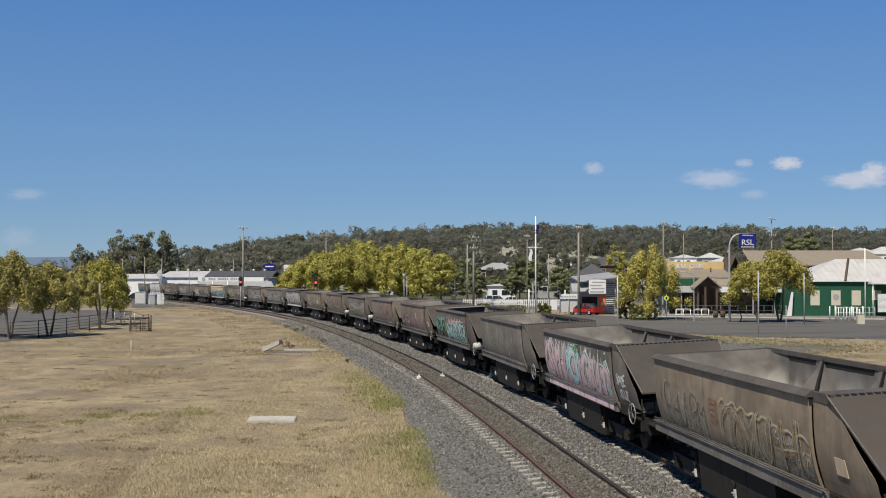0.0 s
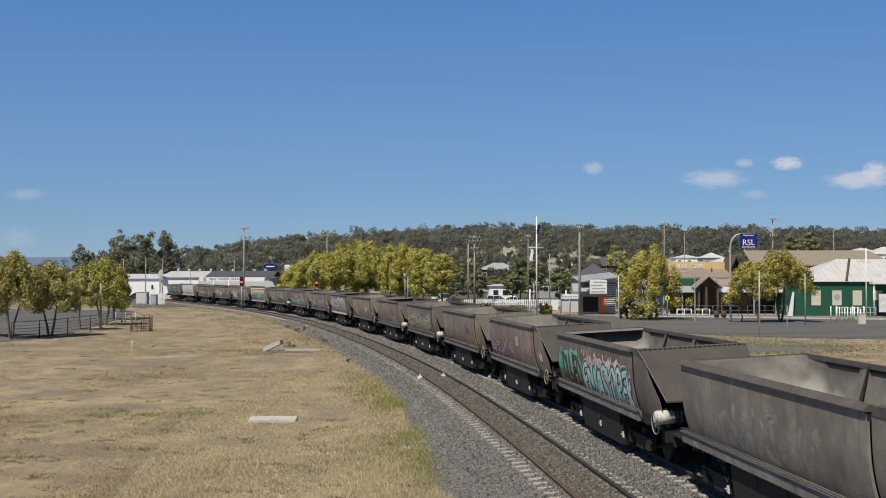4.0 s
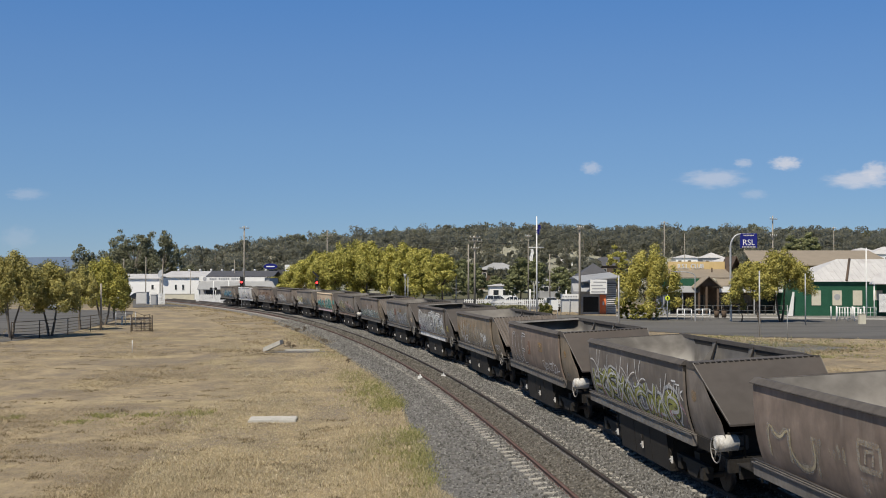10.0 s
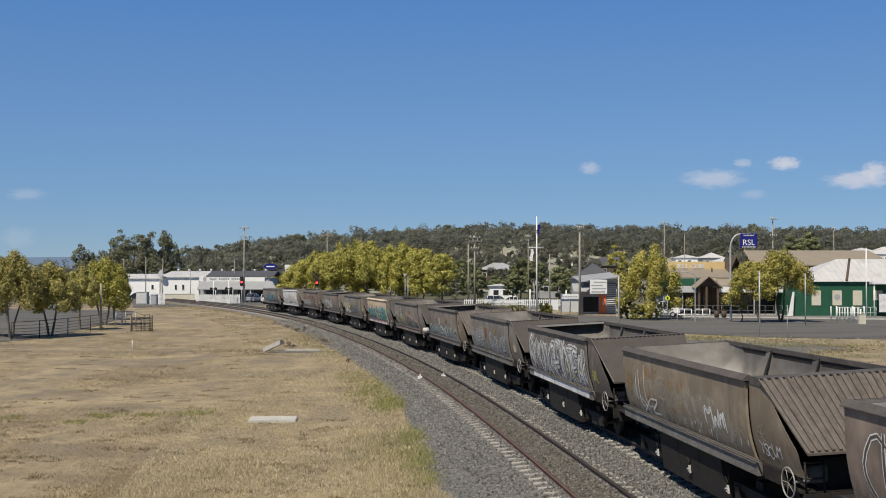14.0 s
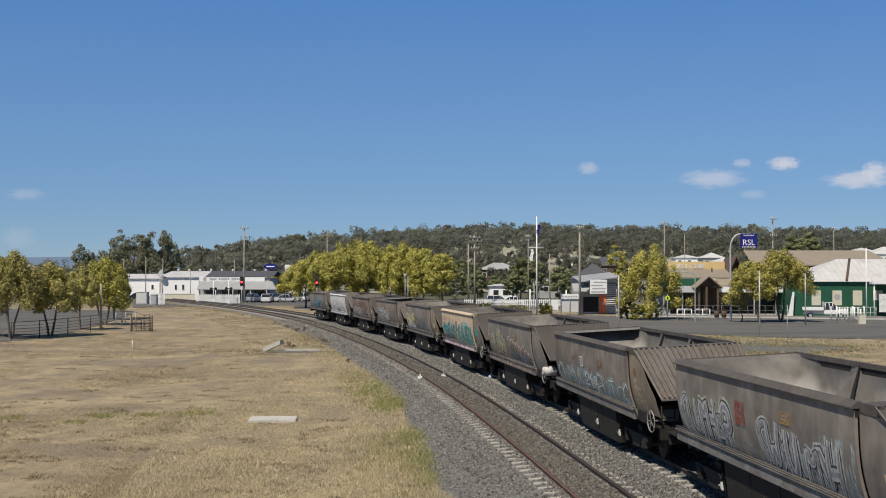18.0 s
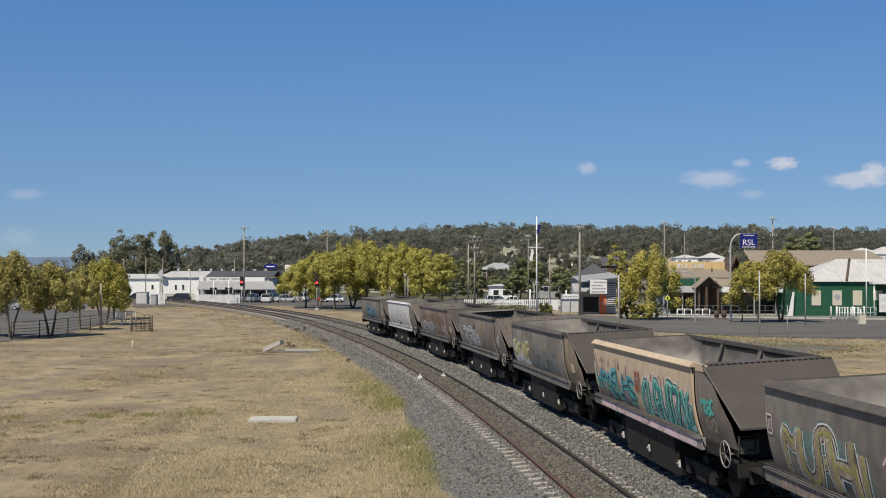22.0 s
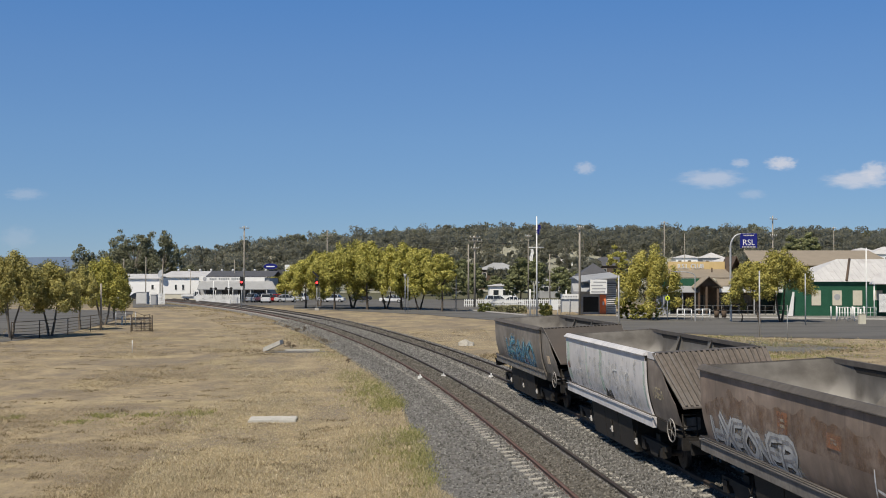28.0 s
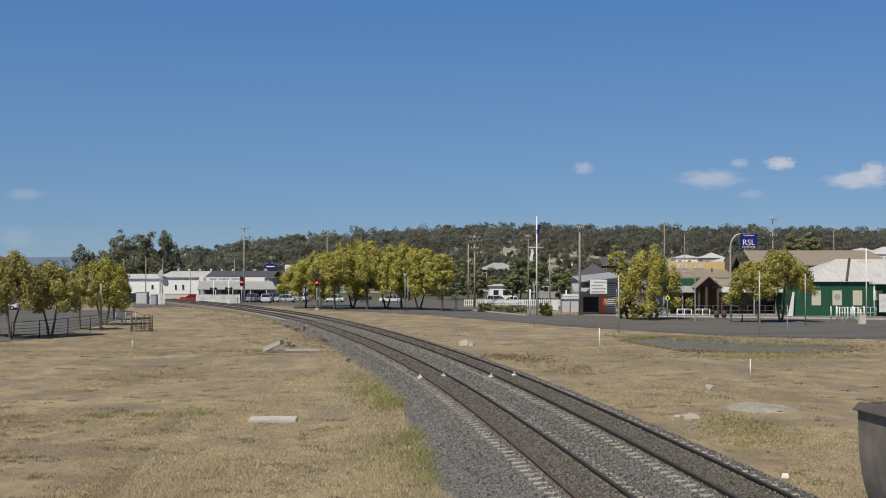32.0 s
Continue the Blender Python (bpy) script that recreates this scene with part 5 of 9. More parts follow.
# dark wagon: yellow-edged letters on teal, then big teal letters
mist(W_[15], 131, 4.8, 1.2, 1.7, 2.55, "teal", 6)
piece(W_[15], "JOLUED", 27, 4.6, 1.5, 1.35, 2.35, [("yellow", 1.35), ("black", 1.05), ("darkgrey", 0.6, 0.04)], 0.12)
mist(W_[15], 132, 1.3, -4.75, 1.3, 2.62, "palepink", 9)
streaks(W_[15], 133, 1.4, -4.6, 2.0, 2.6, "pink", 30, 0.06, 0.05, 0.007)
mist(W_[15], 134, 1.4, -4.75, 1.16, 1.8, "deepteal", 9)
piece(W_[15], "ENXASYDREK", 28, 1.1, -4.7, 1.18, 2.3, [("palepink", 1.6), ("black", 1.3), ("deepteal", 1.0), ("lightblue", 0.6, -0.05, -0.03), ("white", 0.13, 0.12, 0.05)], 0.17, 0.1)
# plain wagon with pale blotches
mist(W_[16], 116, 2.6, -2.4, 1.4, 2.4, "mist", 4)
stencil(W_[16], -0.4, 2.2, 0.5, 0.34, "mist")
streaks(W_[16], 135, 4.0, -4.0, 1.3, 2.4, "pale", 18, 0.16, 0.0)
cheek_script(W_[16], "WW", 312, 0.1, 0.8, 1.25, 1.5, "mist", 0.02)
# dark wagon: pink letters, pale blue between them
mist(W_[17], 117, 4.8, -4.4, 1.16, 2.5, "palepink", 9)
mist(W_[17], 138, 1.2, -0.8, 2.2, 2.7, "olive", 3)
streaks(W_[17], 150, 4.7, -4.3, 1.2, 2.0, "pink", 60, 0.07, 0.0, 0.007)
streaks(W_[17], 151, 4.7, -4.3, 1.5, 2.7, "white", 46, 0.06, 0.1, 0.0072)
piece(W_[17], "CSXMHI", 30, 4.75, 1.3, 1.2, 2.6, [("white", 1.55), ("black", 1.2), ("palepink", 1.0), ("pink", 0.85, -0.03, -0.05, 1.2, 2.3), ("white", 0.16, 0.1, 0.05)], 0.16, 0.12, over=1.2)
piece(W_[17], "XCY", 33, 1.5, -0.6, 1.4, 2.6, [("white", 1.6), ("black", 1.2), ("lightblue", 1.05), ("white", 0.3, 0.07)], 0.17, over=1.2)
script(W_[17], "MARS", 67, 1.0, -0.7, 2.4, 2.68, "green", 0.03)
piece(W_[17], "MCXUAD", 31, -0.5, -4.4, 1.2, 2.5, [("white", 1.6), ("lightblue", 1.4), ("black", 1.15), ("palepink", 0.95), ("pink", 0.85, -0.02, -0.05, 1.2, 2.2), ("white", 0.14, 0.12, 0.05)], 0.18, 0.15, over=1.2, drop=0.15)
mist(W_[17], 140, -3.9, -4.8, 1.16, 2.0, "lightblue", 4)
streaks(W_[17], 141, -3.6, -4.7, 2.1, 2.7, "green", 8, 0.03, 0.0, 0.02)
cheek_script(W_[17], "SPADE", 313, 0.08, 1.0, 1.75, 2.08, "white", 0.04)
cheek_script(W_[17], "JCLUZ", 314, 0.12, 1.1, 1.4, 1.7, "white", 0.04)
# rust-stained wagon: pale outlined letters
mist(W_[18], 147, 4.6, 1.0, 1.3, 2.3, "pale", 7)
piece(W_[18], "LEHUIRM", 32, 4.5, 1.2, 1.3, 2.3, [("mist", 1.4), ("pale", 0.8), ("deadbrown", 0.25, 0.08)], 0.08)
stencil(W_[18], 0.75, 1.8, 0.6, 0.5, "orange")
frame_mark(W_[18], 0.68, 1.86, 0.42, 0.36, "pale", 0.02)
mist(W_[18], 142, 0.1, -4.6, 1.2, 2.25, "pale", 7)
piece(W_[18], "COXUMHW", 34, 0.1, -4.6, 1.2, 2.3, [("cream", 1.45), ("deadbrown", 1.1), ("pale", 1.0), ("mist", 0.75, 0.04, 0.02), ("ochre", 0.35, -0.05, -0.03, 1.5), ("cream", 0.16, 0.13, 0.05)], 0.12, 0.05)
flame(W_[18], 35, 0.0, -4.6, 2.25, 2.05, 0.2, "cream", 0.025, 8, 0.026)
streaks(W_[18], 143, -0.4, -4.6, 1.2, 1.9, "mist", 26, 0.05, 0.1)
# paint carried down over the sill
for k, col in ((17, "palepink"), (15, "mist"), (16, "mist"), (12, "mist"), (9, "white"), (6, "peach"), (5, "palepink"), (8, "mist"), (10, "mist"), (0, "mist"), (3, "mist")):
    bm = bmesh.new()
    xs_ = -(HALF - 0.05 + 0.004)
    poly(bm, [(xs_, -4.6, SIDE_B - 0.24), (xs_, 4.4, SIDE_B - 0.24), (xs_, 4.4, SIDE_B - 0.04), (xs_, -4.6, SIDE_B - 0.04)])
    part("paint_overspray", bm, PAINT[col], W_[k], "faded paint carried over the sill")


# ---------------------------------------------------------------- roads
def flat_sheet(name, pts, z, material, label, category, thick=0.0):
    bm = bmesh.new()
    if thick:
        slab(bm, [(x, y, z - thick) for x, y in pts], (0, 0, thick))
    else:
        poly(bm, [(x, y, z) for x, y in pts])
    return tagged(part(name, bm, material), label, category, kind="structure")


flat_sheet("road_town", [(44.48, 96.45), (36.12, 101.49), (26.06, 105.15), (20.37, 113.33), (12.45, 126.90), (6.21, 142.41), (-1.77, 162.24), (-11.58, 177.03), (-22.97, 191.59), (-25.49, 212.57), (-13.65, 208.76), (-2.12, 194.79), (3.88, 185.49), (11.07, 166.88), (21.93, 157.84), (37.61, 151.67), (51.97, 145.97), (65.70, 142.41)], GZ + 0.03, M_ROAD, "grey asphalt town road beside the railway", "road")
flat_sheet("road_side", [(-36.74, 92.62), (-33.69, 99.75), (-33.98, 114.44), (-36.62, 135.77), (-41.61, 166.88), (-44.82, 179.76), (-56.84, 188.49), (-77.33, 194.79)], GZ + 0.02, M_ROAD, "grey asphalt side road behind the street trees", "road")
flat_sheet("road_crossing", [(-49.40, 198.10), (-42.29, 205.08), (-35.14, 212.57), (-25.49, 212.57), (-28.05, 233.92), (-40.30, 243.71), (-51.33, 248.92), (-62.08, 248.92)], GZ + 0.035, M_ROAD, "asphalt road at the level crossing", "road")
flat_sheet("car_park", [(-27.67, 214.53), (-13.78, 210.65), (-2.14, 196.43), (3.91, 186.97), (7.36, 188.49), (18.49, 188.49), (24.96, 254.35), (1.93, 265.97), (-33.55, 260.03)], GZ + 0.025, M_ROAD, "grey asphalt car park behind the row of trees", "car park")
flat_sheet("footpath", [(21.93, 157.84), (37.61, 151.67), (51.97, 145.97), (65.70, 142.41), (75.92, 164.53), (59.42, 166.88), (41.98, 169.31), (23.53, 169.31)], GZ + 0.15, M_PATH, "pale concrete footpath in front of the shops", "pavement", 0.15)
gt = [(14.54, 99.75), (18.90, 105.15), (24.94, 100.61), (27.62, 95.66), (29.36, 89.08)]
gb = [(14.36, 96.45), (16.32, 86.44), (20.80, 83.95), (23.89, 82.76), (28.78, 87.09)]
ragged = []
for side, pts in ((0, gt), (1, gb)):
    row_ = []
    for i in range(61):
        f = i / 60 * 4
        k = min(3, int(f))
        a, b = Vector(pts[k]), Vector(pts[k + 1])
        p = a.lerp(b, f - k)
        row_.append((p.x, p.y + 1.6 * noise.noise(Vector((p.x * 0.9, side * 9.0, 0))) + 0.7 * noise.noise(Vector((p.x * 3.1, side * 5.0, 3)))))
    ragged += row_ if side == 0 else row_[::-1]
flat_sheet("old_track_strip", ragged, GZ + 0.02, surf("weedy_gravel", (0.09, 0.09, 0.085), (0.18, 0.176, 0.162), 1.6, 0.95, 0.5, c3=(0.2, 0.175, 0.12), c3_amt=0.5), "weedy grey gravel strip beside the road", "ground")
kb = bmesh.new()
for a, b in (((21.79, 156.78), (37.36, 150.69)), ((37.36, 150.69), (51.58, 144.88)), ((3.81, 182.58), (10.61, 160.01))):
    d = Vector((b[0] - a[0], b[1] - a[1], 0)).normalized()
    n = Vector((-d.y, d.x, 0)) * 0.15
    slab(kb, [(a[0], a[1], GZ), (b[0], b[1], GZ), (b[0] + n.x, b[1] + n.y, GZ), (a[0] + n.x, a[1] + n.y, GZ)], (0, 0, 0.17))
tagged(part("kerb", kb, M_KERB), "pale concrete kerb along the town road", "kerb", kind="structure")


# ---------------------------------------------------------------- trees
def leaf_cloud(rng, centres, radii, per, size, flat=0.75, loose=0.45):
    """Small leaf blades scattered round clump centres: arrays of quads."""
    C = np.repeat(centres, per, axis=0)
    R = np.repeat(radii, per)[:, None]
    d = rng.normal(size=C.shape)
    d /= np.linalg.norm(d, axis=1)[:, None] + 1e-9
    P = C + d * R * rng.uniform(0.55, 1.05, (len(C), 1)) * np.array([1, 1, flat])
    dd = d + rng.normal(size=P.shape) * loose
    dd /= np.linalg.norm(dd, axis=1)[:, None] + 1e-9
    a = np.cross(dd, rng.normal(size=P.shape))
    a /= np.linalg.norm(a, axis=1)[:, None] + 1e-9
    b = np.cross(dd, a)
    s = size * rng.uniform(0.6, 1.4, (len(P), 1))
    V = np.stack([P - a * s, P + b * s * 0.6, P + a * s, P - b * s * 0.6], 1).reshape(-1, 3)
    return V, np.arange(len(V)).reshape(-1, 4)


def build_tree(name, x, y, height, width, seed, leaf, label, group="", stems=1, base=0.22, lean=0.0, nclump=110, per=42, leaf_size=0.16, bark=None, z=GZ, depth=None, shape="round"):
    rng = np.random.default_rng(seed)
    t = empty(name, pose(x, y, z), label, "tree", group)
    bm = bmesh.new()
    tips = []
    for k in range(stems):
        a0 = 2 * math.pi * k / stems + rng.uniform(0, 1)
        p = Vector((0.12 * math.cos(a0) * (stems > 1), 0.12 * math.sin(a0) * (stems > 1), -0.05))
        r = height * 0.017 / (1 + 0.35 * (stems - 1)) + 0.04
        top = Vector((lean * height + (0.35 * width * 0.5 * math.cos(a0) if stems > 1 else 0), 0.35 * width * 0.5 * math.sin(a0) if stems > 1 else 0, height * (base + 0.2)))
        q = p
        for i in range(1, 4):
            n_ = p.lerp(top, i / 3) + Vector(rng.uniform(-0.1, 0.1, 3))
            tube(bm, q, n_, r * (1 - 0.2 * (i - 1)), r * (1 - 0.2 * i), 7, False)
            q = n_
        for j in range(5 if stems > 1 else 7):
            a = 2 * math.pi * j / 6 + rng.uniform(-0.4, 0.4)
            e = Vector((lean * height + math.cos(a) * width * 0.36 * rng.uniform(0.6, 1.1), math.sin(a) * width * 0.36, height * rng.uniform(0.6, 0.86)))
            mid = q.lerp(e, 0.5) + Vector((0, 0, -0.05 * height))
            tube(bm, q, mid, r * 0.42, r * 0.26, 5, False)
            tube(bm, mid, e, r * 0.26, r * 0.08, 5, False)
            tips.append(e)
    part("trunk", bm, bark or M_BARK, t)
    zc, hz = height * (1 + base) / 2, height * (1 - base) / 2
    cs, rs = [], []
    if shape == "plume":                # separate drooping sprays, with shade between them
        heads = 19
        for k in range(heads):
            a = 2.4 * k + rng.uniform(-0.3, 0.3)
            f = math.sqrt((k + 0.5) / heads)
            hx, hy = math.cos(a) * f * width * 0.42, math.sin(a) * f * (depth or width) * 0.42
            top = height * (1 - (1 - base) * 0.42 * f ** 2.2) * rng.uniform(0.9, 1.0)
            drop = height * (1 - base) * rng.uniform(0.34, 0.62)
            for j in range(int(nclump * 0.72 / heads)):
                q = rng.uniform() ** 1.2
                cs.append(np.array([lean * height + hx * (1 + 0.14 * q) + rng.normal() * width * 0.052 * (0.4 + q), hy * (1 + 0.14 * q) + rng.normal() * width * 0.052 * (0.4 + q), top - drop * q]))
                rs.append(width * rng.uniform(0.05, 0.09) + 0.13)
    while shape != "plume" and len(cs) < nclump * 0.72:
        v = rng.normal(size=3)
        v /= np.linalg.norm(v)
        k = rng.uniform(0.25, 1.0) ** 0.45
        wob = 0.78 + 0.34 * noise.noise(Vector((v[0] * 1.6 + seed, v[1] * 1.6, v[2] * 1.6)))
        c = np.array([v[0] * width / 2 * k * wob, v[1] * (depth or width) / 2 * k * wob, v[2] * hz * k * (0.9 + 0.2 * wob)])
        if v[2] < -0.25 and rng.uniform() < 0.55:
            continue
        cs.append(c + np.array([lean * height, 0, zc]))
        rs.append(width * rng.uniform(0.07, 0.14))
    V, Fq = leaf_cloud(rng, np.array(cs), np.array(rs), int(per * 1.3), leaf_size * 1.06, 1.15 if shape == "plume" else 0.62, 0.2)
    big("crown", V, Fq, 4, leaf, t)
    return t


MID = "row of trees beside the parking area"
for i, (x, y, h, w, bs, lf) in enumerate((
        (-21.64, 196, 7.2, 6.6, 0.26, 0), (-20.41, 206, 8.6, 6.6, 0.25, 0), (-16.58, 190, 8.6, 7.2, 0.25, 0), (-14.25, 196, 10.0, 7.6, 0.27, 0), (-11.45, 188, 9.6, 7.4, 0.24, 0),
        (-8.73, 192, 8.9, 6.6, 0.24, 0), (-6.20, 187, 9.5, 7.2, 0.22, 0), (-3.55, 186, 8.8, 7.0, 0.22, 0), (-0.16, 178, 7.4, 5.2, 0.34, 1))):
    build_tree("street_tree", x, y, h * 1.07, w * 1.14, 50 + i, M_LEAF, "yellow-green leafy shade tree with dark trunk beside the rail line" if not lf else "smaller thin-crowned yellow-green tree by the road", MID, 2 if i % 2 else 1, bs * 0.78, nclump=300 if not lf else 90, per=80, leaf_size=0.135, shape="plume" if not lf else "round")
LEFT = "street trees along the side road"
for i, (x, y, h, w, st, lf) in enumerate(((-35.75, 103, 6.9, 5.4, 3, 0), (-39.60, 106, 6.3, 4.4, 2, 0), (-33.75, 107, 6.3, 4.8, 2, 0), (-34.70, 119, 6.0, 3.4, 1, 0), (-35.7, 131, 7.1, 5.3, 2, 2), (-38.6, 146, 6.6, 4.2, 1, 2))):
    build_tree("street_tree", x, y, h, w, 80 + i, M_LEAFL if lf < 2 else M_LEAFD, "small pale olive street tree with several thin stems" if lf < 2 else "dense yellow-green street tree with short dark trunk", LEFT, st, 0.34 if lf < 2 else 0.24, nclump=330, per=80, leaf_size=0.085, bark=M_GREYBARK, shape="plume")
build_tree("street_tree", 24.28, 146, 8.4, 7.2, 101, M_LEAFC, "tall yellow-green tree with foliage down to the ground beside the club", "trees in front of the club", 2, 0.1, nclump=270, per=85, leaf_size=0.11, shape="plume")
build_tree("street_tree", 26.68, 190, 9.4, 4.6, 102, M_LEAF, "yellow-green tree behind the small shop", "trees in front of the club", 1, 0.45, nclump=50, per=70, leaf_size=0.13)
build_tree("street_tree", 34.90, 137, 6.7, 5.4, 103, M_LEAFC, "broad yellow-green tree on the footpath by the club", "trees in front of the club", 1, 0.34, -0.12, nclump=230, per=85, leaf_size=0.105, shape="plume")
build_tree("street_tree", 37.5, 138, 8.0, 6.9, 104, M_LEAFC, "broad yellow-green tree on the footpath by the club", "trees in front of the club", 2, 0.36, nclump=260, per=85, leaf_size=0.105, shape="plume")
build_tree("small_tree", 33.35, 139, 2.8, 2.0, 105, M_LEAFL, "small olive sapling in front of the club railing", "", 1, 0.4, nclump=26, per=36, leaf_size=0.1)
for i, (x, y, w, h, lf) in enumerate(((21.78, 147, 2.0, 2.6, M_LEAFG), (22.67, 145, 1.9, 2.0, M_LEAF), (24.12, 145, 2.2, 2.2, M_LEAF), (12.84, 157, 1.6, 1.7, M_HEDGE), (13.27, 157, 1.0, 1.5, M_LEAFL), (5.92, 176, 2.2, 1.25, M_HEDGE), (7.91, 174, 2.6, 1.0, M_PALEHEDGE), (9.38, 172, 2.2, 1.1, M_PALEHEDGE), (10.58, 170, 1.8, 1.1, M_PALEHEDGE))):
    rng = np.random.default_rng(130 + i)
    n = 60
    cs = rng.uniform(-1, 1, (n, 3)) * np.array([w / 2 * 0.85, w / 2 * 0.7, h / 2 * 0.85]) + np.array([0, 0, h / 2])
    bsh = empty("bush", pose(x, y, GZ), "clipped green bush beside the road", "bush", "roadside bushes")
    V, Fq = leaf_cloud(rng, cs, np.full(n, 0.2), 40, 0.09)
    big("foliage", V, Fq, 4, lf, bsh)
    bm = bmesh.new()
    for k in range(5):
        a = k * 1.3
        tube(bm, (0, 0, -0.03), (math.cos(a) * w * 0.25, math.sin(a) * w * 0.2, h * 0.6), 0.03, 0.012, 5, False)
    part("stem", bm, M_BARK, bsh)


def gum(x, y, h, w, seed, label="tall grey-green gum tree on the skyline"):
    """A gum tree: pale bare trunk, and a sparse crown of separate leaf masses."""
    rng = np.random.default_rng(seed)
    z0 = float(terrain(x, y))
    t = empty("gum_tree", pose(x, y, z0), label, "tree", "gum trees behind the sheds")
    bm = bmesh.new()
    tube(bm, (0, 0, -0.2), (0.3, 0, h * 0.55), h * 0.022, h * 0.013, 7, False)
    cs, rs = [], []
    for k in range(13):
        a = rng.uniform(0, 6.28)
        e = Vector((math.cos(a) * w * rng.uniform(0.08, 0.36), math.sin(a) * w * 0.3, h * rng.uniform(0.4, 0.97)))
        tube(bm, (0.2, 0, h * rng.uniform(0.3, 0.55)), e, h * 0.009, h * 0.003, 5, False)
        for j in range(7):
            cs.append(np.array(e) + rng.normal(size=3) * w * 0.085)
            rs.append(w * rng.uniform(0.04, 0.085))
    part("trunk", bm, M_GUMBARK, t)
    V, Fq = leaf_cloud(rng, np.array(cs), np.array(rs) * 1.3, 44, 0.25, 0.9, 0.3)
    big("crown", V, Fq, 4, M_GUM, t)


for i, (px_x, y, h, w) in enumerate(((-95.38, 330, 12.0, 9.0), (-94.56, 340, 9.5, 9.0), (-86.83, 330, 15.0, 10.0), (-80.64, 325, 16.0, 10.0), (-79.47, 335, 13.0, 9.0), (-73.40, 325, 16.0, 11.0), (-72.46, 335, 11.5, 7.0), (-89.39, 350, 12.0, 12.0), (-110.38, 350, 8.0, 10.0), (-108.63, 360, 7.0, 12.0), (-82.92, 355, 11.0, 14.0), (-97.18, 360, 10.0, 12.0), (-88.67, 362, 10.0, 14.0), (-71.98, 352, 6.5, 9.0))):
    gum(px_x, y, h, w, 200 + i)
rng_ = random.Random(17)
for i in range(34):                # taller crowns that break the line of the wooded ridge
    q_, y_ = -0.15 + 0.55 * (i + rng_.random()) / 34, rng_.uniform(560, 680)
    gum(q_ * y_, y_, rng_.uniform(9.5, 14), rng_.uniform(8, 13), 260 + i, "gum tree standing above the wooded ridge")

for i, (x, y, h, w, bs) in enumerate(((6.99, 252, 6.0, 5.0, 0.1), (11.96, 280, 4.8, 6.0, 0.1), (16.68, 266, 8.8, 6.4, 0.1), (19.53, 262, 8.2, 6.6, 0.1), (23.40, 250, 6.8, 5.6, 0.1), (27.15, 262, 6.0, 6.0, 0.1), (14.20, 252, 5.4, 5.0, 0.2), (-35.00, 262, 5.0, 7.5, 0.05), (2.62, 262, 6.4, 8.0, 0.05), (0.82, 300, 9.0, 9.0, 0.05), (5.27, 305, 9.0, 8.0, 0.05), (7.61, 310, 8.0, 6.0, 0.05), (-2.50, 290, 8.0, 8.0, 0.05), (64.80, 230, 12.4, 5.6, 0.3), (69.42, 235, 13.2, 5.6, 0.3))):
    build_tree("shade_tree", x, y, h, w, 150 + i, M_LEAF if i == 7 else M_DARKGREEN, "dense dark green shade tree among the houses" if i != 7 else "low yellow-green bush behind the car yard", "trees among the houses", 1, bs, nclump=110, per=60, leaf_size=0.17)


# ---------------------------------------------------------------- building pieces
def window_part(parent, x0, x1, z0, z1, y, name="window", frame_m=None, pane_m=None, label=""):
    wdw = part(name, boxed(x0, x1, y - 0.05, y - 0.004, z0, z1), frame_m or M_WHITE, parent, label)
    part("pane", boxed(x0 + 0.07, x1 - 0.07, y - 0.065, y - 0.052, z0 + 0.07, z1 - 0.07), pane_m or M_GLASS, wdw)
    return wdw


def gable_roof(x0, x1, y0, y1, ze, zr, over=0.35, t=0.14, axis="x"):
    bm = bmesh.new()
    if axis == "x":
        ym = (y0 + y1) / 2
        k = (zr - ze) / ((y1 - y0) / 2)
        for ya in (y0 - over, y1 + over):
            zz = ze - over * k
            slab(bm, [(x0 - over, ya, zz), (x1 + over, ya, zz), (x1 + over, ym, zr), (x0 - over, ym, zr)], (0, 0, t))
    else:
        xm = (x0 + x1) / 2
        k = (zr - ze) / ((x1 - x0) / 2)
        for xa in (x0 - over, x1 + over):
            zz = ze - over * k
            slab(bm, [(xa, y0 - over, zz), (xa, y1 + over, zz), (xm, y1 + over, zr), (xm, y0 - over, zr)], (0, 0, t))
    return bm


def hip_roof(x0, x1, y0, y1, ze, zr, over=0.4):
    bm = bmesh.new()
    x0, x1, y0, y1 = x0 - over, x1 + over, y0 - over, y1 + over
    d = min((y1 - y0) / 2, (x1 - x0) / 2)
    ym = (y0 + y1) / 2
    r0, r1 = (x0 + d, ym, zr), (x1 - d, ym, zr)
    a, b, c, e = (x0, y0, ze), (x1, y0, ze), (x1, y1, ze), (x0, y1, ze)
    for f in ((a, b, r1, r0), (b, c, r1), (c, e, r0, r1), (e, a, r0), (e, c, b, a)):
        poly(bm, f)
    bmesh.ops.remove_doubles(bm, verts=bm.verts, dist=0.001)
    bmesh.ops.recalc_face_normals(bm, faces=bm.faces)
    return bm


def walls(parent, x0, x1, y0, y1, z0, z1, material, t=0.2):
    part("front_wall", boxed(x0, x1, y0, y0 + t, z0, z1), material, parent)
    part("back_wall", boxed(x0, x1, y1 - t, y1, z0, z1), material, parent)
    part("side_wall", boxed(x0, x0 + t, y0 + t, y1 - t, z0, z1), material, parent)
    part("side_wall", boxed(x1 - t, x1, y0 + t, y1 - t, z0, z1), material, parent)


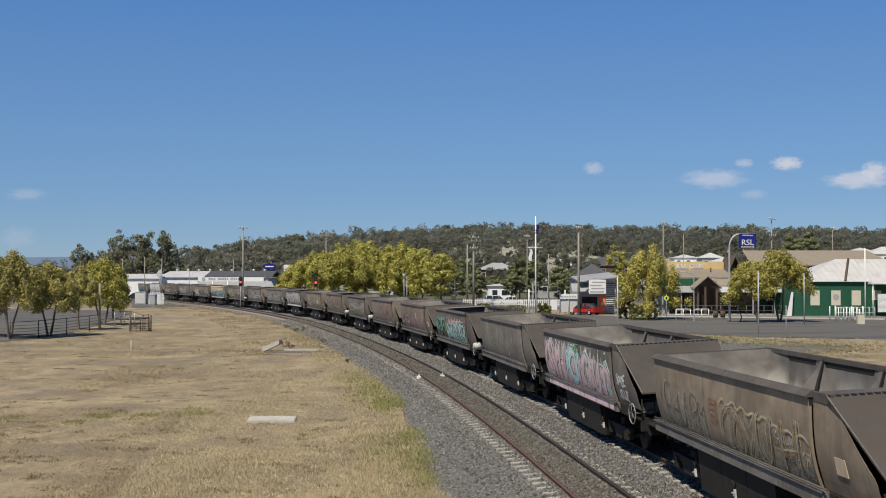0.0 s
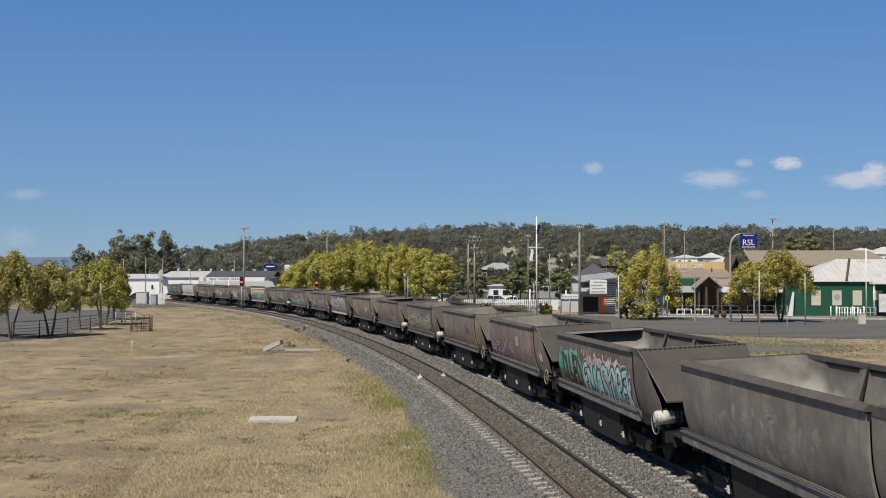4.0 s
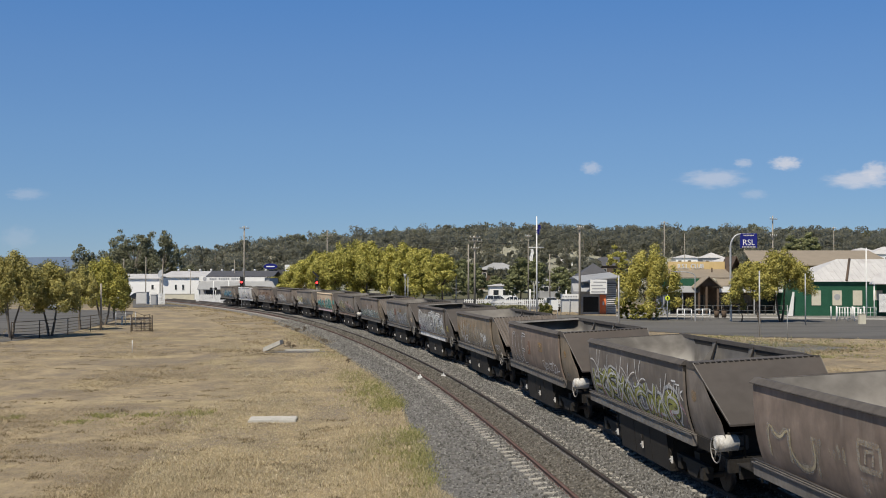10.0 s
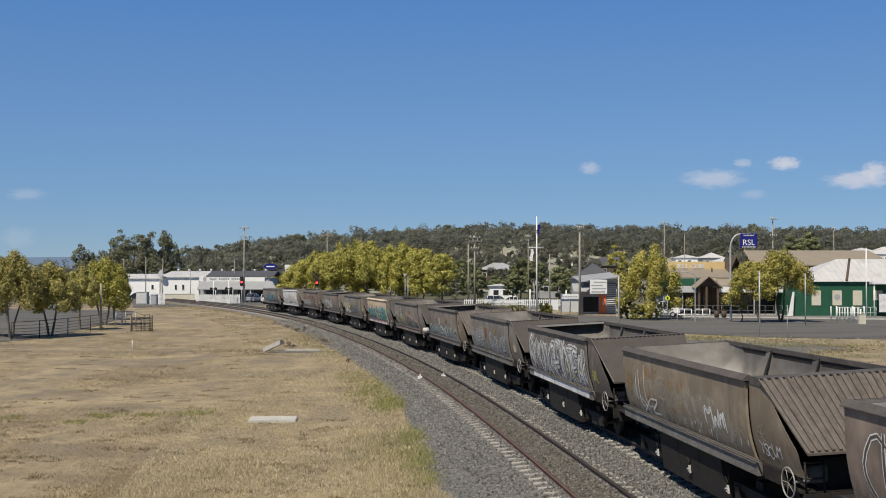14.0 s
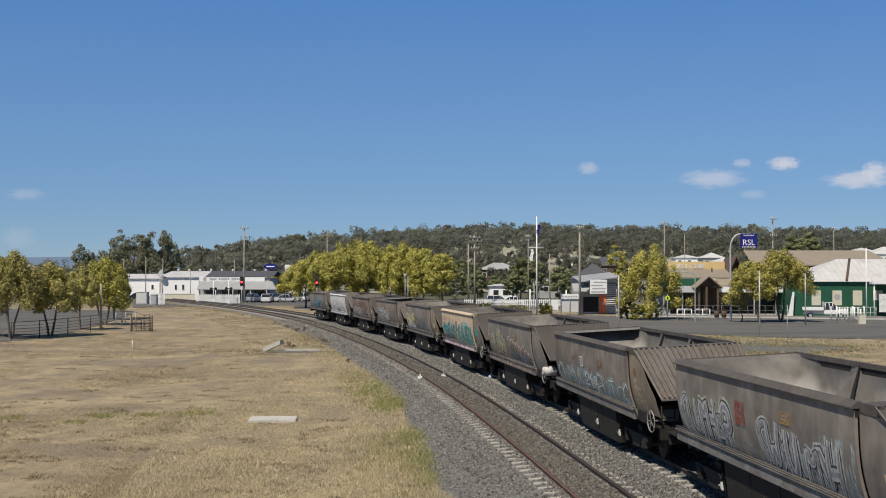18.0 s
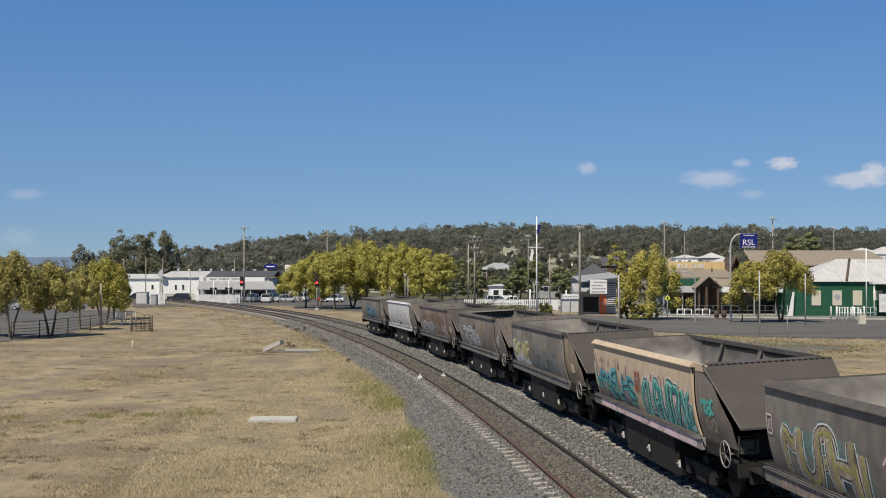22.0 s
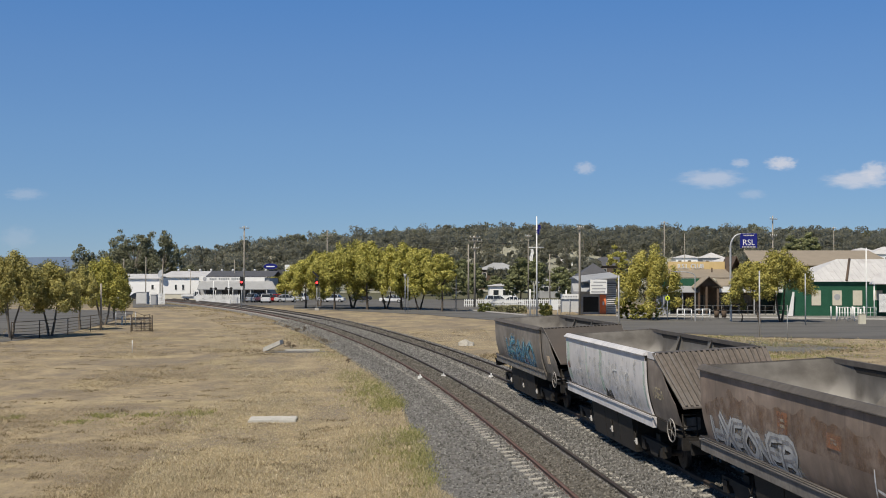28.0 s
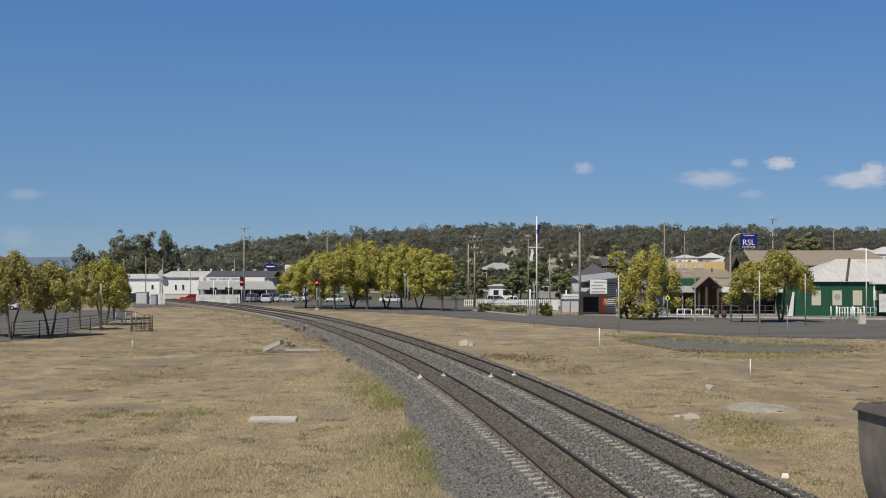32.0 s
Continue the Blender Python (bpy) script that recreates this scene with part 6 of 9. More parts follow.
# white industrial shed beyond the crossing
Y = 262
shed = empty("shed", pose(-59.29, Y, GZ), "long white metal shed with pale grey roof", "shed")
Ls = 7.86
walls(shed, 0, Ls, 0, 22, 0, 4.6, M_WHITEWALL)
part("roof", gable_roof(0, Ls + 14, 0, 22, 4.7, 5.9), M_LIGHTROOF, shed)
for u0 in (23, 36):
    x = u0 * 262 / 2200
    window_part(shed, x, x + 0.55, 2.0, 3.2, 0)
for k in range(9):
    part("roof_vent", tubed((1.2 + 2.4 * k, 11, 5.9), (1.2 + 2.4 * k, 11, 6.5), 0.3, 0.26, 8), M_GALV, shed)
annex = empty("shed_annex", pose(-68.96, 270, GZ), "lower white annex of the shed with a grey pitched roof", "shed")
walls(annex, -8, 7.4, 0, 12, 0, 4.3, M_WHITEWALL)
part("roof", gable_roof(-8.3, 7.7, 0, 12, 4.4, 5.3), M_LIGHTROOF, annex)
window_part(annex, 5.6, 6.2, 2.0, 3.1, 0)

# workshop with fascia sign and sloping awning
M_CREAMWHITE = surf("off_white_fascia", (0.74, 0.73, 0.7), (0.82, 0.81, 0.78), 1.0, 0.7, 0.05)
M_AWNING = surf("dull_grey_awning_sheet", (0.28, 0.285, 0.29), (0.37, 0.375, 0.38), 0.8, 0.6, 0.1)
Y = 243
shop = empty("workshop_building", pose(-48.04, Y, GZ), "grey workshop with long white fascia sign and sloping awning", "building")
Lw = 13.70
walls(shop, 0, Lw, 3.2, 16, 0, 4.6, M_GREY)
part("fascia", boxed(-0.2, Lw - 0.9, 2.9, 3.15, 3.95, 4.95), M_CREAMWHITE, shop, "long pale fascia board")
for i in range(17):
    part("sign_bar", boxed(1.9 + i * 0.36, 2.14 + i * 0.36, 2.84, 2.89, 4.25, 4.65), M_GREY, shop, "illegible grey sign letters as bars") if i not in (4, 11) else None
part("emblem", tubed((0.9, 2.84, 4.45), (0.9, 2.89, 4.45), 0.36, n=14), M_GREY, shop)
part("awning", slabbed([(0, 2.85, 3.9), (Lw + 0.6, 2.85, 3.9), (Lw + 1.9, -0.3, 2.35), (0, -0.3, 2.35)], (0, 0, 0.08)), M_AWNING, shop, "grey corrugated awning")
part("roof", gable_roof(1.5, Lw + 0.5, 3.2, 16, 4.9, 5.9), M_DARKROOF, shop)
for x in (0.3, 3.6, 7.0, 10.4, 13.6):
    part("awning_post", tubed((x, -0.15, 0), (x, -0.15, 2.36), 0.06, n=6), M_WHITE, shop)
for x in (1.0, 4.2, 7.4, 10.5):
    window_part(shop, x, x + 2.2, 0.4, 2.3, 3.18, "shop_window", M_GREY)

lw = empty("low_wall", pose(-56.2, 250, GZ), "low beige block wall before the white shed", "wall")
part("wall", boxed(0, 6.2, 0, 0.25, 0, 1.35), M_CREAM, lw)
part("capping", boxed(-0.05, 6.25, -0.05, 0.3, 1.354, 1.44), M_CONC, lw)

# white fences by the crossing
def picket_run(x0, x1, y, h, n, label, group, z=GZ):
    f = empty("fence", pose(0, 0, z), label, "fence", group)
    for i in range(n):
        x = x0 + (x1 - x0) * i / (n - 1)
        part("picket", boxed(x - 0.075, x + 0.075, y - 0.03, y + 0.03, 0, h * (1.0 if i % 2 else 0.93)), M_WHITE, f)
    for zz in (h * 0.28, h * 0.78):
        part("fence_rail", boxed(x0, x1, y + 0.034, y + 0.08, zz - 0.05, zz + 0.05), M_WHITE, f)
    return f


picket_run(-45.2, -37.30, 228, 1.7, 40, "white picket fence by the level crossing", "white fences")
picket_run(-51.55, -49.06, 219, 2.1, 13, "white picket fence by the level crossing", "white fences")
picket_run(3.54, 20.12, 205, 1.3, 52, "white picket fence across the road", "white fences")

# signal equipment boxes beside the line
M_PALEBOX = surf("pale_grey_box_paint", (0.5, 0.5, 0.49), (0.6, 0.6, 0.59), 1.5, 0.6, 0.05)
for x, y, w, h, m_, lb in ((-54.78, 222, 1.9, 2.1, M_PALEBOX, "pale grey steel equipment hut beside the railway"), (-50.28, 214, 1.0, 1.75, M_GREY, "grey equipment cabinet beside the railway")):
    c = empty("equipment_cabinet", pose(x, y, GZ), lb, "cabinet", "line-side cabinets")
    part("body", boxed(0, w, 0, w, 0, h, bev=0.04), m_, c)
    part("roof", boxed(-0.08, w + 0.08, -0.08, w + 0.08, h + 0.004, h + 0.1, bev=0.02), m_, c)
    part("door", boxed(0.12, w - 0.12, -0.04, -0.004, 0.15, h - 0.15), m_, c)


# signals
def rail_signal(x, y, h, label):
    s = empty("rail_signal", pose(x, y, -0.2), label, "railway signal", "red railway signals")
    part("post", tubed((0, 0, 0), (0, 0, h), 0.07, 0.06, 8), M_GALV, s)
    part("base", boxed(-0.3, 0.3, -0.3, 0.3, -0.25, 0.12, bev=0.02), M_CONC, s)
    head = part("signal_head", boxed(-0.26, 0.26, -0.16, 0.06, h - 0.62, h + 0.7, bev=0.05), M_DARK, s, "black signal head with hood")
    part("lens", tubed((0, -0.2, h - 0.05), (0, -0.165, h - 0.05), 0.15, n=14), M_RED, head, "lit red lens")
    part("lens_off", tubed((0, -0.2, h + 0.4), (0, -0.165, h + 0.4), 0.13, n=14), M_GLASS, head)
    bm = bmesh.new()
    for i in range(9):
        a = math.pi * (i / 8)
        b = math.pi * ((i + 1) / 8) if i < 8 else None
        if b is not None:
            poly(bm, [(0.2 * math.cos(a), -0.165, h - 0.05 + 0.2 * math.sin(a)), (0.2 * math.cos(b), -0.165, h - 0.05 + 0.2 * math.sin(b)), (0.2 * math.cos(b), -0.5, h - 0.05 + 0.2 * math.sin(b)), (0.2 * math.cos(a), -0.5, h - 0.05 + 0.2 * math.sin(a))])
    part("hood", bm, M_DARK, head)
    bm = bmesh.new()
    for dx in (0.16, 0.42):
        tube(bm, (dx, 0.3, 0), (dx, 0.12, h - 0.5), 0.02, n=5)
    for k in range(int(h / 0.35)):
        tube(bm, (0.16, 0.3 - 0.18 * k * 0.35 / h, 0.3 + k * 0.35), (0.42, 0.3 - 0.18 * k * 0.35 / h, 0.3 + k * 0.35), 0.012, n=4)
    part("ladder", bm, M_GALV, s)
    return s


rail_signal(-29.12, 180, 4.0, "railway signal post showing red beside the inner track")
sig2 = rail_signal(-18.55, 183, 3.9, "railway signal post showing red in front of the trees")
part("bracket", slabbed([(0.1, -0.05, 4.6), (0.35, -0.05, 4.75), (-0.55, -0.05, 5.6), (-0.75, -0.05, 5.45)], (0, 0.1, 0)), M_DARK, sig2, "dark slanted indicator arm")


# ---------------------------------------------------------------- poles
def power_pole(x, y, h, arms=(), r=0.15, label="weathered timber power pole with crossarms", z=None, group="power poles"):
    z = float(terrain(x, y)) if z is None else z
    p = empty("power_pole", pose(x, y, z), label, "power pole", group)
    part("pole", tubed((0, 0, -0.1), (0, 0, h), r, r * 0.7, 8), M_POLE, p)
    for za, half, ang in arms:
        c, s_ = math.cos(ang), math.sin(ang)
        bm = bmesh.new()
        box(bm, -half, half, -0.06, 0.06, za - 0.07, za + 0.07, Matrix.Rotation(ang, 4, 'Z') @ Matrix.Translation((0, -0.2, 0)))
        arm = part("crossarm", bm, M_POLE, p)
        for k in (-0.9, -0.35, 0.35, 0.9):
            part("insulator", tubed((k * half * c + 0.2 * s_, k * half * s_ - 0.2 * c, za + 0.07), (k * half * c + 0.2 * s_, k * half * s_ - 0.2 * c, za + 0.27), 0.05, 0.035, 6), M_WHITE, arm)
    return p


def zt(y_px, Y):
    return EYE_H + (486.2 - y_px) * Y / 2200 - GZ


power_pole(-37.11, 232, zt(400, 232), ((zt(404, 232), 0.9, 0.3),), 0.17, "tall timber power pole beside the level crossing")
power_pole(4.40, 215, zt(433, 215), (), 0.17, "bare timber pole beside the road")
power_pole(5.09, 200, zt(417, 200), ((zt(421, 200), 0.9, 0.4), (zt(427, 200), 1.2, 0.4), (zt(440, 200), 0.7, 0.4)), 0.18)
power_pole(17.82, 162, zt(400, 162), ((zt(404, 162), 0.5, 0.5),), 0.17, "tall timber power pole beside the small shop")
power_pole(61.04, 230, zt(382, 230), ((zt(388, 230), 1.0, 0.6), (zt(418, 230), 0.9, 0.6)), 0.17)
power_pole(-27.95, 300, zt(410, 300), ((zt(420, 300), 1.4, 0.1),), 0.17)
power_pole(53.44, 300, zt(395, 300), ((zt(398, 300), 0.9, 0.1),), 0.17)
power_pole(18.04, 210, zt(450, 210), (), 0.12, "grey leaning pole behind the bushes")
power_pole(14.75, 215, zt(415, 215), ((zt(419, 215), 0.5, 0.2),), 0.1, "slim floodlight pole behind the fence")
power_pole(-58.15, 258, zt(470, 258), (), 0.12)
power_pole(-61.91, 259, zt(455, 259), (), 0.12)
power_pole(-69.32, 270, zt(458, 270), (), 0.12)
power_pole(-51.80, 255, zt(478, 255), (), 0.08)
power_pole(-41.92, 250, zt(460, 250), (), 0.1)
power_pole(-32.72, 119, zt(502, 119), (), 0.13, "short leaning timber post among the street trees")
power_pole(60.29, 310, zt(418, 310), (), 0.12)
power_pole(91.20, 290, zt(403, 290), ((zt(406, 290), 0.5, 0),), 0.12)
power_pole(1.99, 190, zt(482, 190), (), 0.09, "grey street pole by the road")

# wires strung between the poles behind the road
def wire(a, b, sag, r=0.028):
    bm = bmesh.new()
    pts = [Vector(a).lerp(Vector(b), i / 12) - Vector((0, 0, sag * 4 * (i / 12) * (1 - i / 12))) for i in range(13)]
    q = (pts[-1] - pts[0]).to_track_quat('Z', 'Y')
    rings = [[bm.verts.new(p + q @ Vector((r * math.cos(k * math.pi / 2), r * math.sin(k * math.pi / 2), 0))) for k in range(4)] for p in pts]
    for e, f in zip(rings, rings[1:]):
        for k in range(4):
            bm.faces.new((e[k], e[(k + 1) % 4], f[(k + 1) % 4], f[k]))
    return bm


for a, b, s_ in (((5.09, 200, 10.50), (-27.95, 300, 13.87), 1.2), ((5.09, 200, 10.13), (18.39, 170, 11.19), 1.0), ((4.40, 215, 9.94), (-27.95, 300, 13.32), 1.3)):
    tagged(part("power_line", wire(a, b, s_), M_DARK), "thin dark overhead power line between poles", "power line", "overhead wires")


def thin_post(x, y, h, r, material, label, name="post", group="line-side posts", z=GZ):
    return tagged(part(name, tubed((x, y, z - 0.05), (x, y, z + h), r, r, 8), material), label, "post", group)


thin_post(10.95, 87.09, 1.55, 0.04, M_WHITE, "thin white marker post in dry grass", "marker_post")
thin_post(15.57, 63.08, 1.02, 0.032, M_WHITE, "thin white marker post in dry grass", "marker_post")
thin_post(-20.96, 83.95, 0.85, 0.025, M_WHITE, "thin white marker post in dry grass", "marker_post")
thin_post(26.21, 103, 5.6, 0.06, M_GALV, "tall grey steel post at the road edge", "steel_post")
thin_post(15.83, 112, 5.2, 0.06, M_GALV, "tall grey steel post at the road edge", "steel_post")
thin_post(27.95, 101, 2.8, 0.03, M_GALV, "thin grey steel post at the road edge", "steel_post")
thin_post(37.87, 130, 5.4, 0.06, M_GALV, "tall grey steel post at the kerb", "steel_post")
thin_post(9.15, 125, 4.2, 0.04, M_GALV, "tall grey steel post at the road edge", "steel_post")
thin_post(-4.79, 170, 5.0, 0.05, M_GALV, "grey steel post in front of the trees", "steel_post")

# white flagpole with yard arm
Y = 158
fp = empty("flagpole", pose(11.92, Y, GZ), "white flagpole with yardarm and limp flags", "flagpole")
hf = zt(383, Y)
part("mast", tubed((0, 0, 0), (0, 0, hf), 0.11, 0.07, 10), M_WHITE, fp)
part("yardarm", tubed((-1.0, 0, zt(438, Y)), (0.9, 0, zt(438, Y)), 0.06, n=8), M_WHITE, fp)
rng0 = random.Random(5)
for x, z0, z1, m_ in ((0.02, zt(398, Y), zt(415, Y), M_BLUE), (-0.85, zt(441, Y), zt(462, Y), M_WHITE)):
    bm = bmesh.new()
    prev = None
    for i in range(9):
        z = z0 + (z1 - z0) * i / 8
        row = [bm.verts.new((x + k * 0.1 + rng0.uniform(-0.05, 0.05) + 0.1 * math.sin(i * 0.8), -0.12 + 0.09 * (k % 2) + rng0.uniform(-0.02, 0.02), z)) for k in range(5)]
        if prev:
            for k in range(4):
                bm.faces.new((prev[k], prev[k + 1], row[k + 1], row[k]))
        prev = row
    part("flag", bm, m_, fp, "limp blue flag" if m_ is M_BLUE else "limp white flag")


# lamp posts with curved arms
def street_lamp(x, y, h, reach, z=GZ, label="grey street lamp with curved arm by the club", group="street lamps"):
    p = empty("street_lamp", pose(x, y, z), label, "street lamp", group)
    bm = bmesh.new()
    tube(bm, (0, 0, 0), (0, 0, h - 0.5), 0.07, 0.055, 8, False)
    q = Vector((0, 0, h - 0.5))
    for i in range(1, 7):
        a = math.pi / 2 * i / 6
        n_ = Vector((reach * (1 - math.cos(a)), 0, h - 0.5 + 0.5 * math.sin(a)))
        tube(bm, q, n_, 0.05, 0.045, 8, False)
        q = n_
    part("pole", bm, M_GALV, p)
    part("lamp_head", boxed(min(reach, reach * 1.5), max(reach, reach * 1.5), -0.12, 0.12, h - 0.05, h + 0.06, bev=0.03), M_GREY, p)
    return p


street_lamp(28.38, 140, zt(481, 140), -1.6)
for x_, y_ in ((-5.36, 176), (1.86, 178)):
    lp = empty("street_lamp", pose(x_, y_, GZ), "slim grey street lamp with lantern head", "street lamp", "street lamps")
    part("pole", tubed((0, 0, 0), (0, 0, zt(492, y_)), 0.06, 0.05, 8), M_GALV, lp)
    part("lamp_head", tubed((0, 0, zt(492, y_)), (0, 0, zt(485, y_)), 0.12, 0.24, 10), M_GREY, lp)


# flashing-light masts at the level crossing, and a dish on the shed
def crossing_mast(x, y, h):
    c = empty("crossing_signal", pose(x, y, GZ), "white level crossing mast with dark lamp pair", "crossing signal", "level crossing masts")
    part("post", tubed((0, 0, 0), (0, 0, h), 0.08, n=8), M_WHITE, c)
    bar = part("lamp_bar", boxed(-0.6, 0.6, -0.14, -0.09, h - 1.5, h - 1.4), M_DARK, c)
    for x_ in (-0.45, 0.45):
        part("lamp", tubed((x_, -0.2, h - 1.45), (x_, -0.145, h - 1.45), 0.26, n=14), M_DARK, bar)
    part("base_box", boxed(-0.3, 0.3, -0.3, 0.3, 0, 0.7, bev=0.03), M_WHITE, c)


crossing_mast(-38.92, 226, 4.2)
crossing_mast(-44.28, 240, 4.0)
ds = empty("satellite_dish", pose(-59.07, 261.5, GZ + 4.9), "grey satellite dish on the shed roof", "satellite dish")
bm = bmesh.new()
tube(bm, (0, 0, 0.5), (-0.25, -0.3, 0.62), 0.12, 0.85, 18)
part("dish", bm, M_GALV, ds)
part("mount", tubed((0, 0, -0.2), (0, 0, 0.5), 0.06, n=6), M_GALV, ds)


# ---------------------------------------------------------------- club building
Y = 160
cx = 27.70
club = empty("club_building", pose(cx, Y, GZ), "low brown and tan clubhouse with deep shaded verandah", "building")
Wc = 17.45
part("floor_slab", boxed(-0.2, Wc, -0.2, 14, 0, 0.2), M_KERB, club)
part("back_wall", boxed(0, Wc, 3.6, 3.8, 0.2, 4.4), M_BROWN, club)
part("side_wall", boxed(0, 1.6, 0.4, 1.44, 0.2, 3.3), M_GREY, club, "grey end wall beside the verandah")
part("side_wall", boxed(Wc - 0.25, Wc, 0.4, 14, 0.2, 4.1), M_WHITE, club)
part("verandah_roof", slabbed([(-0.4, -0.9, 2.98), (5.2, -0.9, 2.98), (5.2, 1.4, 3.72), (-0.4, 1.4, 3.72)], (0, 0, 0.1)), M_GREYROOF, club, "weathered grey tin verandah roof")
part("main_roof", slabbed([(1.2, 1.6, 4.8), (Wc - 0.3, 1.6, 4.8), (Wc - 2.0, 8.9, 5.85), (2.6, 8.9, 5.85)], (0, 0, 0.16)), M_TANROOF, club)
part("clerestory", boxed(0.3, 5.6, 1.45, 1.57, 3.6, 4.78), M_GREENWALL, club, "green band under the upper eave")
# entrance gable
part("entrance_gable", gable_roof(4.75, 7.55, -1.6, 3.6, 3.8, 5.0, 0.35, 0.16, "y"), M_TANROOF, club)
bm = bmesh.new()
slab(bm, [(4.75, -1.2, 3.8), (7.55, -1.2, 3.8), (6.15, -1.2, 5.0)], (0, 0.1, 0))
part("gable_infill", bm, M_BROWN, club)
for x in (4.95, 5.9, 7.35):
    part("verandah_post", boxed(x - 0.12, x + 0.12, -1.5, -1.26, 0, 3.75), M_BROWN, club)
for x in (0.6, 3.0, 12.2, 15.0):
    part("verandah_post", boxed(x - 0.07, x + 0.07, -0.6, -0.46, 0.2, 3.0), M_GREY, club)
part("front_fascia", boxed(7.75, Wc - 0.5, -0.4, -0.3, 3.0, 3.75), M_WHITE, club, "white fascia board right of the gable")
part("front_roof", slabbed([(7.75, -0.4, 3.78), (Wc - 0.3, -0.4, 3.78), (Wc - 0.3, 1.7, 4.7), (7.75, 1.7, 4.7)], (0, 0, 0.1)), M_TANROOF, club)
for x in (2.4, 5.0, 8.2, 11.0, 14.0):
    window_part(club, x, x + 1.9, 0.9, 2.7, 3.58, "window", M_BROWN)
part("sign_wall", boxed(2.9, 10.6, 9.0, 9.3, 5.7, 7.05), M_YELLOWFASC, club, "ochre parapet with white lettering")
for dx in (-0.035, 0.0, 0.035):
    lettering("sign_lettering", "R.S.L. CLUB", 0.72, pose(5.95 + dx, 8.95 - 0.01 * (dx > 0), 6.12, 90) @ Matrix.Diagonal((1, 1.25, 1, 1)), M_WHITE, club)
part("porch_post", boxed(8.15, 8.29, 6.0, 6.2, 5.0, 6.2), M_BROWN, club)
part("upper_gable", gable_roof(10.7, 12.2, 6.0, 12.0, 6.0, 7.6, 0.3, 0.14, "y"), M_BROWN, club)
# railings in front
M_GREYRAIL = surf("dull_grey_rail_paint", (0.12, 0.12, 0.12), (0.18, 0.18, 0.175), 3, 0.7, 0.05)
def hand_railing(x0, x1, y, h, n, material, label, group, rad=0.034):
    f = empty("railing", pose(0, 0, GZ + 0.15), label, "railing", group)
    for i in range(n):
        x = x0 + (x1 - x0) * i / (n - 1)
        part("post", tubed((x, y, 0), (x, y, h), rad, n=6), material, f)
    for zz in (h * 0.5, h):
        part("rail", tubed((x0, y, zz), (x1, y, zz), rad, n=6), material, f)
    return f


hand_railing(26.64, 28.27, 141.5, 1.2, 3, M_WHITE, "white tubular railing at the crossing place", "white railings", 0.055)
hand_railing(28.72, 30.35, 141.5, 1.2, 3, M_WHITE, "white tubular railing at the crossing place", "white railings", 0.055)
hand_railing(29.68, 43.95, 157, 1.2, 14, M_GREYRAIL, "grey steel railing in front of the club verandah", "club railings")
hand_railing(46.18, 50.82, 146, 1.3, 8, M_WHITE, "white ramp railing by the green building", "white railings")
for x, y, h in ((45.23, 139, 1.5), (45.99, 139, 1.5), (44.28, 140, 1.6), (46.68, 139, 1.3)):
    thin_post(x, y, h, 0.07, M_WHITE, "thick white bollard by the green building", "bollard", "white bollards", GZ + 0.15)

thin_post(51.07, 150, 8.5, 0.075, M_WHITE, "tall white pole before the green hall", "white_pole", "white posts")
for x_, h_ in ((44.6, 1.5), (45.3, 1.4), (45.6, 1.35), (46.2, 1.3), (46.9, 1.3), (47.1, 1.5), (47.7, 1.35), (48.4, 1.5)):
    thin_post(x_, 143, h_, 0.065, M_WHITE, "thick white bollard by the green building", "bollard", "white bollards", GZ + 0.15)
# round litter bins, sign board on the kerb
for x in (32.77, 33.65):
    b_ = empty("litter_bin", pose(x, 149, GZ + 0.15), "dark brown litter bin before the club", "bin", "litter bins")
    part("body", tubed((0, 0, 0), (0, 0, 0.85), 0.28, 0.32, 12), M_BROWN, b_)
    part("rim", tubed((0, 0, 0.852), (0, 0, 0.93), 0.34, 0.34, 12), M_BLACKSTEEL, b_)
bx = empty("service_box", pose(44.45, 132, GZ), "white concrete service box at the kerb", "cabinet")
part("body", boxed(-0.35, 0.35, -0.3, 0.3, 0, 1.05, bev=0.04), M_CREAM, bx)
part("lid", boxed(-0.38, 0.38, -0.33, 0.33, 1.054, 1.12, bev=0.02), M_CREAM, bx)

# pedestrian sign
ps = empty("pedestrian_sign", pose(25.62, 142, GZ + 0.15), "yellow-green round pedestrian sign on grey post", "sign")
part("post", tubed((0, 0, 0), (0, 0, 2.9), 0.04, n=6), M_GALV, ps)
part("disc", tubed((0, -0.07, 2.45), (0, -0.045, 2.45), 0.28, n=20), M_YSIGN, ps)
part("symbol", boxed(-0.1, 0.1, -0.09, -0.075, 2.3, 2.6), M_DARK, ps, "dark walking symbol")

# blue illuminated club sign on a curved mast
sg = empty("club_sign", pose(31.92, 138, GZ + 0.1), "blue club sign hanging from tall curved grey mast", "sign")
bm = bmesh.new()
hm = zt(440, 138)
tube(bm, (0, 0, 0), (0, 0, hm), 0.13, 0.11, 10, False)
q = Vector((0, 0, hm))
for i in range(1, 9):
    a = math.pi / 2 * i / 8
    n_ = Vector((1.15 * (1 - math.cos(a)), 0, hm + 1.5 * math.sin(a)))
    tube(bm, q, n_, 0.1, 0.1, 10, False)
    q = n_
tube(bm, q, q + Vector((1.7, 0, 0)), 0.1, 0.1, 10)
part("mast", bm, M_GALV, sg)
bd = part("sign_board", boxed(1.08, 2.95, -0.12, 0.12, zt(441, 138), zt(415, 138), bev=0.03), M_BLUE, sg, "dark blue sign panel")
lettering("sign_lettering", "RSL", 0.9, pose(2.0, -0.13, zt(436, 138) + 0.02, 90), M_WHITE, bd)
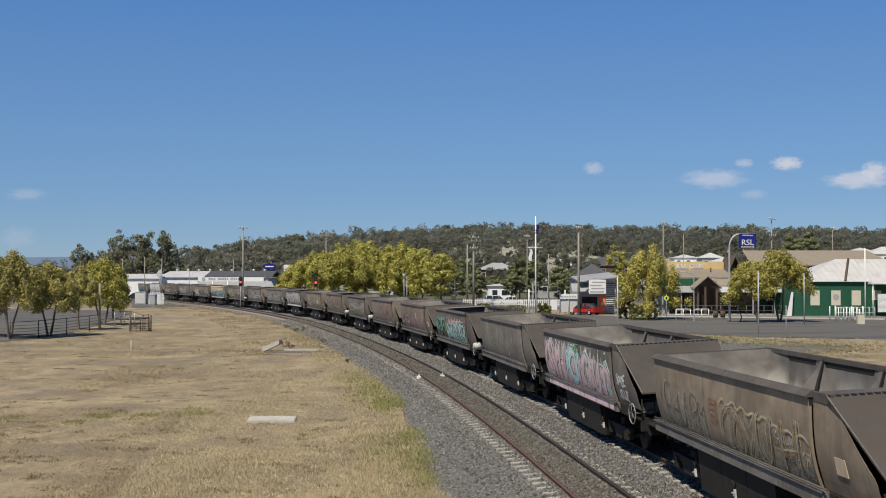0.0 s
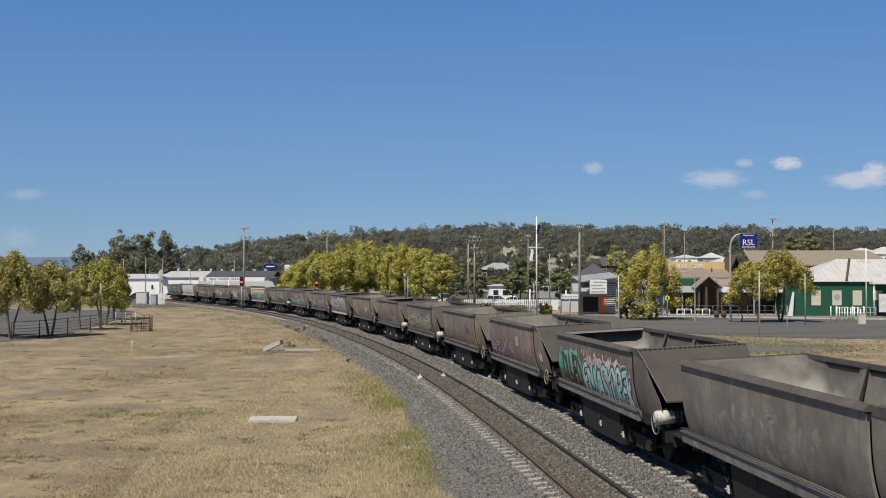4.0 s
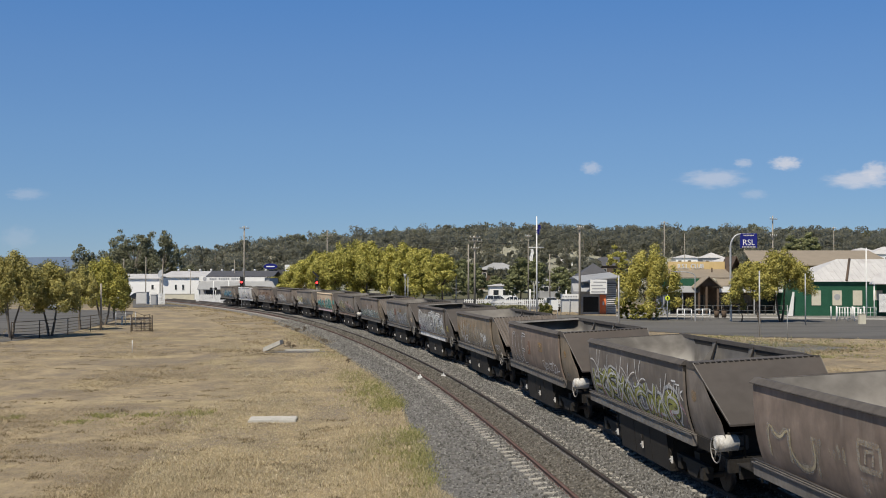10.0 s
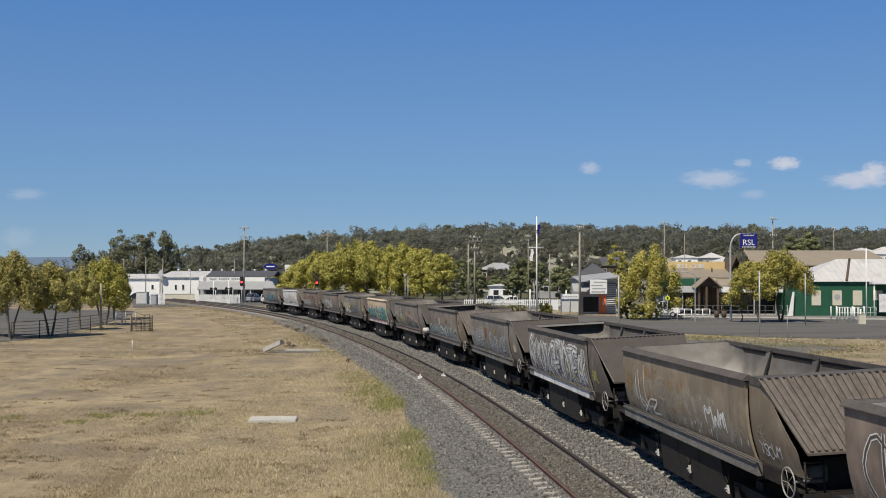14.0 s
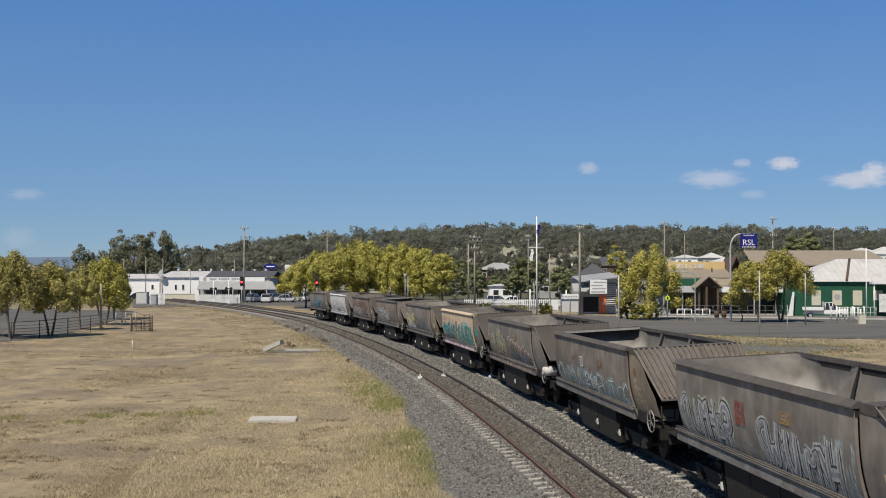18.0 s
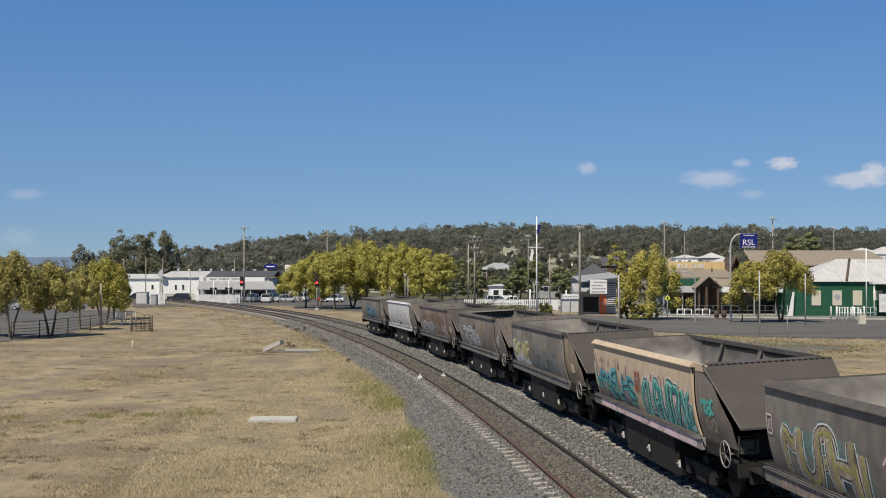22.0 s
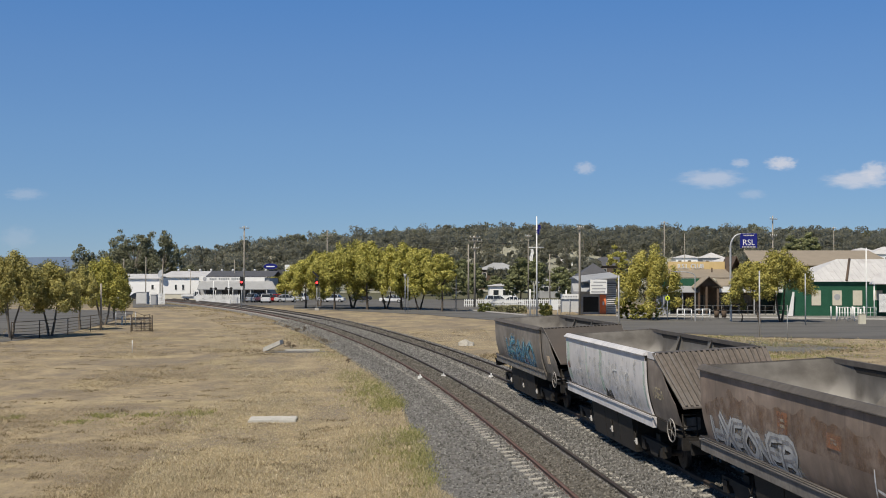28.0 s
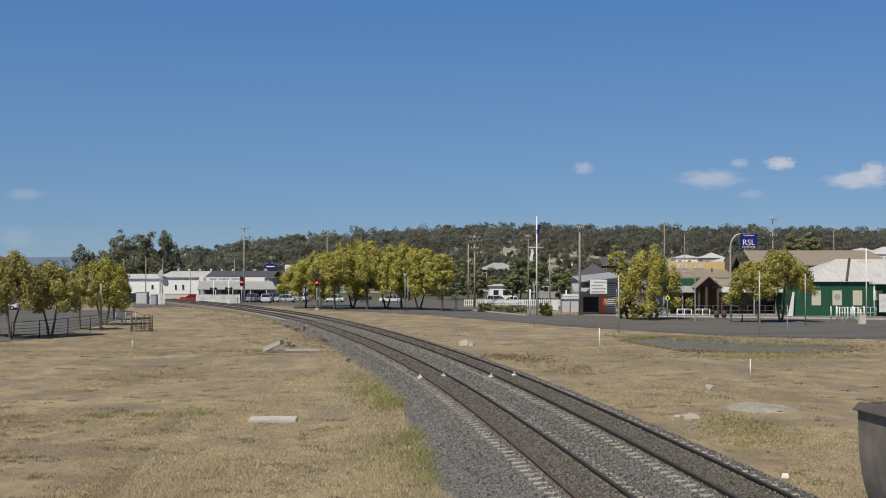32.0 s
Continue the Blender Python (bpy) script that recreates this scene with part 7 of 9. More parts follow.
for z0, n in ((zt(419.5, 138), 7), (zt(440, 138), 9)):
    for i in range(n):
        x = 2.0 + (i - (n - 1) / 2) * 0.17
        part("text_bar", boxed(x - 0.06, x + 0.06, -0.14, -0.122, z0, z0 + 0.13), M_CREAM, bd)

# green hall with hipped roof
Y = 155
gx = 43.60
hall = empty("hall_building", pose(gx, Y, GZ), "dark green weatherboard hall with pale hipped metal roof", "building")
walls(hall, 0, 22, 0, 13, 0, 4.45, M_GREENWALL)
part("roof", hip_roof(1.2, 22, 0.2, 13, 4.4, 7.3, 0.55), M_LIGHTROOF, hall)
part("ridge_cap", tubed((6.6, -0.3, 4.52), (9.2, 6.5, 7.3), 0.15, n=6), M_BROWN, hall, "dark brown capping over the roof joint")
for i in range(26):                    # standing seams of the front roof slope
    x0 = 1.4 + 0.78 * i
    f = min(1.0, (x0 - 0.65) / 6.9)
    part("roof_seam", tubed((x0, -0.33, 4.43), (x0, -0.35 + 6.9 * f, 4.43 + 2.88 * f), 0.016, n=5), M_LIGHTROOF, hall)
part("porch_roof", slabbed([(8.4, -3.2, 4.1), (20, -3.2, 4.1), (20, 0.2, 5.3), (10.5, 0.2, 5.3)], (0, 0, 0.1)), M_LIGHTROOF, hall, "pale porch roof")
for x in (9.1, 11.4, 14.0):
    part("porch_post", tubed((x, -3.0, 0), (x, -3.0, 4.1), 0.07, n=8), M_WHITE, hall)
for x in (2.33, 4.93, 7.47, 10.00):
    part("sign_panel", boxed(x, x + 1.15, -0.06, -0.004, 1.45 if x < 9 else 2.1, 3.3), M_CREAM, hall, "cream painted panel on the green wall")
part("round_mark", tubed((5.50, -0.09, 2.5), (5.50, -0.062, 2.5), 0.38, n=16), M_GREY, hall, "faded round emblem")
for i in range(12):
    x = 1.3 + i * 0.82
    part("wall_batten", boxed(x - 0.03, x + 0.03, -0.03, -0.004, 0.2, 4.2), M_GREENWALL, hall) if i in (0, 4, 7) else None
for i in range(16):
    part("porch_slat", boxed(9.7, 14.0, -2.96, -2.93, 0.7 + i * 0.14, 0.82 + i * 0.14), M_WHITE, hall)
part("sail", slabbed([(-0.75, -0.4, 0.15), (-0.1, -0.4, 0.15), (0.1, -0.4, 3.1), (-0.15, -0.4, 3.1)], (0, 0.05, 0)), M_WHITE, hall, "white folded shade umbrella")

# large building behind the club
bk = empty("rear_building", pose(48.83, 195, GZ), "large tan-roofed building behind the club", "building")
Wb = 21.6
walls(bk, 0, Wb, 0, 16, 0, 6.6, M_BROWN)
part("roof", slabbed([(-0.4, -0.8, 6.65), (Wb + 0.4, -0.8, 6.65), (Wb - 0.6, 9, 9.1), (0.5, 9, 9.1)], (0, 0, 0.15)), M_TANROOF, bk)

# small shop with notice board and orange door
sp = empty("shop_building", pose(18.41, 166, GZ), "grey weatherboard shop with dark roof and orange door", "building")
Wp = 4.68
walls(sp, 0, Wp, 0, 8, 0, 4.3, M_GREY)
part("roof", slabbed([(-0.3, -1.6, 4.25), (Wp + 0.3, -1.6, 4.9), (Wp + 0.3, 8.4, 5.5), (-0.3, 8.4, 4.9)], (0, 0, 0.12)), M_GREYROOF, sp)
part("door", boxed(2.49, 3.32, -0.1, -0.004, 0.05, 2.6), M_ORANGE, sp, "bright orange door panel")
part("door_mark", boxed(2.87, 3.09, -0.12, -0.104, 1.2, 1.7), M_WHITE, sp)
for i in range(14):
    part("weatherboard", boxed(3.47, Wp, -0.08, -0.024, 0.2 + i * 0.28, 0.38 + i * 0.28), M_PALEBOX, sp)
part("shopfront", boxed(0.3, 2.34, -0.06, -0.004, 0.3, 2.3), M_DARK, sp, "dark shopfront glass")
part("verandah_roof", slabbed([(-1.2, -2.0, 3.0), (2.41, -2.0, 3.0), (2.41, 0, 4.0), (-1.2, 0, 4.0)], (0, 0, 0.1)), M_GREYROOF, sp)
nb = part("notice_board", boxed(0.95, 3.2, -2.3, -2.1, 2.75, 4.6, bev=0.03), M_WHITE, sp, "pale board of shop signs")
for r, (c0, c1) in enumerate(((1.1, 2.9), (1.25, 3.0), (1.1, 2.6), (1.4, 3.05))):
    part("text_bar", boxed(c0, c1, -2.325, -2.304, 2.95 + r * 0.42, 3.1 + r * 0.42), M_GREY, nb)
part("slat_backing", boxed(3.46, Wp - 0.02, -0.02, -0.004, 0.1, 4.1), M_DARK, sp)
hs = empty("dark_roofed_house", pose(21.99, 205, GZ), "house with dark hipped roof behind the shop", "house")
walls(hs, 0, 6.5, 0, 8, 0, 4.6, M_GREY)
part("roof", hip_roof(0, 6.5, 0, 8, 4.6, 7.2), M_DARKROOF, hs)
tr_ = empty("sign_stand", pose(15.41, 163, GZ), "white sign board over two pale cabinets by the bushes", "sign")
part("panel", boxed(0, 2.45, 0, 0.12, 2.1, 2.72, bev=0.02), M_WHITE, tr_, "white sign panel")
for x in (0.12, 1.3):
    part("cabinet", boxed(x, x + 1.08, 0.2, 0.9, 0.35, 2.05, bev=0.03), M_PALEBOX, tr_)
for i in range(6):
    part("text_bar", boxed(0.25 + i * 0.34, 0.48 + i * 0.34, -0.02, -0.004, 2.32, 2.5), M_GREY, tr_)
for x in (0.05, 1.22, 2.4):
    part("leg", tubed((x, 0.06, -0.02), (x, 0.06, 2.1), 0.04, n=6), M_GALV, tr_)
wp = empty("white_board", pose(13.83, 161, GZ), "white notice board on posts by the bush", "sign")
part("board", boxed(0, 1.1, 0, 0.08, 0.7, 2.0), M_WHITE, wp)
for x in (0.1, 1.0):
    part("leg", tubed((x, 0.04, 0), (x, 0.04, 0.7), 0.04, n=6), M_GALV, wp)
for x, y, h in ((11.20, 160, 3.4), (16.64, 168, 3.2)):
    thin_post(x, y, h, 0.09, M_WHITE, "short white post across the road", "white_post", "white posts")

# car yard signs
cs_ = empty("car_yard_sign", pose(-37.86, 262, GZ), "blue oval car yard sign on dark building", "sign")
bm = bmesh.new()
n = 24
slab(bm, [(1.5 + 1.45 * math.cos(2 * math.pi * i / n), 0, 7.0 + 0.62 * math.sin(2 * math.pi * i / n)) for i in range(n)], (0, 0.15, 0))
part("oval", bm, M_BLUE, cs_, "plain blue oval panel")
part("oval_band", boxed(0.6, 2.4, -0.03, -0.004, 6.88, 7.1), M_WHITE, cs_)
part("box", boxed(1.2, 4.3, 0.3, 6, 0, 6.3), M_DARKROOF, cs_, "dark blue showroom block")
part("post", tubed((0.4, 0.1, 0), (0.4, 0.1, 6.5), 0.1, n=8), M_GALV, cs_)
ws_ = empty("white_billboard", pose(-29.52, 232, GZ), "white billboard on posts above the car yard", "billboard")
part("panel", boxed(0, 1.9, 0, 0.12, 4.4, 7.1, bev=0.02), M_WHITE, ws_)
part("figure_mark", boxed(0.7, 1.2, -0.03, -0.004, 5.0, 6.1), M_GREY, ws_, "dark smudged emblem")
for x in (0.1, 1.8):
    part("post", tubed((x, 0.08, 0), (x, 0.08, 4.4), 0.07, n=6), M_GALV, ws_)

# houses on the hillside and behind the road
def house(x, y, w, d, h, rise, roof, wall_m, label, z=None, hip=True):
    z = float(terrain(x, y)) - 0.1 if z is None else z
    o = empty("house", pose(x, y, z), label, "house", "hillside houses")
    walls(o, 0, w, 0, d, 0, h, wall_m)
    part("roof", hip_roof(0, w, 0, d, h, h + rise) if hip else gable_roof(0, w, 0, d, h, h + rise), roof, o)
    for k in range(max(2, int(w / 3))):
        x0 = 0.8 + k * (w - 1.6) / max(2, int(w / 3))
        window_part(o, x0, x0 + 1.2, h - 2.0, h - 0.8, 0)
    return o


for x, y, w, zz, rise, rf, wl_, lb in (
        (78.64, 420, 8, 10.61, 1.2, M_LIGHTROOF, M_WHITEWALL, "white-roofed house on the hillside"),
        (83.62, 400, 7, 10.33, 1.8, M_LIGHTROOF, M_GREY, "white-roofed house on the hillside"),
        (82.54, 380, 8, 8.68, 1.5, M_LIGHTROOF, M_BROWN, "pale-roofed house on the hillside"),
        (118.44, 360, 8, 11.42, 1.4, M_LIGHTROOF, M_WHITEWALL, "white-roofed house on the hillside"),
        (114.12, 330, 9, 10.42, 2.0, M_LIGHTROOF, M_WHITEWALL, "white-roofed house on the hillside"),
        (9.60, 330, 10.5, 6.22, 1.9, M_GREYROOF, M_BROWN, "grey-roofed house behind the trees"),
        (9.76, 262, 5.6, 1.18, 0.5, M_LIGHTROOF, M_WHITEWALL, "white garage behind the hedge"),
        (21.37, 275, 6, 3.12, 1.0, M_GREYROOF, M_GREY, "small grey house behind the bushes"),
        (38.36, 420, 9, 9.27, 1.4, M_LIGHTROOF, M_WHITEWALL, "white-roofed house on the hillside"),
        (-71.38, 420, 10, 6.41, 1.6, M_DARKROOF, M_GREY, "dark-roofed house below the wooded hill"),
        (-59.80, 400, 12, 5.79, 1.8, M_DARKROOF, M_BROWN, "dark-roofed house below the wooded hill"),
        (38.39, 330, 14, 7.27, 2.4, M_DARKROOF, M_BROWN, "dark-roofed house on the hillside"),
        (54.97, 360, 8, 7.49, 1.4, M_LIGHTROOF, M_WHITEWALL, "white-roofed house on the hillside")):
    h_ = 3.0
    g_ = float(terrain(x, y))
    house(x, y, w, 8, max(h_, zz - g_), rise, rf, wl_, lb, z=g_ - 0.1)


# ---------------------------------------------------------------- cars
def build_car(paint, label, kind="sedan"):
    """A car of about 4.5 m; it faces +x."""
    c = empty("car" if kind != "ute" else "pickup_truck", pose(0, 0, 0), label, "car", "cars on the town roads")
    L, Wd = (4.5, 1.75) if kind != "ute" else (5.1, 1.8)
    hb = 0.92 if kind == "sedan" else 1.05
    bm = bmesh.new()
    if kind == "ute":
        box(bm, -0.2, L / 2, -Wd / 2, Wd / 2, 0.42, hb + 0.08, bev=0.12)
        box(bm, -2.5, -0.2, -0.4, 0.4, 0.5, 0.94)
    else:
        box(bm, -L / 2, L / 2, -Wd / 2, Wd / 2, 0.28, hb, bev=0.12)
    part("body", bm, paint, c)
    if kind == "sedan":
        a = [(-1.75, hb - 0.03), (-1.05, 1.42), (0.35, 1.45), (1.15, hb - 0.03)]
    elif kind == "wagon":
        a = [(-2.1, hb - 0.03), (-1.8, 1.6), (0.4, 1.65), (1.2, hb - 0.03)]
    else:
        a = [(-0.15, hb - 0.03), (-0.05, 1.86), (0.85, 1.86), (1.5, hb - 0.03)]
    bm = bmesh.new()
    rows = []
    for sgn in (-1, 1):
        rows.append([bm.verts.new((x, sgn * (Wd / 2 - (0.05 if z < 1.2 else 0.2)), z)) for x, z in a])
    bm.faces.new(rows[0])
    bm.faces.new(rows[1][::-1])
    for i in range(4):
        j = (i + 1) % 4
        bm.faces.new((rows[0][i], rows[1][i], rows[1][j], rows[0][j]))
    bmesh.ops.recalc_face_normals(bm, faces=bm.faces)
    part("glasshouse", bm, M_GLASS, c, "dark car windows")
    bm = bmesh.new()
    box(bm, a[1][0] + 0.05, a[2][0] - 0.02, -Wd / 2 + 0.17, Wd / 2 - 0.17, a[1][1] - 0.005, a[1][1] + 0.05, bev=0.02)
    for x in (a[1][0] + 0.05, (a[1][0] + a[2][0]) / 2, a[2][0] - 0.05):
        for sgn in (-1, 1):
            tube(bm, (x + (0.06 if x > 0 else -0.06), sgn * (Wd / 2 - 0.055), hb), (x, sgn * (Wd / 2 - 0.185), a[1][1]), 0.04, n=5)
    part("roof", bm, paint, c)
    if kind == "ute":
        bm = bmesh.new()
        box(bm, -2.6, -0.22, -0.92, 0.92, 0.95, 1.04)
        for y in (-0.92, 0.88):
            box(bm, -2.6, -0.22, y, y + 0.04, 1.04, 1.32)
        part("tray", bm, paint, c, "flat drop-side tray")
        bm = bmesh.new()
        for y in (-0.85, 0.85):
            tube(bm, (-0.24, y, 1.04), (-0.24, y, 2.0), 0.03, n=6)
        for z in (1.5, 1.98):
            tube(bm, (-0.24, -0.85, z), (-0.24, 0.85, z), 0.03, n=6)
        part("ladder_rack", bm, M_GALV, c)
        bm = bmesh.new()
        box(bm, L / 2 + 0.02, L / 2 + 0.12, -0.8, 0.8, 0.45, 0.62)
        tube(bm, (L / 2 + 0.08, -0.7, 1.0), (L / 2 + 0.08, 0.7, 1.0), 0.035, n=6)
        for y in (-0.5, 0.5):
            tube(bm, (L / 2 + 0.08, y, 0.5), (L / 2 + 0.08, y, 1.0), 0.035, n=6)
        part("bull_bar", bm, M_DARK, c, "black bull bar")
    for x in (-L / 2 + 0.8, L / 2 - 0.85):
        for sgn in (-1, 1):
            wh = part("wheel", tubed((0, -sgn * 0.105, 0), (0, sgn * 0.105, 0), 0.32, n=16), M_TYRE, c)
            wh.location = (x, sgn * (Wd / 2 - 0.095), 0.32)
            bm = tubed((0, sgn * 0.107, 0), (0, sgn * 0.115, 0), 0.2, n=12)
            for q in range(5):
                a = q * 2 * math.pi / 5
                tube(bm, (0.05 * math.cos(a), sgn * 0.118, 0.05 * math.sin(a)), (0.18 * math.cos(a), sgn * 0.118, 0.18 * math.sin(a)), 0.02, n=4)
            part("rim", bm, M_GALV, wh)
    for sgn in (-1, 1):
        part("headlight", boxed(L / 2 - 0.06, L / 2 + 0.01, sgn * 0.6 - 0.16, sgn * 0.6 + 0.16, 0.62, 0.76, bev=0.02), M_WHITE, c)
        part("tail_light", boxed(-L / 2 - 0.01, -L / 2 + 0.06, sgn * 0.68 - 0.12, sgn * 0.68 + 0.12, 0.66, 0.82, bev=0.02), PAINT["red"], c)
    return c


C_WHITE = surf("white_car_paint", (0.72, 0.73, 0.74), (0.78, 0.78, 0.78), 1, 0.25, 0, spec=0.5)
C_RED = surf("red_car_paint", (0.45, 0.025, 0.025), (0.52, 0.035, 0.03), 1, 0.25, 0, spec=0.5)
C_SILVER = surf("silver_car_paint", (0.42, 0.44, 0.47), (0.5, 0.52, 0.55), 1, 0.3, 0, metal=0.4, spec=0.5)
C_DARK = surf("dark_car_paint", (0.03, 0.035, 0.045), (0.05, 0.055, 0.065), 1, 0.25, 0, spec=0.5)
proto = {"ws": build_car(C_WHITE, "white sedan parked in the car yard"), "ww": build_car(C_WHITE, "white station wagon parked in the car yard", "wagon"), "sw": build_car(C_SILVER, "silver station wagon parked in the car yard", "wagon"), "ds": build_car(C_DARK, "dark sedan parked in the car yard")}
parked = (("ws", -29.71, 236, 20), ("ww", -33.10, 232, 100), ("sw", -35.93, 236, 80), ("sw", -32.72, 240, 70), ("ws", -20.81, 236, 170), ("ww", -23.03, 246, 10), ("ws", -9.59, 232, 175), ("ds", -16.32, 246, 5), ("ds", -36.66, 243, 95), ("ww", -28.61, 244, 160), ("ds", -62.6, 256, 12), ("ww", -67.0, 257, 4), ("ww", 9.38, 215, 5), ("ws", 11.66, 212, 175))
used = set()
for k, x, y, a in parked:
    m_ = pose(x, y, GZ + 0.03, 0, 0, a)
    if k in used:
        copy_thing(proto[k], m_)
    else:
        proto[k].matrix_basis = m_
        used.add(k)

moving = {"red": build_car(C_RED, "red sedan driving on the town road"), "ute": build_car(C_WHITE, "white tray-back utility driving past the club", "ute"), "dark": build_car(C_DARK, "dark four-wheel drive crossing the railway", "wagon"),
          "silver": build_car(C_SILVER, "silver four-wheel drive crossing the railway", "wagon"), "ute2": build_car(C_WHITE, "white utility crossing the railway", "ute"), "dark2": build_car(C_DARK, "dark four-wheel drive crossing the railway", "wagon"),
          "side1": build_car(C_SILVER, "silver sedan on the side road"), "side2": build_car(C_WHITE, "white sedan on the side road"), "side3": build_car(C_SILVER, "silver station wagon on the side road", "wagon"), "side4": build_car(C_WHITE, "white sedan on the side road")}


# ---------------------------------------------------------------- small things by the line
def white_reflectors():
    for tr_i in (0, 1):
        for sgn in (-1, 1):
            s0 = 60.6
            x, y, z = line(s0, sgn * GAUGE / 2 - 0.14, -0.1, tr_i)
            r = empty("rail_marker", pose(x, y, z), "small white marker clipped beside the rail", "marker", "white rail markers")
            part("body", boxed(-0.11, 0.11, -0.07, 0.07, -0.1, 0.06, bev=0.02), M_WHITE, r)
            part("tip", boxed(-0.03, 0.05, -0.05, 0.05, 0.062, 0.16, bev=0.02), M_WHITE, r)


white_reflectors()
hw_ = empty("culvert_headwall", pose(-11.14, 85.81, GZ), "pale concrete culvert headwall in the grass", "culvert")
part("wing_wall", slabbed([(-1.22, -0.35, -0.05), (-1.22, -0.35, 0.28), (-0.05, -0.35, 0.78), (-0.05, -0.35, 0.5)], (0.12, 0.8, 0.0)), M_CONC, hw_, "tilted pale concrete slab")
part("cap", boxed(0.2, 2.6, 0.2, 0.5, 0.0, 0.12, bev=0.02), M_CONC, hw_)
bm = bmesh.new()
slab(bm, [(-0.9, -1.6, 0.012), (0.6, -1.9, 0.012), (2.4, -1.6, 0.012), (3.4, -0.6, 0.012), (3.0, 0.1, 0.012), (0.2, 0.1, 0.012)], (0, 0, 0.02))
part("apron", bm, M_BALLAST, hw_, "shaded gravel apron")
slab1 = empty("concrete_slab", pose(-6.19, 45.24, GZ), "flat pale concrete slab lying in the grass", "slab")
part("slab", boxed(-0.82, 0.88, -0.75, 0.55, -0.02, 0.09, pose(0, 0, 0, 0, 0, 4), 0.02), M_CONC, slab1)


def rock(x, y, w, d, h, seed, material, label, name="rock"):
    bm = bmesh.new()
    bmesh.ops.create_icosphere(bm, subdivisions=3, radius=1)
    for v in bm.verts:
        k = 1 + 0.28 * noise.noise(v.co * 1.4 + Vector((seed, 0, 0))) + 0.1 * noise.noise(v.co * 5)
        v.co = Vector((v.co.x * w / 2 * k, v.co.y * d / 2 * k, max(-0.05, v.co.z * h * k)))
    ob = part(name, bm, material)
    ob.location = (x, y, GZ)
    return tagged(ob, label, "rock", "rubble in the grass")


M_RUBBLE = surf("pale_rubble", (0.3, 0.28, 0.24), (0.5, 0.47, 0.41), 3, 0.95, 0.6)
M_DIRT = surf("spoil_heap", (0.25, 0.23, 0.19), (0.45, 0.42, 0.36), 1.5, 0.95, 0.8, c3=(0.2, 0.18, 0.13), c3_amt=0.4, bdist=0.08)
rock(1.68, 92.62, 1.25, 1.0, 0.42, 1, M_RUBBLE, "pale boulder beside the outer track")
rock(12.48, 49.04, 2.4, 3.4, 0.2, 2, M_DIRT, "low heap of pale rubble and soil", "spoil_mound")
rock(9.13, 45.96, 0.75, 0.9, 0.16, 3, M_RUBBLE, "flat pale stone in the grass")
rock(8.74, 46.32, 0.4, 0.4, 0.08, 4, M_RUBBLE, "flat pale stone in the grass")
rock(8.91, 32.45, 0.22, 0.2, 0.12, 5, M_WHITE, "small white stone at the ballast edge")
rock(12.37, 57.77, 0.6, 0.6, 0.2, 6, M_DIRT, "brown clod in the grass")

# wire fence and gate by the side road
wf = empty("wire_fence", pose(0, 0, GZ), "rusty steel post and mesh fence beside the side road", "fence")
fpts = [(-34.60, 99.75), (-33.48, 103.29), (-32.88, 109.08), (-32.74, 115.57), (-33.36, 126.90), (-33.10, 129.72), (-31.34, 126.90), (-28.04, 116.73), (-28.07, 119.12)]
for x, y in fpts:
    part("post", tubed((x, y, -0.05), (x, y, 1.5), 0.04, n=6), M_GALV if y > 122 else M_RAIL, wf)
for a, b in zip(fpts, fpts[1:]):
    for z in (0.15, 0.4, 0.65, 0.9, 1.15, 1.45):
        part("wire", tubed((*a, z), (*b, z), 0.016 if z < 1.4 else 0.026, n=4), M_RAIL, wf)
gt = empty("mesh_gate", pose(-28.75, 115.2, GZ), "dark steel mesh gate standing beside the wire fence", "gate")
bm = bmesh.new()
for a, b in (((0, 0, 0.08), (1.7, 0, 0.08)), ((0, 0, 1.3), (1.7, 0, 1.3)), ((0, 0, 0.08), (0, 0, 1.3)), ((1.7, 0, 0.08), (1.7, 0, 1.3)), ((0.85, 0, 0.08), (0.85, 0, 1.3))):
    tube(bm, a, b, 0.03, n=6)
part("gate_frame", bm, M_RAIL, gt)
for k in range(1, 14):
    part("bar", tubed((1.7 * k / 14, 0.03, 0.08), (1.7 * k / 14, 0.03, 1.3), 0.012, n=4), M_RAIL, gt)
for k in range(1, 6):
    part("bar", tubed((0, -0.03, 0.08 + 0.2 * k), (1.7, -0.03, 0.08 + 0.2 * k), 0.012, n=4), M_RAIL, gt)
for x_ in (-0.12, 1.82):
    part("gate_post", tubed((x_, 0, -0.05), (x_, 0, 1.55), 0.055, n=8), M_RAIL, gt)
for x, y in ((-33.83, 131.18), (-31.46, 125.53)):
    thin_post(x, y, 0.9, 0.07, M_WHITE, "short white post by the gate", "white_post", "white posts")

# distant range, the blue of the air painted into its colour
def far_hills():
    xs = np.linspace(-3400, 3400, 120)
    V, Fq = [], []
    for i, x in enumerate(xs):
        h = 60 + 24 * noise.noise(Vector((x * 0.0011, 3.1, 0))) + 12 * noise.noise(Vector((x * 0.004, 7.7, 0)))
        V += [(x, 4300, GZ - 5), (x, 4500, h)]
    for i in range(len(xs) - 1):
        Fq.append((2 * i, 2 * i + 2, 2 * i + 3, 2 * i + 1))
    ob = big("backdrop_hills", np.array(V), np.array(Fq), 4, surf("hills_with_blue_haze", (0.115, 0.165, 0.25), (0.13, 0.185, 0.27), 0.002, 0.95, 0))
    tagged(ob, "hazy blue range of hills at the horizon", "hills", kind="structure")


far_hills()


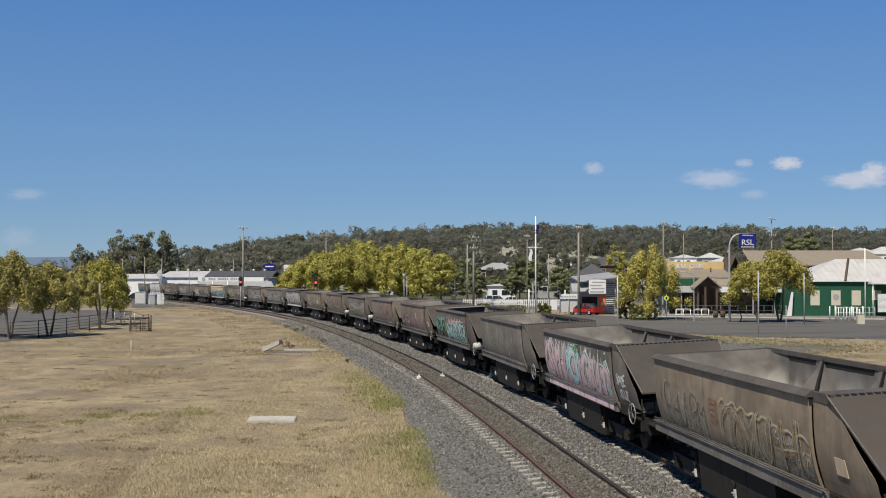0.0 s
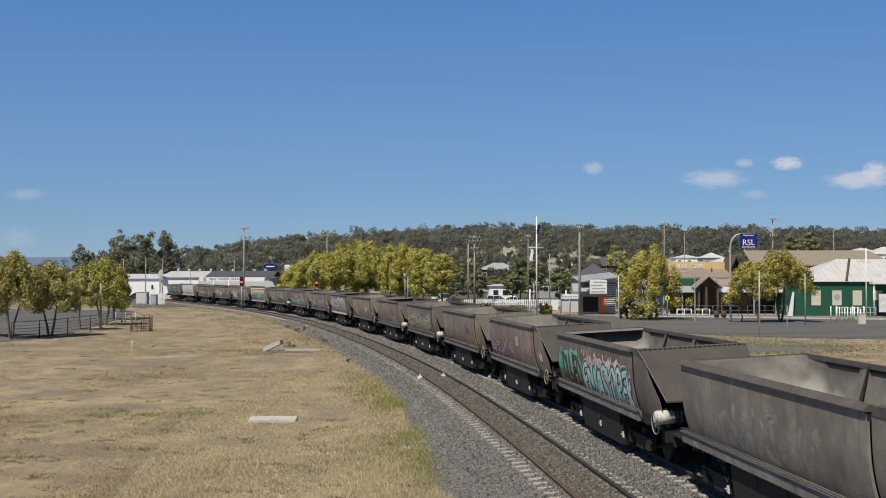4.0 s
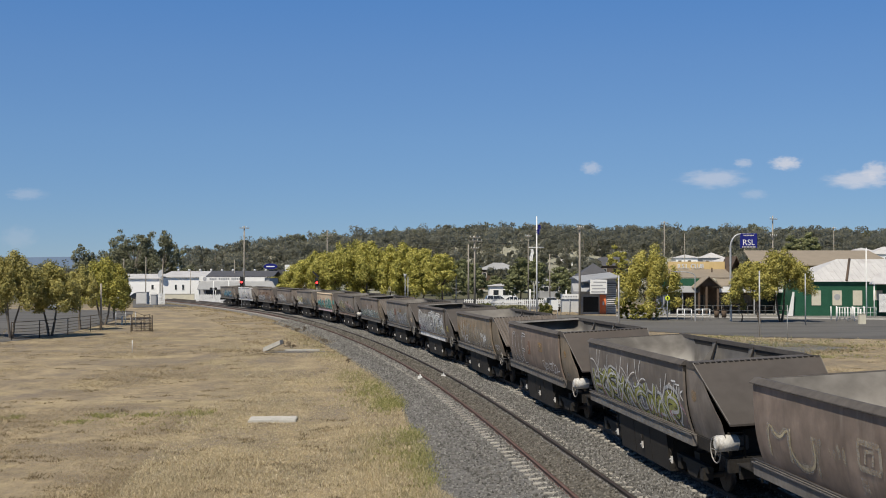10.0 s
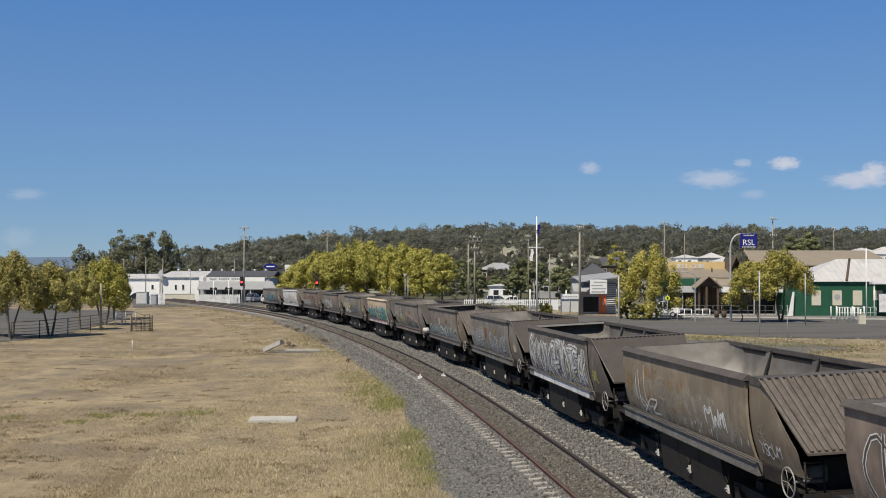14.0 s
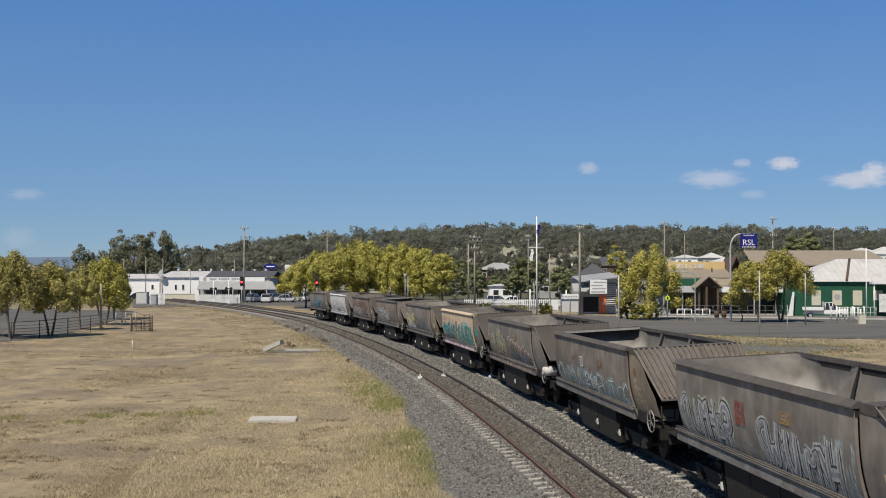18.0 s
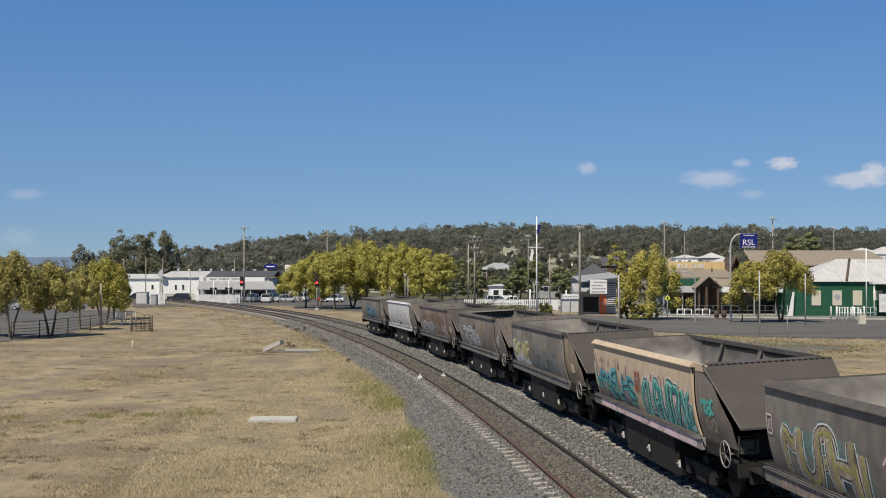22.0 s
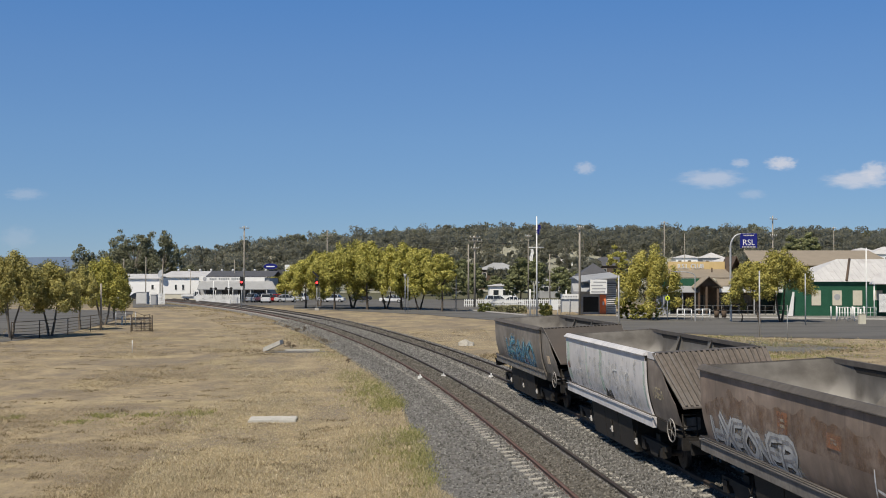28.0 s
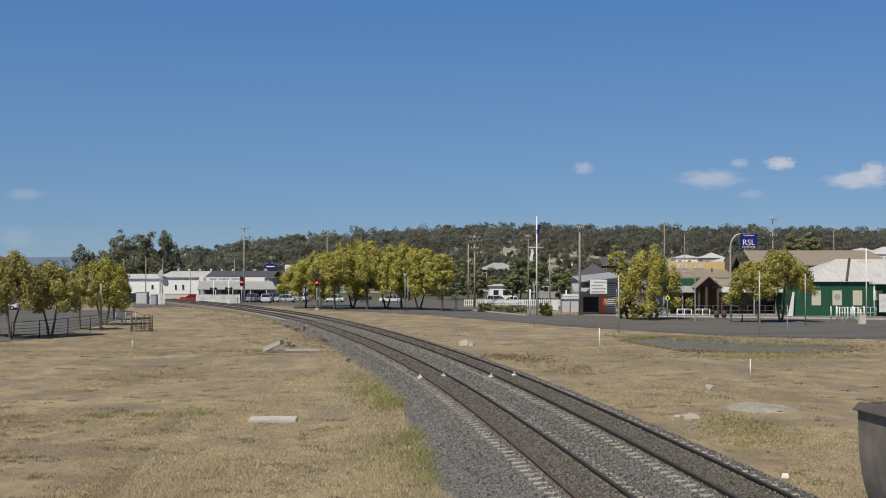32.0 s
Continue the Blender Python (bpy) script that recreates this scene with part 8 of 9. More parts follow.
# ---------------------------------------------------------------- clouds
def cloud_material(name, seed, dens):
    m = bpy.data.materials.new(name)
    m.use_nodes = True
    N, L = m.node_tree.nodes, m.node_tree.links
    N.remove(N["Principled BSDF"])
    tc = N.new("ShaderNodeTexCoord")
    gr = N.new("ShaderNodeTexGradient")
    gr.gradient_type = 'SPHERICAL'
    L.new(tc.outputs["Object"], gr.inputs[0])
    no = N.new("ShaderNodeTexNoise")
    no.noise_dimensions = '4D'
    no.inputs["W"].default_value = seed
    no.inputs["Scale"].default_value = 3.0
    no.inputs["Detail"].default_value = 5
    no.inputs["Roughness"].default_value = 0.55
    L.new(tc.outputs["Object"], no.inputs["Vector"])
    a = N.new("ShaderNodeMath")
    a.operation = 'ADD'
    L.new(gr.outputs["Fac"], a.inputs[0])
    L.new(no.outputs[0], a.inputs[1])
    mr = N.new("ShaderNodeMapRange")
    mr.interpolation_type = 'SMOOTHSTEP'
    mr.inputs[1].default_value, mr.inputs[2].default_value, mr.inputs[4].default_value = 0.62, 1.3, min(0.95, dens * 1.15)
    L.new(a.outputs[0], mr.inputs[0])
    g2 = N.new("ShaderNodeMath")
    g2.operation = 'MULTIPLY'
    s2 = N.new("ShaderNodeMapRange")
    s2.interpolation_type = 'SMOOTHSTEP'
    s2.inputs[2].default_value = 0.35
    L.new(gr.outputs["Fac"], s2.inputs[0])
    L.new(mr.outputs[0], g2.inputs[0])
    L.new(s2.outputs[0], g2.inputs[1])
    # sunlit brightness of the vapour given as its own glow
    em = N.new("ShaderNodeEmission")
    em.inputs[0].default_value = (0.76, 0.77, 0.84, 1)
    em.inputs[1].default_value = 0.85
    tp = N.new("ShaderNodeBsdfTransparent")
    ms = N.new("ShaderNodeMixShader")
    L.new(g2.outputs[0], ms.inputs[0])
    L.new(tp.outputs[0], ms.inputs[1])
    L.new(em.outputs[0], ms.inputs[2])
    L.new(ms.outputs[0], N["Material Output"].inputs[0])
    return m


CLOUD_Y = 4200
clouds = []
for i, (x, z, w, h, dens, drift) in enumerate((
        (513.42, 364.69, 84.00, 53.45, 0.36, -20), (923.78, 330.22, 267.27, 76.36, 0.42, -8), (1026.85, 383.84, 76.36, 38.18, 0.35, -10),
        (1175.72, 383.84, 126.00, 57.27, 0.68, -14), (1420.03, 328.31, 267.27, 76.36, 0.6, -3), (1481.10, 360.86, 114.55, 76.36, 0.6, -3),
        (-1423.84, 280.46, 164.18, 49.64, 0.2, -5), (1070.75, 280.46, 114.55, 42.00, 0.2, -6), (-1458.20, 131.32, 152.73, 95.45, 0.12, -2))):
    bm = bmesh.new()
    poly(bm, [(-1, -1, 0), (1, -1, 0), (1, 1, 0), (-1, 1, 0)])
    c = part("cloud", bm, cloud_material("cloud_vapour", 3.0 + i, dens))
    c.scale = (w * 0.6, h * 0.6, 1)
    c.visible_shadow = False
    tagged(c, "small soft white cloud in the blue sky", "cloud", "fair weather clouds")
    clouds.append((c, x, z, drift, CLOUD_Y + 9 * i))


# ---------------------------------------------------------------- loose stuff
def ballast_stones(n=90000):
    rng = np.random.default_rng(11)
    s = 14 + 125 * rng.uniform(0, 1, n) ** 1.75
    u = rng.uniform(-2.6, GAP + 2.1, n)
    x, y = line_many(s, u - shoulder(s) * np.clip(-0.95 - u, 0, 2) / 1.55)
    zb = np.interp(u, [-2.5, -1.6, -0.95, -0.5, 0.6, 1.3, GAP - 0.95, GAP - 0.5, GAP + 0.6, GAP + 1.3, GAP + 2.1], [GZ, -0.27, -0.20, -0.118, -0.065, -0.09, -0.20, -0.118, -0.065, -0.1, GZ])
    base = np.array([(1, 0, 0), (-1, 0, 0), (0, 1, 0), (0, -1, 0), (0, 0, 1), (0, 0, -1)], float)
    f = np.array([(0, 2, 4), (2, 1, 4), (1, 3, 4), (3, 0, 4), (2, 0, 5), (1, 2, 5), (3, 1, 5), (0, 3, 5)])
    sz = rng.uniform(0.02, 0.048, (n, 1, 1)) * (1 + np.clip(s - 50, 0, 90) / 70)[:, None, None] * rng.uniform(0.6, 1.4, (n, 6, 1))
    a = rng.uniform(0, 6.28, n)
    V = base[None] * sz
    ca, sa = np.cos(a)[:, None], np.sin(a)[:, None]
    Vx, Vy = V[..., 0] * ca - V[..., 1] * sa, V[..., 0] * sa + V[..., 1] * ca
    tilt = rng.uniform(-0.6, 0.6, (n, 1))
    V = np.stack([Vx + x[:, None], Vy + y[:, None], V[..., 2] + tilt * Vx + zb[:, None] + 0.004], -1)
    inner = (np.abs(u) < 0.5) | (np.abs(u - GAP) < 0.5)
    for sel, nm, mt, lb in ((~inner, "ballast_stones", M_STONE, "loose grey crushed ballast stones"), (inner, "dusted_stones", M_STONEDARK, "coal-dusted ballast stones between the rails")):
        W = V[sel].reshape(-1, 3)
        Fq = (f[None] + 6 * np.arange(int(sel.sum()))[:, None, None]).reshape(-1, 3)
        tagged(big(nm, W, Fq, 3, mt), lb, "gravel", kind="stuff")


ballast_stones()


def tufts(name, x, y, h, wd, material, label, seed, blades=3):
    rng = np.random.default_rng(seed)
    n = len(x)
    X = np.repeat(x, blades) + rng.normal(0, 0.04, n * blades)
    Yy = np.repeat(y, blades) + rng.normal(0, 0.04, n * blades)
    hh = np.repeat(h, blades) * rng.uniform(0.5, 1.2, n * blades)
    a = rng.uniform(0, 6.28, n * blades)
    lx, ly = rng.normal(0, 0.5, n * blades) * hh, rng.normal(0, 0.5, n * blades) * hh
    z0 = np.full(n * blades, GZ - 0.01)
    dx, dy = np.cos(a) * wd, np.sin(a) * wd
    V = np.stack([np.stack([X - dx, Yy - dy, z0], 1), np.stack([X + dx, Yy + dy, z0], 1), np.stack([X + lx, Yy + ly, z0 + hh], 1)], 1).reshape(-1, 3)
    tagged(big(name, V, np.arange(len(V)).reshape(-1, 3), 3, material), label, "grass", kind="stuff")


def scatter_grass():
    rng = np.random.default_rng(21)
    n = 400000
    y = 26 + 95 * rng.uniform(0, 1, n) ** 1.9
    x = rng.uniform(-0.42, 0.42, n) * y
    u = off_line(x, y)
    patch = np.array([noise.noise(Vector((a * 0.22, b * 0.1, 0))) for a, b in zip(x, y)])
    keep = ((u < -2.3 - shoulder(y) + 0.9 * np.clip(patch, -0.2, 0.5)) | (u > GAP + 2.1)) & (rng.uniform(-0.55, 0.5, n) < patch + 0.15 + 0.55 * ((u > -11) & (u < 0)) + 0.5 * ((u > GAP + 2) & (u < GAP + 11)))
    keep &= ~((x > 4) & (y > 96))
    x, y, u, patch = x[keep], y[keep], u[keep], patch[keep]
    edge = (u > -4.6 - shoulder(y)) & (u < 0)
    h = 0.03 + 0.065 * np.clip(patch + 0.3, 0, 1) + edge * 0.05
    green = (edge & (rng.uniform(0, 1, len(x)) < np.clip(0.4 - np.abs(u + 3.3 + shoulder(y)) * 0.35 + patch * 0.9, 0, 0.7))) | (rng.uniform(0, 1, len(x)) < 0.02)
    gold = ~green & (((u > -11) & (u < -2) & (rng.uniform(0, 1, len(x)) < 0.85)) | ((u > GAP + 2) & (u < GAP + 9) & (patch > -0.15) & (rng.uniform(0, 1, len(x)) < 0.6)))
    tufts("golden_grass", x[gold], y[gold], h[gold] * 1.15, 0.013, M_GOLD, "golden dry grass band beside the ballast", 24)
    green = green | gold
    tufts("dry_grass", x[~green], y[~green], h[~green], 0.011, M_DRYGRASS, "dry straw-coloured grass tufts", 22)
    green = green & ~gold
    tufts("green_weeds", x[green], y[green], h[green] * 0.75, 0.016, M_WEED, "green-yellow weeds at the ballast edge", 23)


scatter_grass()


def far_verge():
    """Coarse dry grass along the inner side of the line where it runs away."""
    rng = np.random.default_rng(61)
    n = 12000
    s_ = rng.uniform(95, 235, n)
    u = -1.5 - 7.0 * rng.uniform(0, 1, n) ** 1.6
    x, y = line_many(s_, u)
    k = np.array([noise.noise(Vector((a * 0.3, b * 0.12, 8))) for a, b in zip(x, y)]) + 0.35 * (u > -2.6) > 0.0
    x, y, u = x[k], y[k], u[k]
    h = rng.uniform(0.06, 0.16, len(x)) * (1 + 0.7 * (u > -2.4))
    b = rng.uniform(0, 1, len(x)) < 0.12
    tufts("verge_grass", x[~b], y[~b], h[~b], 0.03, M_DRYGRASS, "coarse dry grass along the inner rail", 62, 3)
    tufts("verge_weeds", x[b], y[b], h[b], 0.035, M_TUSSOCK, "brown weeds along the inner rail", 63, 3)
    # rough clumps round the weedy strip by the road
    n = 2600
    t = rng.uniform(0, 1, n)
    top = rng.uniform(0, 1, n) < 0.5
    x = 14.5 + 15 * t + rng.normal(0, 0.4, n)
    y = np.where(top, np.interp(x, [14.5, 19, 25, 27.6, 29.4], [99.8, 105, 100.6, 95.7, 89]), np.interp(x, [14.4, 16.3, 20.8, 23.9, 28.8], [96.4, 86.4, 84, 82.8, 87.1])) + rng.normal(0, 0.9, n)
    h = rng.uniform(0.06, 0.2, n)
    b = rng.uniform(0, 1, n) < 0.2 + 0.3 * (x < 20)
    tufts("strip_weeds", x[b], y[b], h[b], 0.028, M_HEDGE, "dark weeds round the gravel strip", 64, 4)
    tufts("strip_grass", x[~b], y[~b], h[~b], 0.028, M_DRYGRASS, "dry grass round the gravel strip", 65, 4)


def green_patches():
    rng = np.random.default_rng(77)
    xs, ys, hs = [], [], []
    for cx_, cy_, sx, sy, n, h in ((-3.22, 57.21, 0.6, 2.8, 700, 0.17), (-2.17, 50.97, 0.4, 1.4, 600, 0.2), (-0.62, 35.82, 0.3, 1.5, 620, 0.17), (-0.95, 40.40, 0.3, 1.3, 420, 0.18), (-0.35, 32.3, 0.25, 1.0, 260, 0.14), (-12.68, 46.69, 0.35, 0.5, 130, 0.13), (-11.13, 46.69, 0.3, 0.4, 90, 0.12), (-9.41, 47.26, 0.5, 0.6, 150, 0.14), (-13.21, 44.55, 0.25, 0.3, 60, 0.12), (-15.92, 45.96, 0.3, 0.4, 60, 0.12), (-9.78, 44.55, 1.8, 1.2, 90, 0.1), (10.36, 41.84, 1.0, 2.4, 700, 0.12), (10.54, 45.07, 0.6, 1.5, 250, 0.12), (20.17, 79.93, 4.0, 1.0, 800, 0.16), (21.29, 105.15, 3.0, 1.2, 420, 0.2), (20.34, 94.11, 5.0, 2.5, 350, 0.16), (27.16, 92.62, 3.0, 1.5, 250, 0.18)):
        xs.append(rng.normal(cx_, sx, n))
        ys.append(rng.normal(cy_, sy, n))
        hs.append(rng.uniform(0.4, 1.1, n) * h)
    x, y, h = np.concatenate(xs), np.concatenate(ys), np.concatenate(hs)
    k = (off_line(x, y) < -2.2 - 0.7 * shoulder(y)) | (off_line(x, y) > GAP + 2.2)
    tufts("weed_patch", x[k], y[k], h[k], 0.018, M_WEED, "patches of green-yellow weeds in dry grass", 78, 4)


green_patches()


def brown_tussocks():
    rng = np.random.default_rng(88)
    xs, ys, hs = [], [], []
    for cx_, cy_, sx, sy, n, h in ((3.84, 79.93, 0.9, 1.6, 260, 0.26), (5.26, 76.77, 0.9, 1.6, 260, 0.24), (7.08, 69.05, 1.0, 1.6, 200, 0.2), (-14.18, 85.81, 1.5, 1.4, 260, 0.16), (-12.08, 82.18, 0.8, 1.0, 110, 0.16), (27.56, 91.17, 2.4, 0.8, 260, 0.18), (-10.88, 102.38, 1.2, 3.0, 300, 0.2)):
        xs.append(rng.normal(cx_, sx, n))
        ys.append(rng.normal(cy_, sy, n))
        hs.append(rng.uniform(0.4, 1.1, n) * h)
    # loose brown clumps over the whole field
    m_ = 620
    y = 28 + 90 * rng.uniform(0, 1, m_) ** 1.7
    x = rng.uniform(-0.4, 0.4, m_) * y
    x, y = np.repeat(x, 26), np.repeat(y, 26)
    xs.append(x + rng.normal(0, 0.22, len(x)))
    ys.append(y + rng.normal(0, 0.2, len(x)))
    hs.append(rng.uniform(0.03, 0.1, len(x)))
    x, y, h = np.concatenate(xs), np.concatenate(ys), np.concatenate(hs)
    u = off_line(x, y)
    k = ((u < -2.4 - shoulder(y)) | (u > GAP + 2.2)) & ~((x > 2) & (y > 100))
    tufts("brown_tussocks", x[k], y[k], h[k], 0.016, M_TUSSOCK, "brown dry grass tussocks in the field", 89, 3)


brown_tussocks()
far_verge()


def dry_shrub(x, y, w, h, seed):
    rng = np.random.default_rng(seed)
    s = empty("dry_shrub", pose(x, y, GZ), "small dead brown shrub at the ballast edge", "shrub", "dead shrubs")
    bm = bmesh.new()
    cs = []
    for k in range(9):
        a = rng.uniform(0, 6.28)
        e = Vector((math.cos(a) * w * rng.uniform(0.15, 0.5), math.sin(a) * w * rng.uniform(0.15, 0.5), h * rng.uniform(0.5, 1)))
        tube(bm, (0, 0, -0.02), e, 0.012, 0.004, 4, False)
        cs.append(e)
    part("stem", bm, M_BARK, s)
    V, Fq = leaf_cloud(rng, np.array(cs), np.full(len(cs), w * 0.16), 22, 0.035)
    big("foliage", V, Fq, 4, M_DEADLEAF, s)


M_DEADLEAF = leafy("dead_brown_leaf", (0.12, 0.09, 0.06), (0.19, 0.145, 0.1), (0.28, 0.22, 0.15))
for i, (x, y, w, h) in enumerate(((-15.13, 121.60, 0.7, 0.35), (-13.27, 113.33, 0.6, 0.35), (-12.66, 113.33, 0.35, 0.6), (-9.08, 95.66, 0.5, 0.3), (-5.63, 74.33, 0.25, 0.25), (-11.55, 91.17, 1.0, 0.4), (-10.84, 89.08, 0.8, 0.3))):
    dry_shrub(x, y, w, h, 900 + i)


def roadside_weeds():
    rng = np.random.default_rng(41)
    n = 9000
    t = rng.uniform(0, 1, n)
    x = 15 + 22 * t + rng.normal(0, 0.8, n)
    y = 104 - 12 * t + rng.normal(0, 2.2, n)
    k = np.array([noise.noise(Vector((a * 0.5, b * 0.3, 4))) for a, b in zip(x, y)]) > -0.02
    x, y = x[k], y[k]
    h = rng.uniform(0.06, 0.22, len(x))
    g = rng.uniform(0, 1, len(x)) < 0.14 + 0.3 * (x < 22)
    tufts("roadside_weeds", x[g], y[g], h[g], 0.03, M_HEDGE, "dark green weeds along the road edge", 42, 4)
    tufts("roadside_grass", x[~g], y[~g], h[~g], 0.03, M_GOLD, "golden dry grass along the road edge", 43, 4)


roadside_weeds()


def wooded_hill():
    """Gum woodland on the hill: separate leaf masses on many thin trunks, joined."""
    rng = np.random.default_rng(31)
    cs, rs, tv, tf = [], [], [], []
    k = 0
    for _ in range(2600):
        y = 300 + 580 * rng.uniform() ** 0.85
        q = rng.uniform(-0.205, 0.40) if _ > 260 else rng.uniform(-0.40, -0.17)
        x = q * y
        if _ <= 260:
            y = rng.uniform(300, 420)
            x = q * y
        elif y < 400 and (q > 0.0 or q < -0.17) and rng.uniform() < 0.5:
            continue
        g = float(terrain(x, y))
        h = rng.uniform(8, 14) * (0.6 if y < 430 else 1) * (0.75 if _ <= 260 else 1)
        w = h * rng.uniform(0.4, 0.7)
        if 0.178 < q < 0.232 and y < 425:      # cleared ground round the houses
            continue
        for j in range(5):
            cs.append(np.array([x, y, g + h * (0.2 + 0.75 * rng.uniform() ** 0.7)]) + rng.normal(size=3) * np.array([w * 0.26, w * 0.26, 0]))
            rs.append(w * rng.uniform(0.18, 0.34))
        r = h * 0.014
        b = len(tv)
        for zz, rr in ((g - 0.3, r), (g + h * 0.75, r * 0.5)):
            tv += [(x - rr, y - rr, zz), (x + rr, y - rr, zz), (x, y + rr, zz)]
        tf += [(b, b + 1, b + 4, b + 3), (b + 1, b + 2, b + 5, b + 4), (b + 2, b, b + 3, b + 5)]
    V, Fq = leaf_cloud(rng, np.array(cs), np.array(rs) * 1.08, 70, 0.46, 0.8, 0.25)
    tagged(big("hill_woodland", V, Fq, 4, M_WOOD), "dense gum woodland covering the hill, paled by haze in its colour", "woodland", kind="stuff")
    # bushy understorey between the trunks
    ys, qs = np.arange(310, 900, 7.0), np.linspace(-0.2, 0.41, 260)
    Q, Yy = np.meshgrid(qs, ys)
    X = Q * Yy
    Z = terrain(X, Yy)
    up = np.array([3.2 + 3.0 * noise.noise(Vector((a * 0.12, b * 0.05, 1))) + 2.2 * noise.noise(Vector((a * 0.35, b * 0.14, 6))) for a, b in zip(X.ravel(), Yy.ravel())]).reshape(X.shape)
    Z = Z + np.clip(up, 0.3, 9) * np.clip((Yy - 330) / 120, 0.05, 1)
    n_, m_ = X.shape
    i, j = np.meshgrid(np.arange(n_ - 1), np.arange(m_ - 1), indexing='ij')
    a = (i * m_ + j).ravel()
    tagged(big("woodland_understorey", np.stack([X.ravel(), Yy.ravel(), Z.ravel()], 1), np.stack([a, a + 1, a + m_ + 1, a + m_], 1), 4, M_UNDER), "dull olive bushy understorey of the wooded hill, haze in its colour", "woodland", kind="stuff")
    tagged(big("woodland_trunks", np.array(tv), np.array(tf), 4, M_GUMBARK), "pale thin gum trunks in the woodland", "woodland", kind="stuff")


wooded_hill()


# ---------------------------------------------------------------- sleepers, one by one on the near stretch
sl = boxed(-1.05, 1.05, -0.11, 0.11, -0.24, -0.145, bev=0.015)
sl_me = bpy.data.meshes.new("sleeper")
sl.to_mesh(sl_me)
sl.free()
sl_me.materials.append(M_SLEEPER)
rest = [[], []]
for k in (0, 1):
    for i in range(300):
        s = 10.0 + i * 0.66
        x, y, z = line(s, 0, 0, k)
        m_ = pose(x, y, z, 0, -math.degrees(math.atan(CANT / GAUGE)), -math.degrees(heading(s)))
        if i < 150:
            o = new("sleeper", sl_me)
            o.matrix_basis = m_
            o.parent = tracks[k]
        else:
            rest[k].append(m_)
for k in (0, 1):
    V, Fq = [], []
    for m_ in rest[k]:
        b = len(V)
        for c in ((-1.05, -0.11, -0.24), (1.05, -0.11, -0.24), (1.05, 0.11, -0.24), (-1.05, 0.11, -0.24), (-1.05, -0.11, -0.145), (1.05, -0.11, -0.145), (1.05, 0.11, -0.145), (-1.05, 0.11, -0.145)):
            V.append(tuple(m_ @ Vector(c)))
        Fq += [tuple(b + i for i in f) for f in ((4, 5, 6, 7), (0, 1, 5, 4), (1, 2, 6, 5), (2, 3, 7, 6), (3, 0, 4, 7))]
    o = part("far_sleepers", (V, Fq), M_SLEEPER, tracks[k])
    o["kind"] = "stuff"


# ---------------------------------------------------------------- what moves
def tail_s(t):
    """Place of the last wagon's far end along the line: the train gathers speed slowly."""
    return 283.42 - 7.4809 * t - 0.02316 * t * t - 0.0000474 * t ** 3


